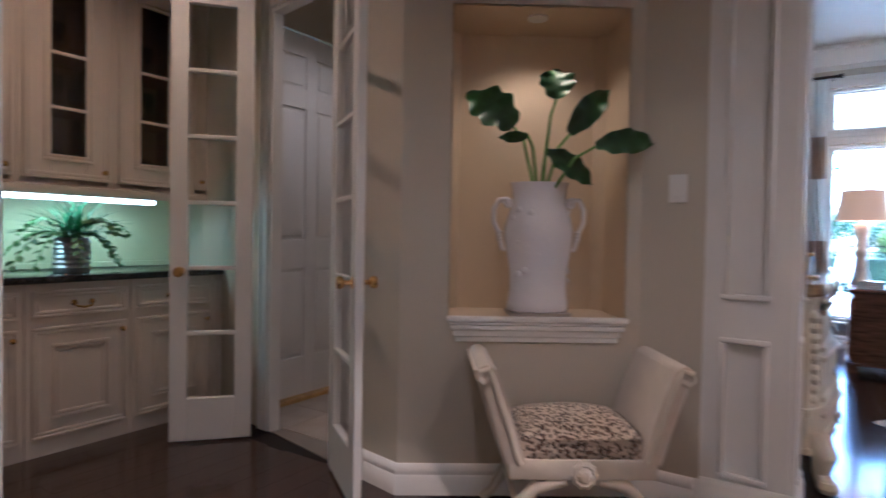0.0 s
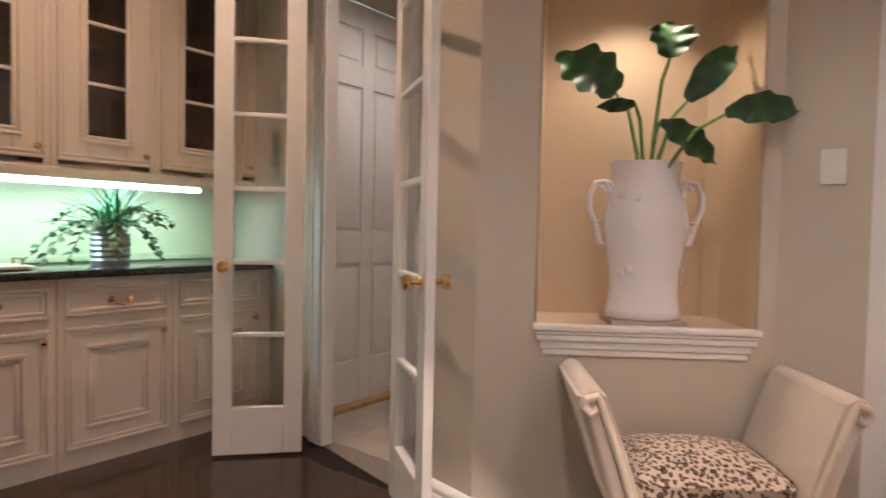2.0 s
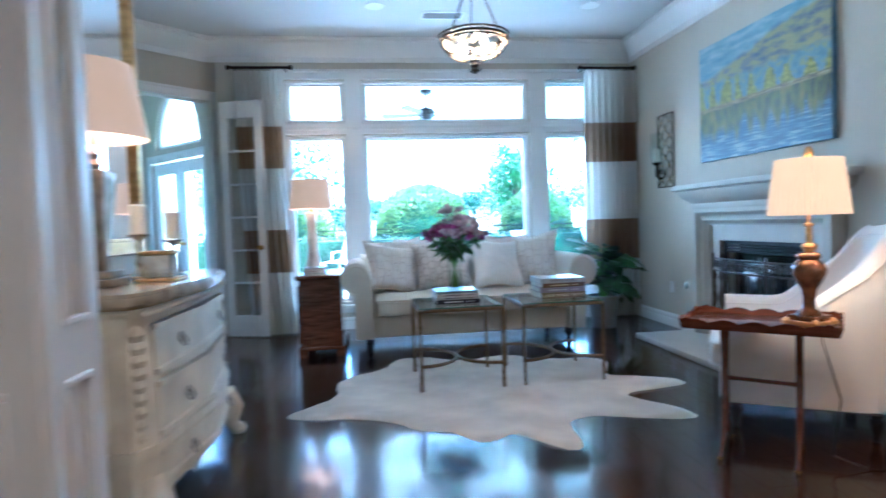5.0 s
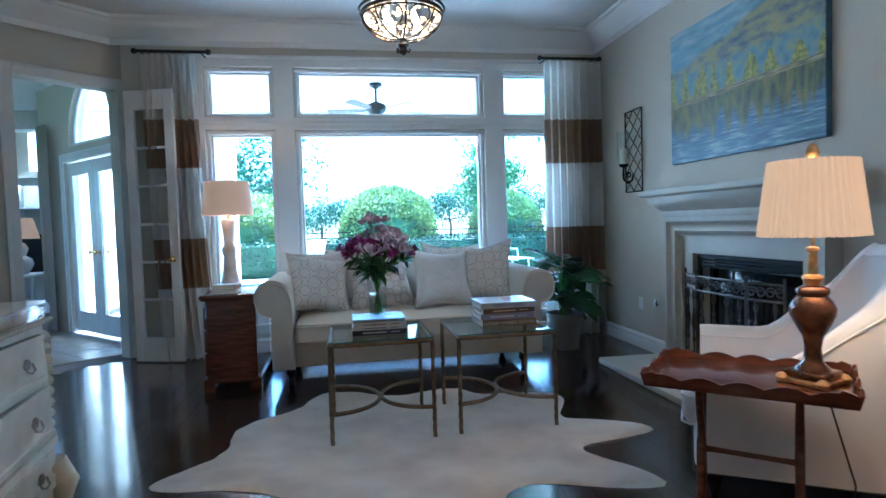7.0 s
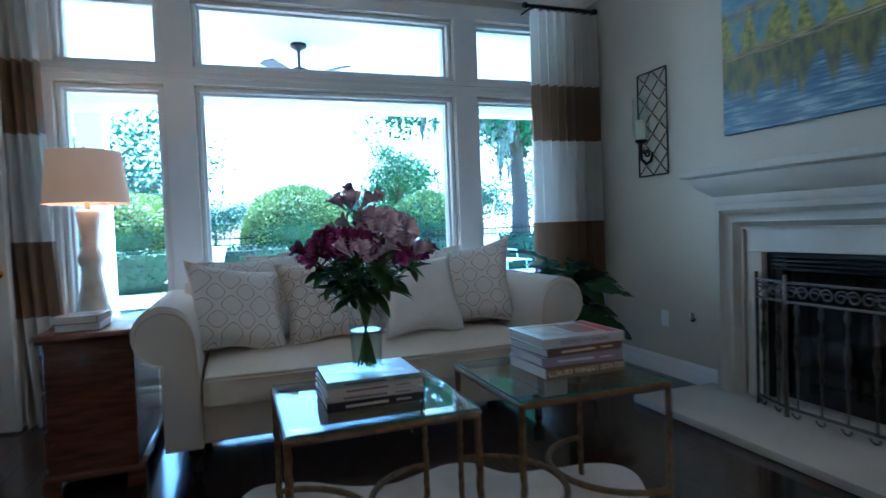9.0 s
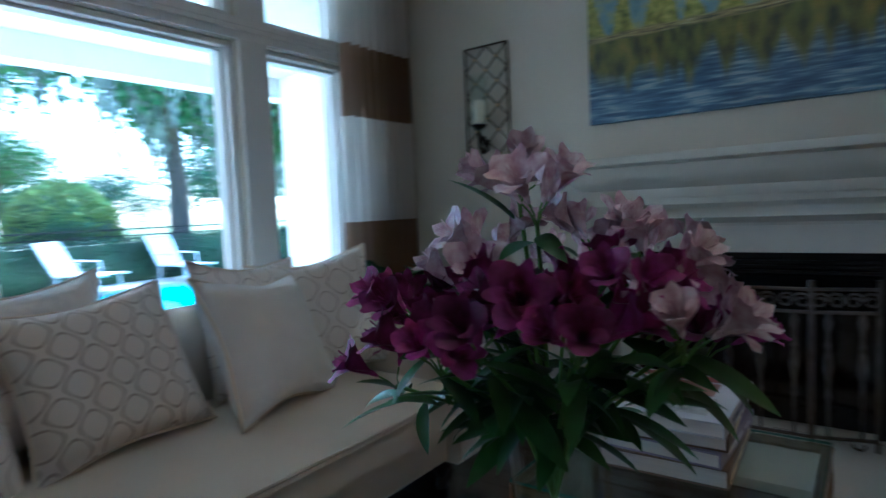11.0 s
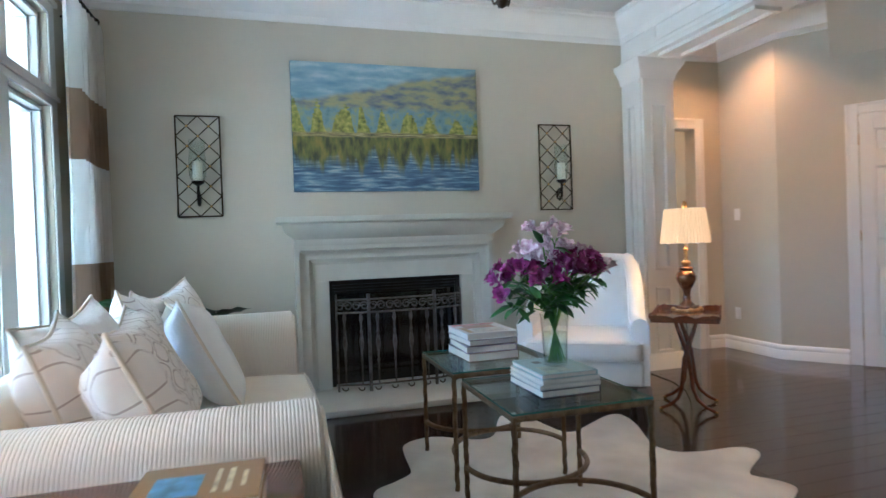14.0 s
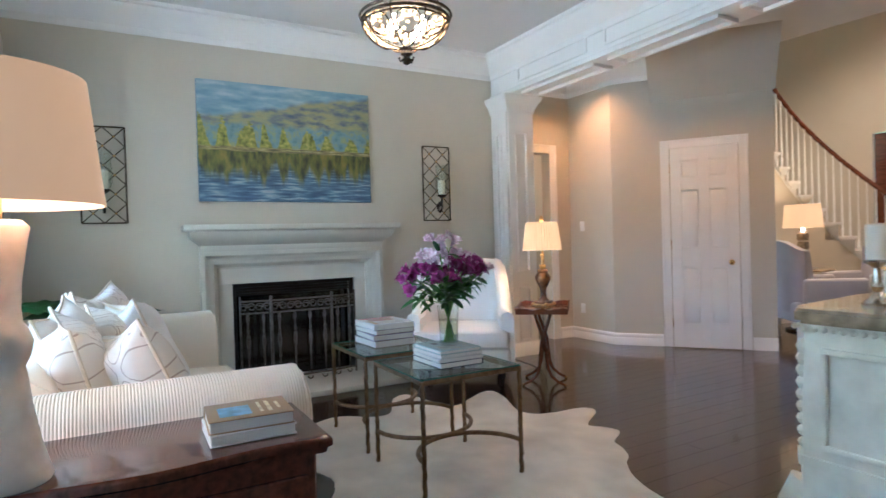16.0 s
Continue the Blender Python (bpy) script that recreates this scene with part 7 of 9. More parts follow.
# ---- niche: urn vase with leaves, plinth ----
def niche_vase():
    c = mN @ Vector(((ns0 + ns1) / 2 + 0.022, 0.115, NZ + 0.001))
    yaw = math.degrees(math.atan2(NC[1] - NL[1], NC[0] - NL[0]))
    bm = bmesh.new()
    rbox(bm, -0.13, -0.1, 0, 0.13, 0.1, 0.022, 0.003, 1)
    ob = finish("vase_plinth", bm, mat("grey_block", (0.35, 0.30, 0.26), 0.4, var=0.1))
    ob.matrix_world = Matrix.Translation(c) @ pose(0, 0, 0, 0, 0, yaw)
    tagged(ob, "thin grey stone block under a white vase", "plinth")
    m = Matrix.Translation(c + Vector((0, 0, 0.022))) @ pose(0, 0, 0, 0, 0, yaw)
    m = m @ Matrix.Scale(1.08, 4)
    t = thing("urn_vase", m, "tall white glazed ceramic urn with scrolled handles", "vase")
    bm = bmesh.new()
    wob = lambda a, z: 1 + 0.035 * math.cos(4 * a) * (0.6 + 0.4 * math.sin(z * 9)) + 0.01 * math.sin(7 * a + z * 11)
    lathe(bm, [(0.118, 0.0), (0.124, 0.004), (0.122, 0.03), (0.112, 0.09), (0.113, 0.15), (0.124, 0.22), (0.134, 0.29), (0.136, 0.33), (0.126, 0.38), (0.112, 0.42), (0.106, 0.46), (0.111, 0.50), (0.119, 0.52), (0.113, 0.521), (0.100, 0.48), (0.1, 0.40), (0.001, 0.38)], 40, None, (1, 0.62), wob)
    part("body", bm, M_PORC, t, smooth=60)
    for q in range(26):
        bm = bmesh.new()
        rr = random.Random(q)
        a, z = rr.uniform(math.pi, 2 * math.pi), rr.uniform(0.12, 0.42)
        lathe(bm, [(0.001, -0.004), (0.014, -0.002), (0.012, 0.003), (0.001, 0.006)], 8, Matrix.Translation((0.123 * math.cos(a), 0.076 * math.sin(a), z)) @ Vector((math.cos(a), 1.6 * math.sin(a), 0)).to_track_quat("Z", "Y").to_matrix().to_4x4())
        part("relief", bm, M_PORC, t, "raised foliate relief")
    for s in (-1, 1):
        bm = bmesh.new()
        tube(bm, [(s * 0.118, 0, 0.42), (s * 0.135, 0, 0.455), (s * 0.165, 0, 0.45), (s * 0.185, 0, 0.41), (s * 0.185, 0, 0.36), (s * 0.165, 0, 0.32), (s * 0.158, 0, 0.29), (s * 0.148, 0, 0.25), (s * 0.135, 0, 0.245)], [0.008, 0.01, 0.011, 0.011, 0.011, 0.01, 0.011, 0.01, 0.008], 10)
        scr = pose(s * 0.128, 0, 0.435, 0, 0, 90)
        scroll(bm, (0, 0), 0.022, 1.2, 0, scr, 0.007)
        for z in (0.32, 0.305, 0.29):
            lathe(bm, [(0.006, -0.006), (0.015, 0), (0.006, 0.006)], 10, pose(s * 0.158, 0, z))
        part("handle", bm, M_PORC, t, "scrolled white handle")
    b = thing("leaf_arrangement", m @ pose(0, 0, 0.38), "large dark green leaves on long stems in an urn", "plant")
    mk = [leaf_mesh(0.20, 0.135, 0.35, 0.35, 30, 0.012, 3), leaf_mesh(0.20, 0.078, 0.25, 0.4, 30, 0.011, 3), leaf_mesh(0.13, 0.13, 0.45, 0.7, 24, 0.014, 3)]
    for (x, y, z), k, ang, sc in (((-0.115, -0.03, 0.36), 0, 138, 1.25), ((-0.06, -0.06, 0.32), 1, 185, 0.6), ((0.055, -0.03, 0.475), 2, 92, 1.1), ((0.105, -0.06, 0.33), 1, 52, 1.35), ((0.175, -0.18, 0.265), 1, 10, 1.3), ((0.0, -0.12, 0.25), 1, -28, 1.2)):
        bm = bmesh.new()
        tube(bm, [(x * 0.15, 0.0, 0.0), (x * 0.3, y * 0.3, z * 0.45), (x * 0.62, y * 0.7, z * 0.85), (x, y, z)], [0.008, 0.007, 0.006, 0.005], 7)
        part("stem", bm, M_STEM, b)
        place(mk[k], M_LEAF, b, Matrix.Translation((x, y, z)) @ pose(0, 0, 0, 72 + 9 * (k + len(mk)) % 30, -ang, 0) @ Matrix.Scale(sc, 4))


niche_vase()
cN = mN @ Vector(((ns0 + ns1) / 2, 0.12, 2.03))
lamp("niche_spot", "SPOT", tuple(cN), NICHE_W, (1.0, 0.62, 0.3), 0.06, (0, 0, 0), 130)
bm = bmesh.new()
lathe(bm, [(0.03, 0.0), (0.045, 0.0), (0.045, 0.012), (0.03, 0.012)], 24, Matrix.Translation(cN + Vector((0, 0, 0.014))))
tagged(finish("niche_downlight", bm, M_TRIM), "small recessed downlight in the niche ceiling", "downlight")


# ---- scroll-arm bench ----
def bench(m):
    t = thing("bench", m, "cream velvet scroll-arm bench with a leopard seat", "bench")
    w, d = 0.255, 0.18
    for s in (-1, 1):
        prof = []
        for i in range(15):
            u = i / 14
            x = w + 0.012 + 0.10 * max(0, (u - 0.25)) ** 1.5 * 1.1 - 0.05 * (1 - u) ** 3
            prof.append((s * x, 0.30 + 0.33 * u))
        bm = bmesh.new()
        rows = []
        for y in (-d - 0.02, -d, d, d + 0.02):
            e = 0.75 if abs(y) > d else 1.0
            ring = [(x, z) for x, z in prof]
            back = [(x + s * 0.085 * e, z - 0.006) for x, z in prof][::-1]
            rows.append([bm.verts.new((x, y, z)) for x, z in ring + back])
        for a, b in zip(rows, rows[1:]):
            for k in range(len(a)):
                bm.faces.new((a[k], a[(k + 1) % len(a)], b[(k + 1) % len(a)], b[k]))
        bm.faces.new(rows[0]), bm.faces.new(rows[-1])
        tx, tz = prof[-1]
        lathe(bm, [(0.001, -d - 0.022), (0.036, -d - 0.02), (0.04, -d), (0.04, d), (0.036, d + 0.02), (0.001, d + 0.022)], 20, pose(tx + s * 0.036, 0, tz - 0.022, 90, 0, 0))
        arm = part("arm", bm, M_VELVET, t, smooth=50)
        for y in (-d - 0.024, d + 0.024):
            bm = bmesh.new()
            tube(bm, [(x + s * 0.027, y, z) for x, z in prof] + [(tx + s * 0.06, y, tz - 0.01), (tx + s * 0.066, y, tz - 0.03), (tx + s * 0.045, y, tz - 0.048), (tx + s * 0.026, y, tz - 0.035)], 0.012, 8)
            part("front_scroll", bm, M_CARVED, arm, "carved cream painted scroll edge")
    bm = bmesh.new()
    rbox(bm, -w - 0.03, -d - 0.02, 0.24, w + 0.03, d + 0.02, 0.315, 0.012, 2)
    part("seat_rail", bm, M_CARVED, t, "cream painted seat rail")
    bm = bmesh.new()
    b2 = bmesh.new()
    box(b2, -w + 0.02, -d - 0.01, 0.30, w - 0.02, d, 0.40)
    bmesh.ops.subdivide_edges(b2, edges=b2.edges[:], cuts=7, use_grid_fill=True)
    for v in b2.verts:
        if v.co.z > 0.35:
            v.co.z += 0.05 * (1 - (v.co.x / w) ** 2) * (1 - (v.co.y / d) ** 2)
    bmesh.ops.bevel(b2, geom=[e for e in b2.edges if e.calc_face_angle(0) > 1], offset=0.035, segments=3, profile=0.5, affect="EDGES")
    merge(bm, b2)
    part("seat_cushion", bm, M_LEOPARD, t, "leopard print seat cushion", smooth=70)
    bm = bmesh.new()
    lathe(bm, [(0.05, 0), (0.048, 0.008), (0.036, 0.014), (0.03, 0.008), (0.018, 0.02), (0.001, 0.022)], 20, pose(0, -d - 0.02, 0.262, 90, 0, 0), wob=lambda a, z: 1 + 0.06 * math.cos(10 * a))
    part("rosette", bm, M_CARVED, t, "carved rosette")
    for s in (-1, 1):
        for y in (-d + 0.01, d - 0.01):
            bm = bmesh.new()
            tube(bm, [(s * 0.06, y, 0.235), (s * 0.17, y, 0.21), (s * 0.245, y, 0.14), (s * 0.30, y, 0.05), (s * 0.345, y, 0.016)], [0.022, 0.026, 0.024, 0.02, 0.02], 10)
            part("leg", bm, M_CARVED, t, "curved cream painted leg")
        bm = bmesh.new()
        tube(bm, [(s * 0.245, -d, 0.14), (s * 0.245, d, 0.14)], 0.012, 8)
        part("stretcher", bm, M_CARVED, t)


M_CARVED = mat("cream_carved_paint", (0.62, 0.56, 0.46), 0.45, var=0.08, scale=10, bump=0.1, bscale=60)
bc = mN @ Vector(((ns0 + ns1) / 2 + 0.095, -0.235, 0))
bench(pose(bc.x, bc.y, 0, 0, 0, 35.2) @ Matrix.Diagonal((0.93, 1, 1, 1)))


# ---- pantry cabinets ----
def pull(bm, m):
    for s in (-1, 1):
        lathe(bm, [(0.013, 0), (0.015, 0.004), (0.008, 0.01), (0.009, 0.02), (0.001, 0.024)], 12, m @ pose(0, s * 0.042, 0, 0, 90, 0))
    tube(bm, [(0.016, -0.042, 0), (0.022, -0.036, -0.016), (0.024, 0, -0.024), (0.022, 0.036, -0.016), (0.016, 0.042, 0)], [0.004, 0.005, 0.0065, 0.005, 0.004], 8, m)


def knob(bm, m):
    lathe(bm, [(0.008, 0), (0.006, 0.012), (0.013, 0.018), (0.014, 0.026), (0.001, 0.032)], 14, m @ pose(0, 0, 0, 0, 90, 0))


def frame_front(bm, x, y0, y1, z0, z1, border, thick=0.018):
    """A stepped, raised frame on the plane x, looking along +x."""
    rbox(bm, x, y0, z0, x + thick * 0.5, y1, z1, 0.003, 1)
    for i, (ins, t0) in enumerate(((0.0, thick), (0.018, thick * 0.8))):
        q0, q1, r0, r1 = y0 + ins, y1 - ins, z0 + ins, z1 - ins
        wd = 0.016
        for a in ((q0, r0, q1, r0 + wd), (q0, r1 - wd, q1, r1), (q0, r0 + wd, q0 + wd, r1 - wd), (q1 - wd, r0 + wd, q1, r1 - wd)):
            rbox(bm, x + 0.002, a[0], a[1], x + t0 + 0.001 * i, a[2], a[3], 0.004, 2)
    if border:
        for ins, t0 in ((border, 0.022), (border + 0.02, 0.015)):
            q0, q1, r0, r1 = y0 + ins, y1 - ins, z0 + ins, z1 - ins
            for a in ((q0, r0, q1, r0 + 0.018), (q0, r1 - 0.018, q1, r1), (q0, r0 + 0.018, q0 + 0.018, r1 - 0.018), (q1 - 0.018, r0 + 0.018, q1, r1 - 0.018)):
                rbox(bm, x + 0.002, a[0], a[1], x + t0, a[2], a[3], 0.005, 2)


for i in range(5):
    ya, yb = -5.715 - 0.497 * (i - 1), -5.715 - 0.497 * (i - 1) + 0.497
    t = thing("base_cabinet", pose(-6.92, (ya + yb) / 2, 0), "cream painted base cabinet with a drawer and a raised-panel door", "cabinet", "pantry base cabinets")
    hw_ = 0.2465
    bm = bmesh.new()
    box(bm, -0.55, -hw_, 0.0, 0.0, hw_, 0.83)
    part("body", bm, M_CAB, t)
    bm = bmesh.new()
    frame_front(bm, 0.0, -0.22, 0.22, 0.665, 0.795, 0)
    d = part("drawer", bm, M_CAB, t)
    bm = bmesh.new()
    pull(bm, pose(0.018, 0, 0.73))
    part("pull", bm, M_BRASS, d, "brass bail pull")
    bm = bmesh.new()
    frame_front(bm, 0.0, -0.22, 0.22, 0.085, 0.62, 0.085)
    d = part("door", bm, M_CAB, t)
    bm = bmesh.new()
    knob(bm, pose(0.018, 0.19 if i else -0.19, 0.575))
    part("knob", bm, M_BRASS, d, "brass knob")
    # upper cabinet
    hw_ = 0.2305
    u = thing("wall_cabinet", pose(-7.14, (ya + yb) / 2 + 0.033 * (i - 1), 1.30), "cream painted wall cabinet with a glazed door and glasses inside", "cabinet", "pantry wall cabinets")
    bm = bmesh.new()
    for q in ((-0.34, -hw_, 0.0, -0.0, -hw_ + 0.03, 1.25), (-0.34, hw_ - 0.03, 0.0, 0.0, hw_, 1.25), (-0.34, -hw_ + 0.03, 0.0, 0.0, hw_ - 0.03, 0.03), (-0.34, -hw_ + 0.03, 1.2, 0.0, hw_ - 0.03, 1.25), (-0.34, -hw_ + 0.03, 0.03, -0.32, hw_ - 0.03, 1.2)):
        box(bm, *q)
    part("body", bm, M_CAB, u)
    for z in (0.42, 0.70):
        bm = bmesh.new()
        box(bm, -0.315, -hw_ + 0.032, z, -0.05, hw_ - 0.032, z + 0.015)
        part("shelf", bm, M_CAB, u)
    bm = bmesh.new()
    b_ = 0.125
    for q in ((-0.21, 0.05, -0.21 + b_, 1.2), (0.21 - b_, 0.05, 0.21, 1.2), (-0.21 + b_, 0.05, 0.21 - b_, 0.05 + b_), (-0.21 + b_, 1.2 - b_, 0.21 - b_, 1.2)):
        rbox(bm, 0.001, q[0], q[1], 0.012, q[2], q[3], 0.002, 1)
    for ins, t0 in ((0.0, 0.022), (0.02, 0.016), (b_ - 0.035, 0.024), (b_ - 0.014, 0.016)):
        q0, q1, r0, r1 = -0.21 + ins, 0.21 - ins, 0.05 + ins, 1.2 - ins
        for a in ((q0, r0, q1, r0 + 0.016), (q0, r1 - 0.016, q1, r1), (q0, r0 + 0.016, q0 + 0.016, r1 - 0.016), (q1 - 0.016, r0 + 0.016, q1, r1 - 0.016)):
            rbox(bm, 0.003, a[0], a[1], t0, a[2], a[3], 0.005, 2)
    for z in (0.41, 0.69):
        rbox(bm, 0.002, -0.21 + b_, z, 0.014, 0.21 - b_, z + 0.016, 0.003, 1)
    d = part("door", bm, M_CAB, u)
    bm = bmesh.new()
    box(bm, 0.004, -0.21 + b_, 0.05 + b_, 0.007, 0.21 - b_, 1.2 - b_)
    g = part("pane", bm, M_SMOKE, d, smooth=0)
    g.visible_shadow = False
    bm = bmesh.new()
    knob(bm, pose(0.018, 0.17 if i else -0.17, 0.10))
    part("knob", bm, M_BRASS, d, "brass knob")
    for k, zs in enumerate((0.03, 0.435, 0.715)):
        for y in (-0.05, 0.05):
            g = thing("goblet", pose(-7.30, (ya + yb) / 2 + y, 1.30 + zs), "stemmed wine glass on a cabinet shelf", "glass", "glasses in the wall cabinets")
            bm = bmesh.new()
            lathe(bm, [(0.001, 0), (0.03, 0.002), (0.004, 0.01), (0.004, 0.08), (0.03, 0.105), (0.034, 0.15), (0.03, 0.19), (0.0285, 0.19), (0.032, 0.15), (0.001, 0.09)], 14)
            part("bowl", bm, M_GLASS, g, smooth=60)
bm = bmesh.new()
rbox(bm, -7.475, -7.95, 0.832, -6.875, -5.17, 0.866, 0.006, 2)
tagged(finish("countertop", bm, M_GRANITE), "polished black granite countertop", "countertop")
bm = bmesh.new()
rbox(bm, -7.475, -7.95, 0.8665, -7.455, -5.17, 0.9, 0.003, 1)
tagged(finish("backsplash", bm, M_GREEN), "low pale green backsplash", "backsplash")
bm = bmesh.new()
moulding(bm, [(-7.138, -8.0), (-7.138, -5.12)], [(0, 1.27), (0.012, 1.27), (0.02, 1.29), (0.016, 1.315), (0, 1.32)], -1)
moulding(bm, [(-7.138, -8.0), (-7.138, -5.12)], [(0, 2.5), (0.02, 2.5), (0.05, 2.56), (0.09, 2.6), (0.1, 2.64), (0, 2.64)], -1)
structure("trim_cabinet", bm, M_CAB, "cream light rail and cornice of the wall cabinets", "trim")
t = thing("under_cabinet_light", pose(-7.19, -5.98, 1.255), "lit fluorescent tube light under the wall cabinets", "light")
bm = bmesh.new()
rbox(bm, -0.04, -0.55, 0.012, 0.03, 0.55, 0.04, 0.004, 1)
part("housing", bm, M_TRIM, t)
bm = bmesh.new()
rbox(bm, -0.03, -0.54, -0.012, 0.034, 0.54, 0.0115, 0.01, 2)
part("diffuser", bm, M_TUBE, t, "glowing white diffuser")
lamp("under_cabinet_glow", "AREA", (-7.2, -5.98, 1.235), TUBE_W, (0.82, 1.0, 0.62), (0.06, 1.05))

# things on the counter
CZ = 0.867
t = thing("fern_plant", pose(-7.12, -5.92, CZ) @ Matrix.Scale(1.45, 4), "grassy fern in a ribbed silver pot", "plant")
bm = bmesh.new()
lathe(bm, [(0.055, 0.0)] + [(0.057 + 0.004 * (i % 2), 0.008 + 0.009 * i) for i in range(13)] + [(0.05, 0.125), (0.001, 0.12)], 24)
part("pot", bm, mat("ribbed_silver", (0.55, 0.55, 0.56), 0.3, metal=0.8, var=0.2, scale=30), t, "ribbed silver pot")
rnd = random.Random(5)
gm = [leaf_mesh(0.20, 0.006, 0.5, 0.3, 7), leaf_mesh(0.16, 0.007, 0.2, 0.3, 7)]
M_GRASS = mat("grass_blade", (0.07, 0.20, 0.08), 0.5, var=0.3, scale=20, rand=0.25)
for i in range(110):
    place(gm[i % 2], M_GRASS, t, Matrix.Translation((rnd.uniform(-0.03, 0.03), rnd.uniform(-0.03, 0.03), 0.11)) @ pose(0, 0, 0, rnd.uniform(-20, 20), -rnd.uniform(25, 88), rnd.uniform(0, 360)), "blade")
fm = leaf_mesh(0.03, 0.022, 0.3, 0.2, 4)
M_FERN = mat("fern_leaf", (0.13, 0.22, 0.06), 0.5, var=0.35, scale=20, rand=0.3)
for i in range(11):
    a, L = radians(rnd.uniform(0, 360)), rnd.uniform(0.14, 0.24)
    if i < 6:
        a = radians((90 if i % 2 else -90) + rnd.uniform(-35, 35))
    pts = [Vector((math.cos(a) * L * u, math.sin(a) * L * u, 0.12 + 0.22 * u - 0.26 * u * u - (0.05 * u if i % 3 else -0.06 * u))) for u in (0, 0.25, 0.5, 0.75, 1)]
    bm = bmesh.new()
    tube(bm, pts, 0.002, 5)
    part("frond", bm, M_STEM, t)
    for k in range(14):
        u = 0.25 + 0.75 * k / 13
        j = min(3, int(u * 4))
        p = pts[j].lerp(pts[j + 1], u * 4 - j)
        place(fm, M_FERN, t, Matrix.Translation(p) @ pose(0, 0, 0, rnd.uniform(-30, 30), rnd.uniform(-10, 30), math.degrees(a) + (60 if k % 2 else -60)), "leaflet")
t = thing("serving_tray", pose(-7.1, -6.50, CZ), "cream rectangular serving tray with brass handles", "tray")
bm = bmesh.new()
rbox(bm, -0.13, -0.23, 0.004, 0.13, 0.23, 0.018, 0.004, 2)
part("tray_base", bm, M_CARVED, t)
for s in (-1, 1):
    bm = bmesh.new()
    tube(bm, [(-0.06, s * 0.2, 0.018), (-0.06, s * 0.2, 0.045), (0.06, s * 0.2, 0.045), (0.06, s * 0.2, 0.018)], 0.005, 8)
    part("handle", bm, M_BRASS, t, "brass bar handle")
for x, y in ((-7.1, -6.44), (-7.06, -6.535)):
    g = thing("wine_goblet", pose(x, y, CZ + 0.019), "gold-rimmed clear wine goblet on a tray", "glass", "goblets on the tray")
    bm = bmesh.new()
    lathe(bm, [(0.001, 0), (0.034, 0.002), (0.005, 0.012), (0.004, 0.10), (0.02, 0.115), (0.038, 0.15), (0.043, 0.19), (0.044, 0.225), (0.0425, 0.225), (0.0415, 0.19), (0.036, 0.152), (0.001, 0.12)], 20)
    part("bowl", bm, M_GLASS, g, smooth=60)
    bm = bmesh.new()
    tube(bm, [(0.0433 * math.cos(radians(15 * i)), 0.0433 * math.sin(radians(15 * i)), 0.225) for i in range(24)], 0.0012, 5, closed=True)
    part("rim", bm, M_BRASS, g, "gold rim")

# recessed downlights, some of them added as fill, and a vent in the ceilings
def downlight(x, y, z, watts, col=(1.0, 0.66, 0.40)):
    t = thing("recessed_light", pose(x, y, z), "white recessed ceiling downlight, lit, some added unseen as fill light", "downlight", "recessed ceiling lights")
    bm = bmesh.new()
    lathe(bm, [(0.06, -0.004), (0.085, -0.006), (0.088, -0.001), (0.06, -0.001)], 24)
    part("trim_ring", bm, M_TRIM, t)
    bm = bmesh.new()
    lathe(bm, [(0.001, -0.003), (0.058, -0.003), (0.058, -0.001), (0.001, -0.001)], 20)
    part("lens", bm, M_BULB, t)
    if watts:
        lamp("recessed_glow", "SPOT", (x, y, z - 0.012), watts, col, 0.05, (0, 0, 0), 120)


downlight(-2.9, -1.1, H, 0)
downlight(-0.9, -1.2, H, 0)
downlight(-3.2, -6.1, H, FOYER_W)
downlight(-4.3, -6.9, H, FOYER_W)
downlight(-6.2, -6.3, H, FOYER_W * 1.4, (1.0, 0.52, 0.22))
# added fill light, brightens the dark passage walls and closet door
downlight(-6.05, -4.7, 2.75, FOYER_W * 0.5)
downlight(-0.35, -5.35, H, HALL_W, (1.0, 0.38, 0.11))
downlight(-1.9, -5.7, H, HALL_W * 0.8, (1.0, 0.42, 0.14))
downlight(0.6, -5.2, H, HALL_W * 0.6, (1.0, 0.42, 0.14))
t = thing("ceiling_vent", pose(-2.25, -0.9, H), "white slatted ceiling air vent", "vent")
bm = bmesh.new()
for q in ((-0.2, -0.1, 0.2, -0.08), (-0.2, 0.08, 0.2, 0.1), (-0.2, -0.08, -0.18, 0.08), (0.18, -0.08, 0.2, 0.08)):
    box(bm, q[0], q[1], -0.01, q[2], q[3], -0.001)
part("frame", bm, M_TRIM, t)
for i in range(7):
    bm = bmesh.new()
    box(bm, -0.18, -0.075 + 0.022 * i, -0.009, 0.18, -0.063 + 0.022 * i, -0.002)
    part("slat", bm, M_POT, t)


# ---- stair hall ----
M_GREYCLOTH = mat("grey_linen", (0.36, 0.34, 0.36), 0.85, var=0.05, bump=0.1, bscale=300, sheen=0.3)
bm = bmesh.new()
box(bm, -3.6, -10.9, 5.6, 1.6, -5.8, 5.72)
structure("ceiling_stairwell", bm, M_CEIL, "high white stairwell ceiling", "ceiling", 0)
wall("wall_void_north", (1.4, -6.0), (-3.5, -7.0), H + 0.12, 5.6, -0.1, "cream upper wall over the hall")
wall("wall_void_west", (-3.5, -10.7), (-3.5, -7.0), H, 5.6, 0.1, "cream upper wall of the stairwell")
bm = bmesh.new()
rbox(bm, -1.45, -10.78, 0.01, -0.76, -10.73, 2.59, 0.005, 1)
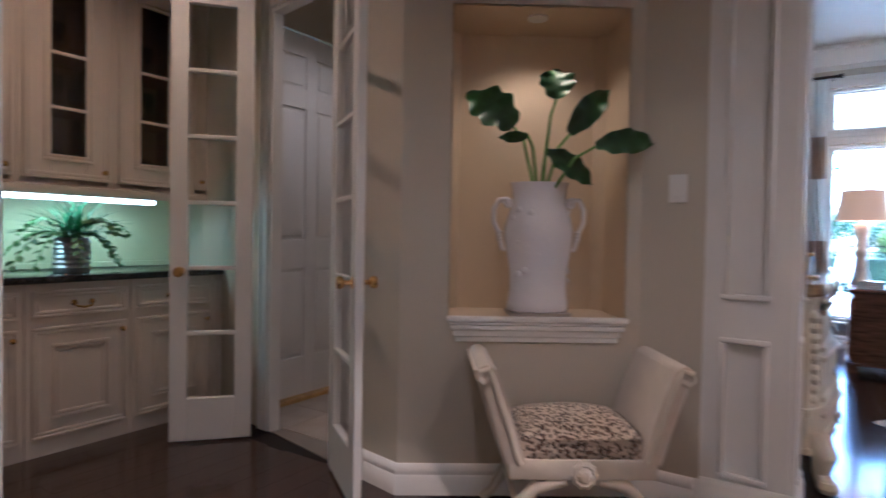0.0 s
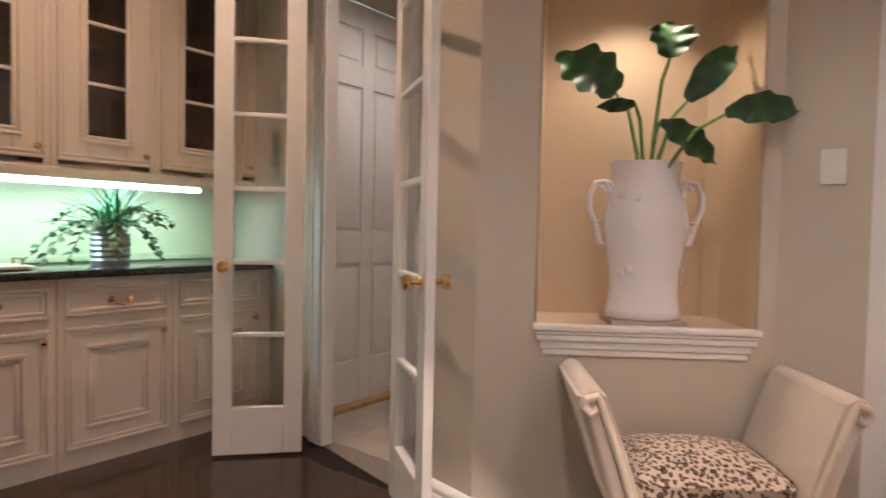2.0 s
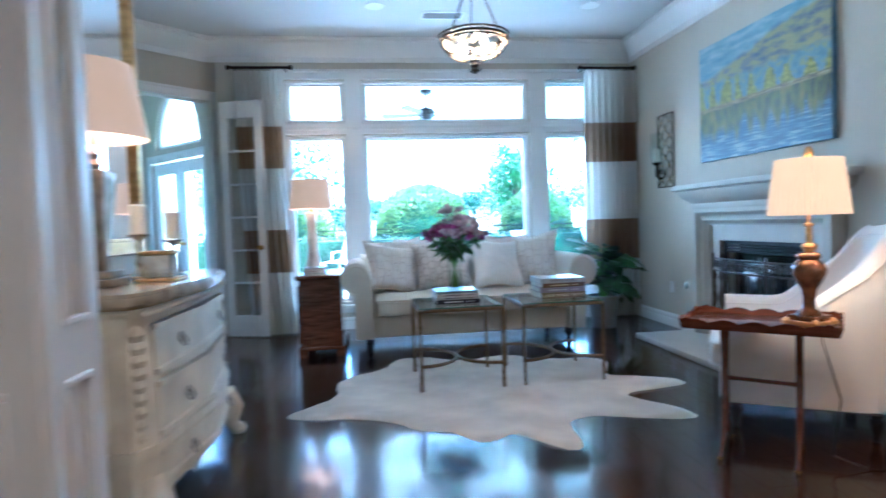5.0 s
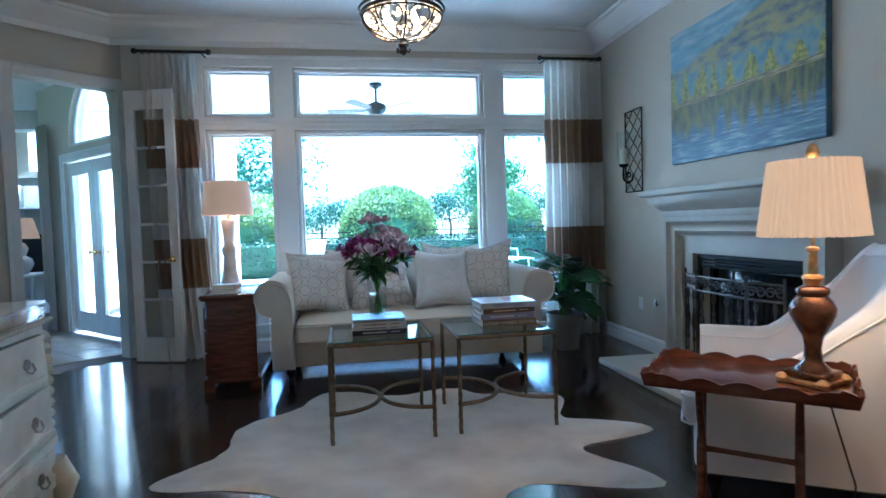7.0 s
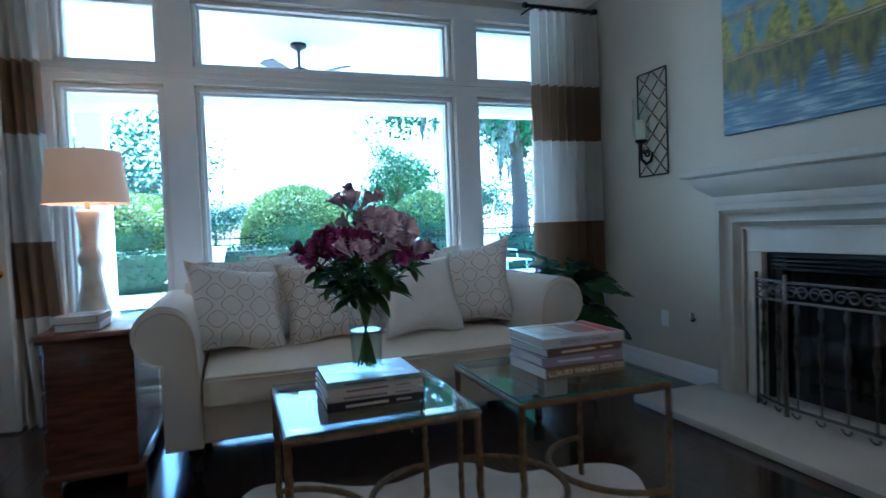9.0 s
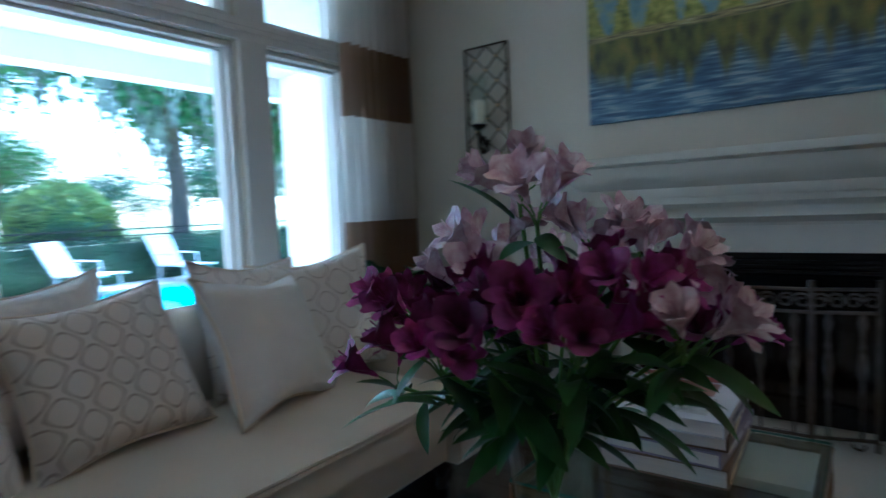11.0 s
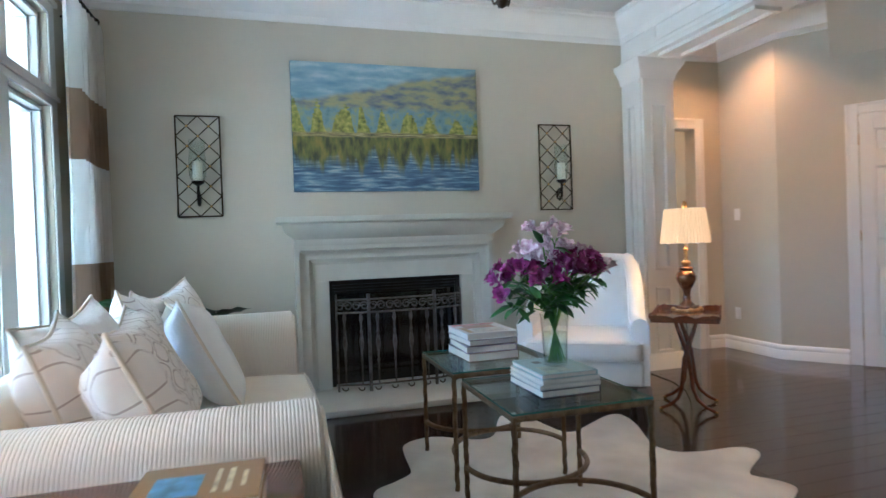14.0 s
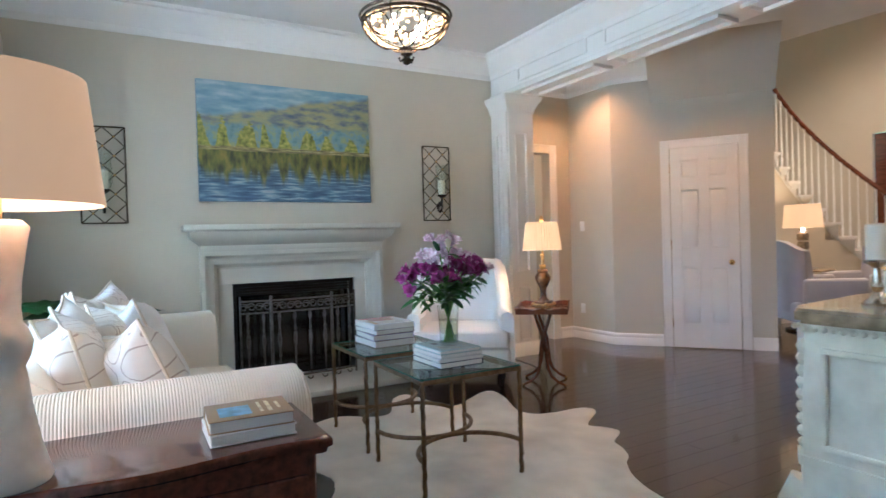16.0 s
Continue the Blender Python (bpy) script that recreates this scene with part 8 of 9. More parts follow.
tagged(finish("stair_hall_door", bm, M_MAHOG), "dark stained wooden door, closed", "door")


M_CARPET = mat("cream_stair_carpet", (0.52, 0.42, 0.32), 0.9, var=0.08, scale=9, bump=0.2, bscale=250, sheen=0.2)


def stair_at(u):
    """Inner string of the stair in plan, from the bottom step to the landing."""
    a, b, c, d = Vector((-2.15, -9.4)), Vector((-0.9, -9.45)), Vector((-0.1, -8.5)), Vector((-1.03, -7.42))
    v = 1 - u
    return a * v ** 3 + b * 3 * u * v * v + c * 3 * u * u * v + d * u ** 3


stairs = thing("staircase", pose(0, 0, 0), "curved staircase with white balusters and a dark handrail", "staircase")
NST = 17
RISE = 0.185
rail = []
for i in range(NST):
    u0, u1 = i / NST, (i + 1) / NST
    p, q = stair_at(u0), stair_at(u1)
    d0 = (stair_at(u0 + 0.001) - p).normalized()
    d1 = (stair_at(u1 + 0.001) - q).normalized()
    n0, n1 = Vector((d0.y, -d0.x)), Vector((d1.y, -d1.x))
    z = RISE * (i + 1)
    e = d0 * 0.025
    bm = bmesh.new()
    prism(bm, [(v.x, v.y) for v in (p - e + n0 * 0.02, q + n1 * 0.02, q + n1 * 0.98, p - e + n0 * 0.98)], z - 0.035, z)
    part("tread", bm, M_CARPET, stairs, "cream carpeted tread")
    bm = bmesh.new()
    prism(bm, [(v.x, v.y) for v in (p + n0 * 0.015, q + n1 * 0.015, q + n1 * 0.95, p + n0 * 0.95)], max(0.0, z - 0.5), z - 0.036)
    part("riser", bm, M_TRIM, stairs, "white painted riser and string")
    bm = bmesh.new()
    prism(bm, [(v.x, v.y) for v in (p - e - n0 * 0.05, q - n1 * 0.05, q + n1 * 0.018, p - e + n0 * 0.018)], z - 0.034, z + 0.002)
    prism(bm, [(v.x, v.y) for v in (p - n0 * 0.035, p.lerp(q, 0.85) - n1 * 0.035, p.lerp(q, 0.85), p)], z - 0.062, z - 0.034)
    prism(bm, [(v.x, v.y) for v in (p - n0 * 0.022, p.lerp(q, 0.6) - n1 * 0.022, p.lerp(q, 0.6), p)], z - 0.10, z - 0.062)
    part("tread_bracket", bm, M_TRIM, stairs, "white moulded tread end")
    for k in (0.25, 0.75):
        c = p.lerp(q, k) + n0 * 0.02
        h = 0.84 + RISE * k
        bm = bmesh.new()
        lathe(bm, [(0.016, 0), (0.016, 0.12), (0.011, 0.14), (0.017, 0.2), (0.012, 0.4), (0.009, h - 0.06), (0.014, h - 0.04), (0.014, h)], 6, pose(c.x, c.y, z))
        part("baluster", bm, M_TRIM, stairs, "white turned baluster")
    c = p.lerp(q, 0.5) + n0 * 0.02
    rail.append((c.x, c.y, z + 0.94))
bm = bmesh.new()
tube(bm, rail, 0.028, 8)
part("handrail", bm, M_MAHOG, stairs, "dark wooden handrail")
bm = bmesh.new()
for i in range(34):
    p, q = stair_at(i / 34), stair_at((i + 1) / 34)
    z0, z1 = RISE * NST * i / 34, RISE * NST * (i + 1) / 34
    v = [bm.verts.new((p.x, p.y, 0)), bm.verts.new((q.x, q.y, 0)), bm.verts.new((q.x, q.y, max(0.03, z1 - 0.06))), bm.verts.new((p.x, p.y, max(0.02, z0 - 0.06)))]
    bm.faces.new(v)
bmesh.ops.remove_doubles(bm, verts=bm.verts, dist=0.001)
bmesh.ops.solidify(bm, geom=bm.faces[:], thickness=0.01)
structure("wall_under_stairs", bm, M_WALL, "curved cream wall under the stairs", "wall", 60)
bm = bmesh.new()
for i in range(10, 34):
    p, q = stair_at(i / 34), stair_at((i + 1) / 34)
    d0 = (q - p).normalized()
    o = Vector((d0.y, -d0.x)) * -0.025
    prism(bm, [(v.x, v.y) for v in (p, q, q + o, p + o)], 0, 0.13)
structure("baseboard_stairs", bm, M_TRIM, "white baseboard along the curved stair wall", "baseboard", 60)


def hall_chair(m, label):
    t = thing("accent_chair", m, label, "chair", "grey chairs by the stairs")
    bm = bmesh.new()
    rbox(bm, -0.3, -0.3, 0.2, 0.3, 0.3, 0.40, 0.03, 3)
    part("seat_base", bm, M_GREYCLOTH, t)
    bm = bmesh.new()
    rbox(bm, -0.24, -0.32, 0.402, 0.24, 0.2, 0.50, 0.04, 3)
    part("seat_cushion", bm, M_GREYCLOTH, t)
    bm = bmesh.new()
    rows = []
    for i in range(13):
        a = math.pi * (1.0 * i / 12)
        x, y = -0.31 * math.cos(a), 0.18 + 0.14 * math.sin(a)
        h = 0.98 - 0.10 * abs(math.cos(a)) ** 3
        rows.append([bm.verts.new((x, y, 0.3)), bm.verts.new((x * 1.03, y + 0.1 * (h - 0.3) * 0.8, h)), bm.verts.new((x * 0.85, y - 0.07 + 0.08 * (h - 0.3), h)), bm.verts.new((x * 0.83, y - 0.09, 0.3))])
    for a, b in zip(rows, rows[1:]):
        for k in range(4):
            bm.faces.new((a[k], b[k], b[(k + 1) % 4], a[(k + 1) % 4]))
    bm.faces.new(rows[0]), bm.faces.new(rows[-1])
    part("backrest", bm, M_GREYCLOTH, t, smooth=50)
    for s in (-1, 1):
        bm = bmesh.new()
        rbox(bm, s * 0.3 - 0.045, -0.31, 0.38, s * 0.3 + 0.045, 0.24, 0.62, 0.03, 3)
        part("arm", bm, M_GREYCLOTH, t)
    for x in (-0.25, 0.25):
        for y in (-0.25, 0.25):
            bm = bmesh.new()
            prism(bm, [(x - 0.02, y - 0.02), (x + 0.02, y - 0.02), (x + 0.02, y + 0.02), (x - 0.02, y + 0.02)], 0, 0.2)
            part("leg", bm, M_TRIM, t, "pale square leg")


S112 = Matrix.Scale(1.12, 4)
hall_chair(pose(-1.55, -7.62, 0, 0, 0, -38) @ S112, "grey linen armchair on pale legs by the stairs")
hall_chair(pose(-1.62, -8.68, 0, 0, 0, 160) @ S112, "grey linen armchair on pale legs by the stairs")
t = thing("accent_table", pose(-1.12, -8.14, 0) @ Matrix.Scale(1.09, 4), "small oval pedestal table with a lamp on it", "side table")
bm = bmesh.new()
lathe(bm, [(0.001, 0.66), (0.30, 0.66), (0.315, 0.672), (0.31, 0.685), (0.001, 0.685)], 32)
part("tabletop", bm, M_DTOP, t)
bm = bmesh.new()
lathe(bm, [(0.17, 0.0), (0.17, 0.02), (0.05, 0.06), (0.025, 0.15), (0.04, 0.3), (0.022, 0.5), (0.05, 0.64), (0.1, 0.66)], 20)
part("pedestal", bm, M_BRONZE, t)
t = thing("table_lamp", pose(-1.11, -8.2, 0.747) @ Matrix.Scale(1.22, 4), "stacked glass block table lamp with a lit oblong shade", "table lamp")
bm = bmesh.new()
for i in range(4):
    rbox(bm, -0.04, -0.04, 0.02 + 0.085 * i, 0.04, 0.04, 0.095 + 0.085 * i, 0.01, 2)
rbox(bm, -0.06, -0.06, 0, 0.06, 0.06, 0.02, 0.004, 1)
part("glass_blocks", bm, M_PEWTER, t)
bm = bmesh.new()
shade(bm, 0.19, 0.165, 0.40, 0.63, 0.7, 0, 48)
part("shade", bm, M_SHADE, t, "lit cream shade", smooth=60)
bm = bmesh.new()
lathe(bm, [(0.012, 0.36), (0.012, 0.46), (0.03, 0.5), (0.02, 0.55), (0.001, 0.56)], 12)
part("bulb", bm, M_BULB, t, "lit bulb")
lamp("stair_lamp_glow", "POINT", (-1.11, -8.2, 1.47), LAMP_W * 0.8, WARM, 0.04)
book(-1.24, -8.1, 0.748, 0.16, 0.12, 0.02, 30, (0.05, 0.06, 0.08), "small dark book on the pedestal table", "", None, "books by the stairs")
# unseen downlight, added to lift the upper stairwell walls
downlight(-1.6, -8.3, 5.6, HALL_W * 10.0, (1.0, 0.60, 0.33))

# ---- breakfast room beyond the slanted opening ----
BF_A, BF_B = (-4.42, 0.28), (-6.36, 2.32)
bfl = dist(BF_A, BF_B)
wall("wall_breakfast", BF_A, BF_B, 0, 3.4, -0.15, "cream wall with glass doors and an arched window", [(0.75, 2.11, 0, 2.04), (0.83, 1.95, 2.2, 2.95)])
mB = along(BF_A, BF_B)
bm = bmesh.new()
for s in (0, 1):
    pts = [(0.83, 2.95), (0.83, 2.2)] if not s else [(1.95, 2.95), (1.95, 2.2)]
    arc_ = []
    for i in range(11):
        a = math.pi / 2 * i / 10
        arc_.append((1.39 - 0.56 * math.cos(a), 2.2 + 0.75 * math.sin(a)) if not s else (1.39 + 0.56 * math.cos(a), 2.2 + 0.75 * math.sin(a)))
    poly = [pts[0]] + arc_
    f0 = [bm.verts.new(mB @ Vector((x, 0.0, z))) for x, z in poly]
    f1 = [bm.verts.new(mB @ Vector((x, -0.15, z))) for x, z in poly]
    bm.faces.new(f0), bm.faces.new(f1[::-1])
    for i in range(len(poly)):
        bm.faces.new((f0[i], f0[(i + 1) % len(poly)], f1[(i + 1) % len(poly)], f1[i]))
structure("wall_arch_spandrel", bm, M_WALL, "cream plaster arch over the window", "wall", 0)
bm = bmesh.new()
tube(bm, [mB @ Vector((1.39 - 0.53 * math.cos(math.pi * i / 20), -0.06, 2.21 + 0.71 * math.sin(math.pi * i / 20))) for i in range(21)], 0.025, 8)
tube(bm, [mB @ Vector((0.85, -0.06, 2.225)), mB @ Vector((1.93, -0.06, 2.225))], 0.025, 8)
structure("window_arch", bm, M_TRIM, "white arched window frame", "window")
bm = bmesh.new()
casing(bm, BF_A, BF_B, 0.75, 2.11, 0, 2.04, w=0.09, out=-1)
structure("trim_breakfast_doors", bm, M_TRIM, "white casing of the outer glass doors", "trim")
dirb = math.degrees(math.atan2(BF_B[1] - BF_A[1], BF_B[0] - BF_A[0]))
for k in range(2):
    glass_leaf(mB @ pose(0.76 + 0.675 * k + (0.665 if k else 0), -0.05, 0.02, 0, 0, 180 if k else 0), 0.665, 2.0, 1, "white single-pane outer glass door, closed", "outer_glass_door", 0.24, 0.15, 0.12, (0.6, 0.95), "outer glass doors")
wall("wall_family_north", (-6.36, 4.9), (-10.5, 4.9), 0, 3.6, -0.15, "cream wall with an arched window", [(0.55, 1.35, 2.25, 3.05)])
wall("wall_family_link", BF_B, (-6.36, 4.9), 0, 3.6, -0.15, "cream wall of the family room")
# the opening in this wall is invented, out of view, to let daylight in
wall("wall_family_west", (-10.5, 4.9), (-10.5, -3.0), 0, 3.6, -0.15, "cream wall of the family room with an added, unseen opening for daylight", [(1.2, 2.8, 0.9, 2.3)])
wall("wall_family_south", (-10.5, -3.0), (-6.36, -3.0), 0, 3.6, -0.15, "cream wall of the family room")
bm = bmesh.new()
prism(bm, [(-10.6, -3.1), (-6.3, -3.1), (-6.3, -1.5), (-4.3, 0.25), (-6.3, 2.5), (-6.3, 5.0), (-10.6, 5.0)], 3.4, 3.5)
structure("ceiling_breakfast", bm, M_CEIL, "white ceiling of the breakfast room", "ceiling", 0)
t = thing("bookcase", pose(-7.25, 4.55, 0), "white built-in bookcase with open shelves", "bookcase")
bm = bmesh.new()
for q in ((-0.6, -0.05, 0, -0.55, 0.32, 2.0), (0.55, -0.05, 0, 0.6, 0.32, 2.0), (-0.55, 0.3, 0, 0.55, 0.32, 2.0)):
    rbox(bm, *q, 0.004, 1)
part("carcass", bm, M_TRIM, t)
for z in (0.1, 0.5, 1.25, 1.6):
    bm = bmesh.new()
    rbox(bm, -0.55, 0.0, z, 0.55, 0.3, z + 0.03, 0.003, 1)
    part("shelf", bm, M_TRIM, t)
bm = bmesh.new()
moulding(bm, [(-0.6, 0.32), (-0.6, -0.05), (0.6, -0.05), (0.6, 0.32)], [(0, 1.98), (0.02, 1.98), (0.06, 2.06), (0.07, 2.1), (-0.02, 2.1)], -1)
part("cornice", bm, M_TRIM, t)
bm = bmesh.new()
rbox(bm, -7.7, 4.5, 0.54, -6.85, 4.56, 1.2, 0.01, 2)
tagged(finish("television", bm, M_BLACK), "black television in a white bookcase", "television")
t = thing("console_table", pose(-6.75, 2.35, 0), "white painted table with turned legs", "table")
bm = bmesh.new()
rbox(bm, -0.35, -0.25, 0.66, 0.35, 0.25, 0.70, 0.006, 2)
part("tabletop", bm, M_TRIM, t)
for x in (-0.3, 0.3):
    for y in (-0.2, 0.2):
        bm = bmesh.new()
        lathe(bm, [(0.02, 0), (0.03, 0.05), (0.02, 0.1), (0.034, 0.35), (0.022, 0.5), (0.03, 0.56), (0.03, 0.66)], 12, pose(x, y, 0))
        part("leg", bm, M_TRIM, t)
t = thing("table_lamp", pose(-6.62, 2.25, 0.701), "white ribbed gourd table lamp with a cream shade", "table lamp")
bm = bmesh.new()
lathe(bm, [(0.07, 0), (0.11, 0.05), (0.14, 0.12), (0.12, 0.19), (0.06, 0.23), (0.08, 0.28), (0.09, 0.32), (0.06, 0.38), (0.02, 0.40), (0.012, 0.46)], 40, None, (1, 1), lambda a, z: 1 + 0.03 * math.cos(14 * a))
part("gourd", bm, M_PORC, t)
bm = bmesh.new()
shade(bm, 0.22, 0.15, 0.44, 0.70, 1, 0, 48)
part("shade", bm, M_SHADE2, t, "cream shade", smooth=60)
t = thing("curtain", pose(-6.22, 2.1, 0), "plain ivory curtain beside the glass doors", "curtain")
bm = bmesh.new()
rows = []
for k in range(12):
    z = 0.01 + 2.5 * k / 11
    rows.append([bm.verts.new((0.25 * (i / 30 - 0.5) * 0.9, -0.25 * (i / 30 - 0.5) - 0.05 + 0.03 * math.sin(i * 1.3), z)) for i in range(31)])
for a, b in zip(rows, rows[1:]):
    for i in range(30):
        bm.faces.new((a[i], a[i + 1], b[i + 1], b[i]))
bmesh.ops.solidify(bm, geom=bm.faces[:], thickness=0.004)
part("drape", bm, M_CURTW, t, smooth=80)
bm = bmesh.new()
prism(bm, [(-10.5, -3.0), (-6.2, -3.0), (-6.2, -1.5), (-4.55, 0.0), (-4.4, 0.3), (-6.36, 2.35), (-6.36, 4.9), (-10.5, 4.9)], -0.2, -0.005)
TILEFLOOR = structure("floor_breakfast", bm, M_GROUT, "pale beige floor tiles laid on the diagonal", "floor", 0)
bm = bmesh.new()
prism(bm, [(-6.68, -5.19), (-5.5, -5.42), (-5.5, -3.9), (-6.68, -3.9)], -0.004, 0.001)
PASSFLOOR = structure("floor_passage", bm, M_GROUT, "pale beige tile floor of the passage", "floor", 0)

# ---- porch and garden ----
M_CONC = mat("patio_concrete", (0.48, 0.46, 0.42), 0.8, var=0.08, scale=2, bump=0.1, bscale=40)
M_STUCCO = mat("white_stucco", (0.78, 0.77, 0.73), 0.8, var=0.03, bump=0.2, bscale=90)
M_LAWN = mat("lawn", (0.11, 0.16, 0.055), 0.9, var=0.25, scale=0.6, bump=0.5, bscale=20, col2=(0.17, 0.22, 0.09))
M_POOL = mat("pool_water", (0.05, 0.42, 0.46), 0.05, var=0.1, scale=1.5, bump=0.15, bscale=4, coat=0.3)
M_BARK = mat("bark", (0.10, 0.08, 0.065), 0.9, var=0.3, scale=6, bump=0.6, bscale=14)


def foliage(name, lo, hi):
    m = mat(name, lo, 0.6, var=0.3, scale=1.3, col2=hi)
    n, l = m.node_tree.nodes, m.node_tree.links
    g = n.new("ShaderNodeNewGeometry")
    hs, mr = n.new("ShaderNodeHueSaturation"), n.new("ShaderNodeMapRange")
    mr.inputs["To Min"].default_value, mr.inputs["To Max"].default_value = 0.6, 1.35
    l.new(g.outputs["Random Per Island"], mr.inputs["Value"])
    l.new(mr.outputs[0], hs.inputs["Value"])
    b = n["Principled BSDF"]
    old = b.inputs["Base Color"].links[0].from_socket
    l.new(old, hs.inputs["Color"])
    l.new(hs.outputs[0], b.inputs["Base Color"])
    return m


M_TOPIARY = foliage("topiary_leaf", (0.20, 0.27, 0.06), (0.30, 0.36, 0.10))
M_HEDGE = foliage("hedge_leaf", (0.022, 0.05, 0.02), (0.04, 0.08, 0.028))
M_TREE = foliage("tree_leaf", (0.05, 0.12, 0.04), (0.09, 0.19, 0.06))
M_FAR = foliage("far_leaf", (0.04, 0.09, 0.05), (0.06, 0.13, 0.07))
M_MOSS = foliage("hanging_moss", (0.20, 0.23, 0.19), (0.30, 0.32, 0.26))


def leaf_cloud(name, pts, size, material, parent, label="", flat=0.5, seed=0, droop=False):
    """Many small leaves, two triangles each, at the given points."""
    rg = np.random.default_rng(seed)
    n = len(pts)
    pts = np.asarray(pts)
    a = rg.normal(size=(n, 3))
    if droop:
        a = a * (0.25, 0.25, 0.1) + (0, 0, -1)
    a /= np.linalg.norm(a, axis=1)[:, None]
    b = np.cross(a, rg.normal(size=(n, 3)))
    b /= np.linalg.norm(b, axis=1)[:, None]
    s = size * rg.uniform(0.6, 1.3, (n, 1))
    v = np.stack([pts - a * s, pts + b * s * flat, pts + a * s, pts - b * s * flat], 1).reshape(-1, 3)
    f = np.arange(4 * n).reshape(-1, 4)
    me = bpy.data.meshes.new(name)
    me.from_pydata(v.tolist(), [], f.tolist())
    me.materials.append(material)
    ob = new(name, me)
    ob.parent = parent
    if label:
        ob["label"] = label
    ob["kind"] = "stuff"
    return ob


def topiary(x, y, r, h, seed):
    t = thing("topiary_bush", pose(x, y, -0.12), "clipped dome-shaped bush on several bare stems", "bush", "clipped garden bushes")
    rg = np.random.default_rng(seed)
    for k in range(6):
        a = k * 1.05 + seed
        bm = bmesh.new()
        tube(bm, [(0.12 * math.cos(a), 0.12 * math.sin(a), 0), (0.3 * r * math.cos(a), 0.3 * r * math.sin(a), h * 0.3), (0.55 * r * math.cos(a), 0.55 * r * math.sin(a), h * 0.55)], [0.05, 0.04, 0.02], 6)
        part("trunk", bm, M_BARK, t)
    n = int(5200 * r * r)
    d = rg.normal(size=(n, 3))
    d /= np.linalg.norm(d, axis=1)[:, None]
    d[:, 2] = np.where(d[:, 2] < -0.25, -d[:, 2], d[:, 2])
    k = rg.uniform(0.86, 1.02, (n, 1)) + 0.04 * np.sin(d[:, :1] * 9 + seed) * np.cos(d[:, 1:2] * 8)
    zc = h * 0.45
    p = d * k * (r, r, h - zc) + (0, 0, zc)
    leaf_cloud("crown", p, 0.05, M_TOPIARY, t, "dense small green leaves", seed=seed)
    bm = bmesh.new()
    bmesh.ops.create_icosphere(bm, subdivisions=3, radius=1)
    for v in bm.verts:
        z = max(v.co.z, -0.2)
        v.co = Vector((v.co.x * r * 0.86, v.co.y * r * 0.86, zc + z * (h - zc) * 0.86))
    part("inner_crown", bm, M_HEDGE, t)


topiary(-1.25, 12.0, 1.5, 2.5, 1)
topiary(2.55, 12.3, 1.2, 2.3, 2)
topiary(-5.5, 12.0, 1.5, 2.4, 3)
bm = bmesh.new()
prism(bm, [(-160, -120), (160, -120), (160, 160), (-160, 160)], -0.6, -0.21)
structure("ground", bm, M_LAWN, "flat mown green lawn", "ground", 0)
bm = bmesh.new()
prism(bm, [(-9, 0.16), (4.3, 0.16), (4.3, 4.6), (0.4, 4.6), (0.4, 8.8), (7.6, 8.8), (7.6, 4.6), (4.3, 4.6), (4.3, 0.16), (12, 0.16), (12, 9.9), (-14, 9.9), (-14, 2.5), (-9, 2.5)], -0.3, -0.12)
structure("patio", bm, M_CONC, "pale concrete pool patio", "patio", 0)
bm = bmesh.new()
box(bm, 0.4, 4.6, -0.3, 7.6, 8.8, -0.17)
structure("pool_water", bm, M_POOL, "turquoise swimming pool water", "water", 0)
bm = bmesh.new()
box(bm, -14, 0.30, 2.98, 9, 3.9, 3.1)
structure("ceiling_porch", bm, M_STUCCO, "white porch ceiling", "ceiling", 0)
bm = bmesh.new()
box(bm, -14, 3.55, 2.72, 9, 3.85, 2.98)
rbox(bm, -14, 3.85, 2.9, 9, 3.95, 3.12, 0.01, 1)
structure("beam_porch", bm, M_STUCCO, "white porch edge beam", "beam")
for x in (-4.40, -9.0):
    bm = bmesh.new()
    rbox(bm, x - 0.15, 3.55, -0.12, x + 0.15, 3.85, 2.72, 0.012, 2)
    rbox(bm, x - 0.19, 3.51, -0.12, x + 0.19, 3.89, 0.1, 0.01, 1)
    rbox(bm, x - 0.19, 3.51, 2.6, x + 0.19, 3.89, 2.719, 0.01, 1)
    tagged(finish("porch_column", bm, M_STUCCO), "square white porch column", "column", "porch columns", "structure")
bm = bmesh.new()
box(bm, 1.95, 2.6, -0.12, 6, 3.5, 2.97)
structure("wall_porch_wing", bm, M_STUCCO, "white stucco wall of the porch wing", "wall", 0)
bm = bmesh.new()
box(bm, -14, 0.305, 2.76, 9, 0.4, 2.98)
structure("beam_house", bm, M_STUCCO, "white frieze board on the house wall", "beam")
# ceiling fan
t = thing("ceiling_fan", pose(-2.15, 1.7, 2.98), "dark ceiling fan hanging under the porch roof", "ceiling fan")
bm = bmesh.new()
lathe(bm, [(0.08, 0), (0.08, -0.03), (0.03, -0.06), (0.015, -0.07), (0.015, -0.22), (0.06, -0.24), (0.12, -0.27), (0.125, -0.34), (0.08, -0.38), (0.05, -0.42), (0.001, -0.43)], 20)
part("motor", bm, M_BLACK, t)
for k in range(5):
    bm = bmesh.new()
    m = pose(0, 0, -0.33, 0, 0, 72 * k + 20) @ pose(0, 0, 0, 12)
    prism(bm, [(0.1, -0.02), (0.2, -0.05), (0.62, -0.07), (0.65, 0.0), (0.62, 0.07), (0.2, 0.05), (0.1, 0.02)], -0.004, 0.004, m)
    part("blade", bm, M_BLACK, t)
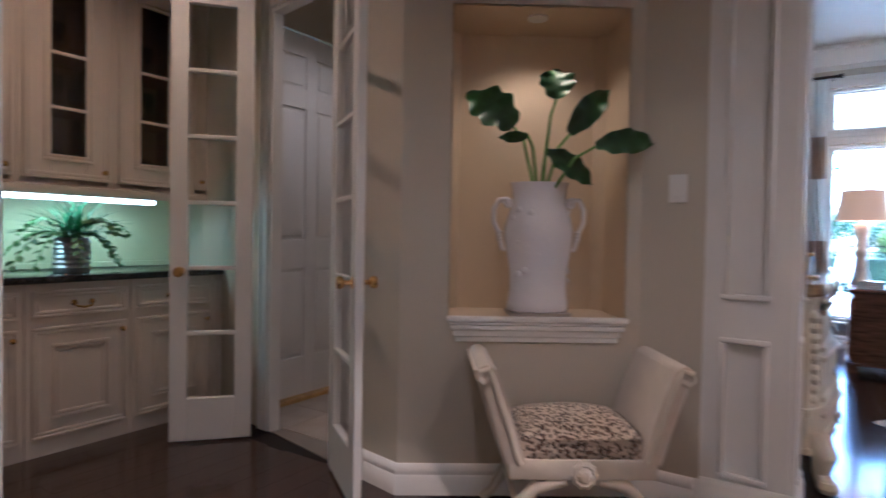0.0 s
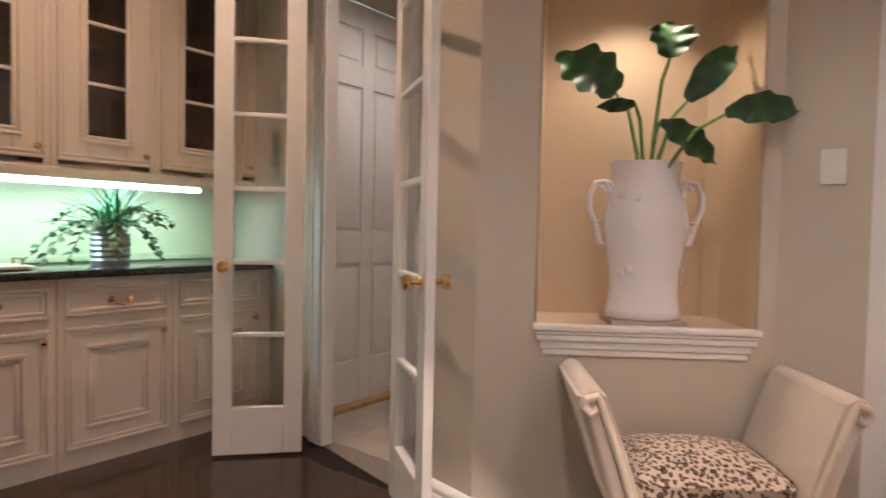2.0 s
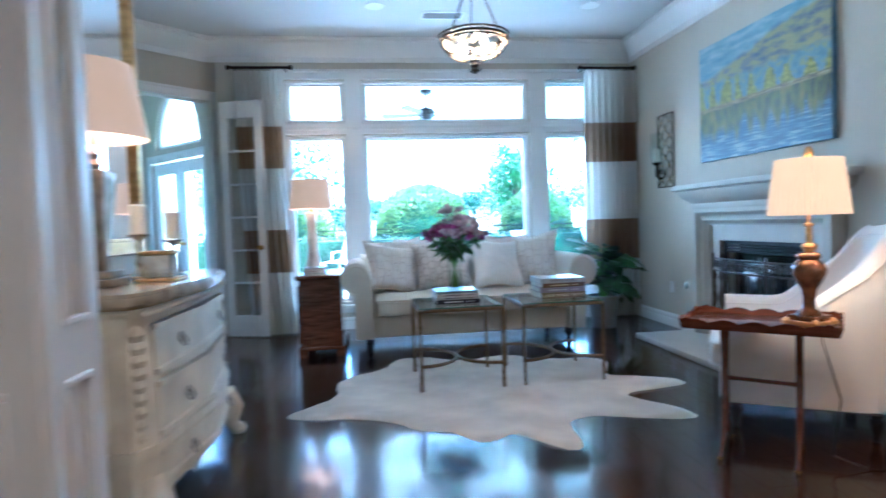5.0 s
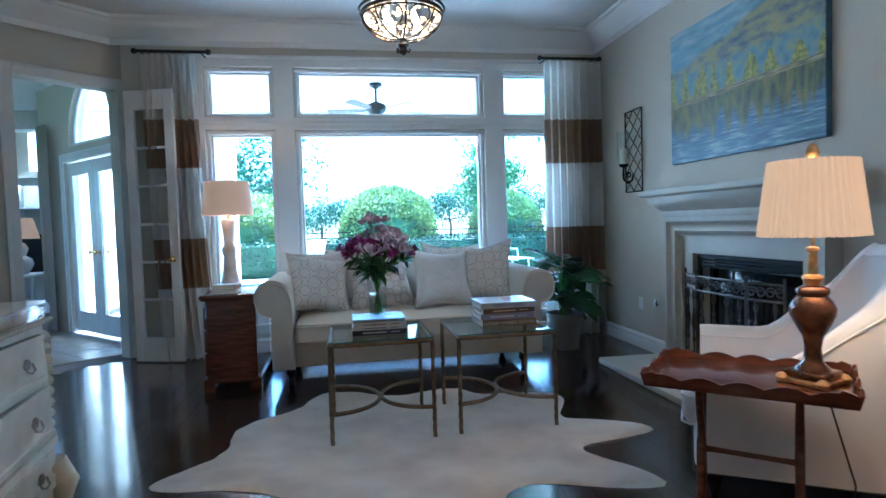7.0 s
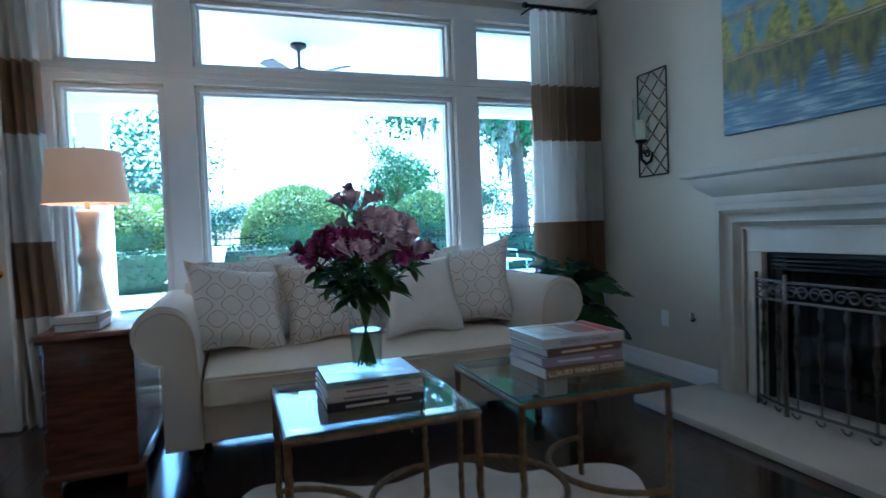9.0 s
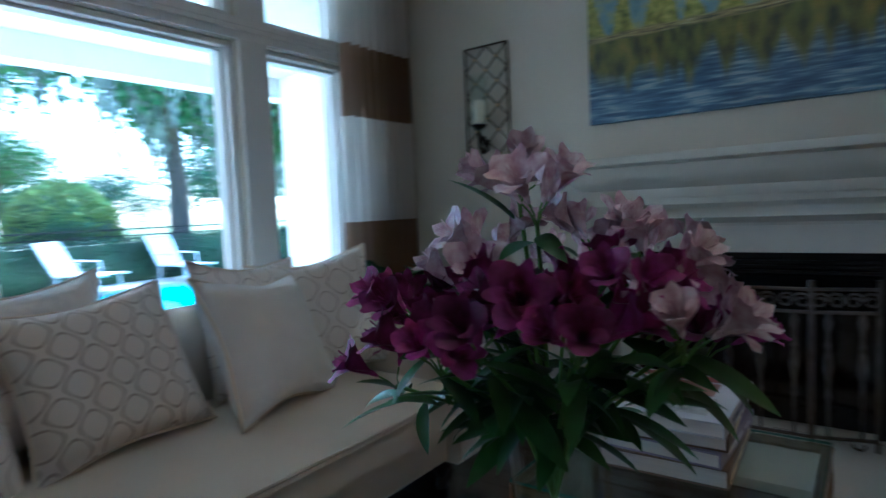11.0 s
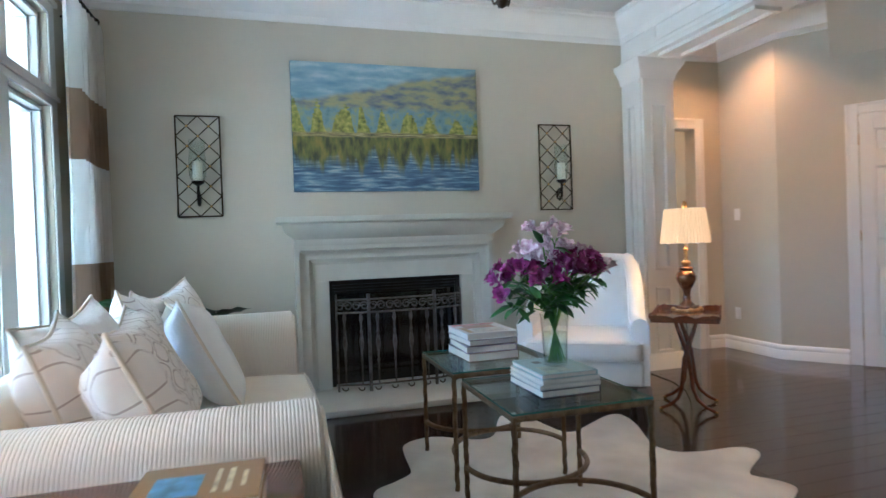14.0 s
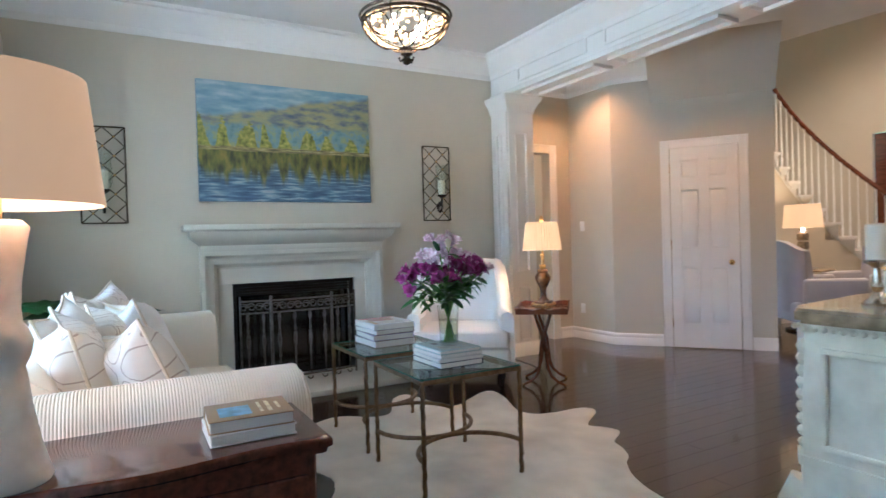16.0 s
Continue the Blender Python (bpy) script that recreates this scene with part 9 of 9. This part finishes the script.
# hedge and fence
t = thing("hedge", pose(0, 10.4, -0.12), "low clipped green hedge along the patio", "hedge")
rg = np.random.default_rng(9)
n = 16000
p = np.stack([rg.uniform(-14, 9, n), rg.uniform(-0.4, 0.4, n), rg.uniform(0.02, 0.92, n)], 1)
side = rg.integers(0, 3, n)
p[side == 0, 1] = -0.38 + rg.normal(0, 0.03, (side == 0).sum())
p[side == 1, 2] = 0.9 + rg.normal(0, 0.03, (side == 1).sum())
leaf_cloud("leaves", p, 0.045, M_HEDGE, t, "small dark green leaves", seed=4)
bm = bmesh.new()
rbox(bm, -14, -0.34, 0, 9, 0.34, 0.85, 0.05, 2)
part("inner_hedge", bm, M_HEDGE, t)
fence = thing("fence", pose(0, 11.0, -0.21), "black iron garden fence", "fence")
for z in (0.15, 1.05, 1.2):
    bm = bmesh.new()
    box(bm, -14, -0.015, z, 9, 0.015, z + 0.03)
    part("rail", bm, M_BLACK, fence)
me_bar = bpy.data.meshes.new("bar")
bm = bmesh.new()
box(bm, -0.009, -0.009, 0, 0.009, 0.009, 1.3)
bm.to_mesh(me_bar)
bm.free()
for i in range(184):
    place(me_bar, M_BLACK, fence, pose(-13.9 + 0.124 * i, 0, 0), "bar")


def tree(x, y, h, r, seed, name="tree", moss=False, material=M_TREE, leaves=5000, label="leafy green tree beyond the garden fence", leaf=0.0):
    t = thing(name, pose(x, y, -0.21), label, "tree", "trees behind the garden")
    rg = np.random.default_rng(seed)
    rnd = random.Random(seed)
    bm = bmesh.new()
    tr = 0.035 * h
    tube(bm, [(0, 0, 0), (0.1, 0.05, h * 0.2), (-0.1, 0.1, h * 0.45), (0.15, 0, h * 0.75)], [tr, tr * 0.8, tr * 0.6, tr * 0.25], 9)
    part("trunk", bm, M_BARK, t)
    tips = [Vector((0.1, 0, h * 0.8))]
    for k in range(9):
        a, z = 2.4 * k + seed, h * rnd.uniform(0.28, 0.62)
        L = r * rnd.uniform(0.6, 1.0)
        e = Vector((L * math.cos(a), L * math.sin(a), z + h * rnd.uniform(0.08, 0.3)))
        bm = bmesh.new()
        tube(bm, [(0, 0.05, z), (e.x * 0.5, e.y * 0.5, z + (e.z - z) * 0.65), e], [tr * 0.45, tr * 0.3, tr * 0.1], 6)
        part("limb", bm, M_BARK, t)
        tips += [e, Vector((e.x * 0.55, e.y * 0.55, z + (e.z - z) * 0.8))]
    pts = []
    for q in tips:
        for _ in range(4):
            c = np.array(q) + rg.normal(0, r * 0.16, 3)
            m_ = leaves // (len(tips) * 4)
            pts.append(c + rg.normal(0, 1, (m_, 3)) * (r * 0.17, r * 0.17, r * 0.12))
    leaf_cloud("crown", np.concatenate(pts), leaf or 0.012 * h + 0.02, material, t, "uneven leafy crown", seed=seed)
    if moss:
        mp_ = []
        for q in tips:
            for _ in range(9):
                c = np.array(q) + rg.normal(0, r * 0.16, 3)
                L = rg.uniform(0.8, 2.2)
                m_ = 90
                u = rg.uniform(0, 1, (m_, 1))
                mp_.append(c + rg.normal(0, 1, (m_, 3)) * (0.13, 0.13, 0.05) * (1.1 - u) - u * (0, 0, L))
        leaf_cloud("moss", np.concatenate(mp_), 0.14, M_MOSS, t, "grey hanging moss", 0.25, seed, True)


tree(6.6, 30, 6.6, 2.3, 21, leaves=9000)
tree(8.3, 17.5, 12, 4.6, 22, "oak_tree", True, leaves=26000, label="tall oak tree hung with grey moss")
tree(13.5, 20, 11, 4.2, 23, "oak_tree", True, leaves=12000, label="tall oak tree hung with grey moss")
for i, (x, y, h) in enumerate(((-34, 62, 9), (-26, 58, 8), (-19, 64, 9), (-12, 60, 7.5), (-5, 63, 8), (2, 66, 7), (10, 62, 8), (17, 58, 9), (25, 60, 10), (-42, 55, 10), (34, 50, 11), (-9, 26, 9), (44, 46, 12), (22, 34, 10))):
    tree(x, y, h * 0.68, h * 0.5, 40 + i, material=M_FAR, leaves=7000, leaf=0.15)
# lounge chairs by the pool
def lounger(x, y, turn):
    t = thing("sun_lounger", pose(x, y, -0.12, 0, 0, turn), "white metal sun lounger with a woven back", "lounger", "white loungers by the pool")
    m = mat("white_metal", (0.75, 0.75, 0.73), 0.4)
    bm = bmesh.new()
    for s in (-0.3, 0.3):
        tube(bm, [(s, -0.8, 0.32), (s, 0.25, 0.34), (s, 0.62, 0.95)], 0.022, 8)
    tube(bm, [(-0.3, 0.62, 0.95), (0.3, 0.62, 0.95)], 0.022, 8)
    part("frame", bm, m, t)
    for k in range(2):
        bm = bmesh.new()
        if k:
            prism(bm, [(-0.28, -0.78), (0.28, -0.78), (0.28, 0.24), (-0.28, 0.24)], 0.33, 0.345)
        else:
            prism(bm, [(-0.28, 0.0), (0.28, 0.0), (0.28, 0.68), (-0.28, 0.68)], 0.0, 0.012, pose(0, 0.26, 0.345, 58.5, 0, 0))
        part("seat_sling" if k else "back_sling", bm, m, t)
    for xx in (-0.3, 0.3):
        for yy in (-0.6, 0.2):
            bm = bmesh.new()
            tube(bm, [(xx, yy, 0.33), (xx * 1.06, yy * 1.05, 0.0)], 0.018, 8)
            part("leg", bm, m, t)
        bm = bmesh.new()
        tube(bm, [(xx, -0.25, 0.33), (xx, -0.22, 0.56), (xx, 0.3, 0.58)], 0.02, 8)
        part("armrest", bm, m, t)


lounger(1.6, 9.25, 30)
lounger(3.6, 9.3, 10)
lounger(-3.6, 9.2, -25)
t = thing("grill", pose(2.2, 2.25, -0.12), "covered barbecue grill against the porch wall", "grill")
bm = bmesh.new()
rbox(bm, -0.35, -0.25, 0, 0.35, 0.25, 0.85, 0.02, 2)
part("cabinet", bm, M_POT, t)
bm = bmesh.new()
lathe(bm, [(0.36, 0.852), (0.36, 0.95), (0.30, 1.1), (0.16, 1.2), (0.001, 1.22)], 24, None, (1, 0.7))
part("hood", bm, M_STUCCO, t)

# ---- floor tiles and planks ----
def tile_mesh(s):
    bm = bmesh.new()
    rbox(bm, -s / 2, -s / 2, -0.004, s / 2, s / 2, 0.004, 0.002, 1)
    me = bpy.data.meshes.new("tile")
    bm.to_mesh(me)
    bm.free()
    me.materials.append(M_TILE)
    return me


TM = tile_mesh(0.445)
for i in range(-14, 16):
    for k in range(-14, 16):
        c = pose(0, 0, 0, 0, 0, 42.5 + 0) @ Vector((-4.8 + 0.45 * i, 3.2 + 0.45 * k, 0))
        x, y = c.x, c.y
        line = -0.0 + 0.915 * (x + 4.62)
        line2 = 0.25 - 1.052 * (x + 4.45)
        if x < -4.75 and y > line + 0.28 and y < line2 - 0.30 and x > -9.6 and y < 4.6 and x < -6.36 - 0.0 + max(0, 2.4 - 0) * 2:
            if x < -6.6 or y < 2.2:
                place(TM, M_TILE, TILEFLOOR, pose(x, y, 0, 0, 0, 42.5), "tile")
TM2 = tile_mesh(0.345)
for i in range(4):
    for k in range(5):
        x, y = -6.48 + 0.35 * i, -5.02 + 0.35 * k
        if x < -5.6 and y > -5.24 - (x + 6.68) * 0.18 + 0.12:
            place(TM2, M_TILE, PASSFLOOR, pose(x, y, 0.002, 0, 0, 0), "tile")
PW = 0.127
rnd = random.Random(2)
meshes = {}


def plank_mesh(L):
    if L not in meshes:
        bm = bmesh.new()
        rbox(bm, -PW / 2 + 0.0007, -L / 2 + 0.0007, -0.005, PW / 2 - 0.0007, L / 2 - 0.0007, 0.0, 0.0004, 1)
        me = bpy.data.meshes.new("plank")
        bm.to_mesh(me)
        bm.free()
        me.materials.append(M_WOOD)
        meshes[L] = me
    return meshes[L]


rest = bmesh.new()
count = 0
for i in range(70):
    x = -7.45 + PW * (i + 0.5)
    y = -10.6 - rnd.uniform(0, 1.0)
    while y < -0.05:
        L = rnd.choice((0.9, 1.2, 1.5, 1.8))
        y1 = min(y + L, -0.055)
        yc = (y + y1) / 2
        ymax = 0.0
        if x < -4.6:
            lim = 0.915 * (x + 4.62) - 0.02
            if x < -6.2:
                lim = -2.9
            if x < -4.45 and y1 > -5.4 and y < -2.9:
                if y > -5.5:
                    y = y1
                    continue
                y1 = -5.4
                yc = (y + y1) / 2
            y1 = min(y1, lim)
        if y1 - y > 0.12 and x < 1.3:
            near = -4.6 < x < -0.4 and -6.9 < yc < -0.3
            if near and abs(y1 - y - L) < 1e-6 and count < 300:
                ob = place(plank_mesh(L), M_WOOD, FLOOR, pose(x, yc, 0), "plank")
                count += 1
            else:
                box(rest, x - PW / 2 + 0.0007, y + 0.0007, -0.0045, x + PW / 2 - 0.0007, y1 - 0.0007, -0.0002)
        y = y + L
ob = part("planks", rest, M_WOOD, FLOOR, smooth=0)
ob["kind"] = "stuff"
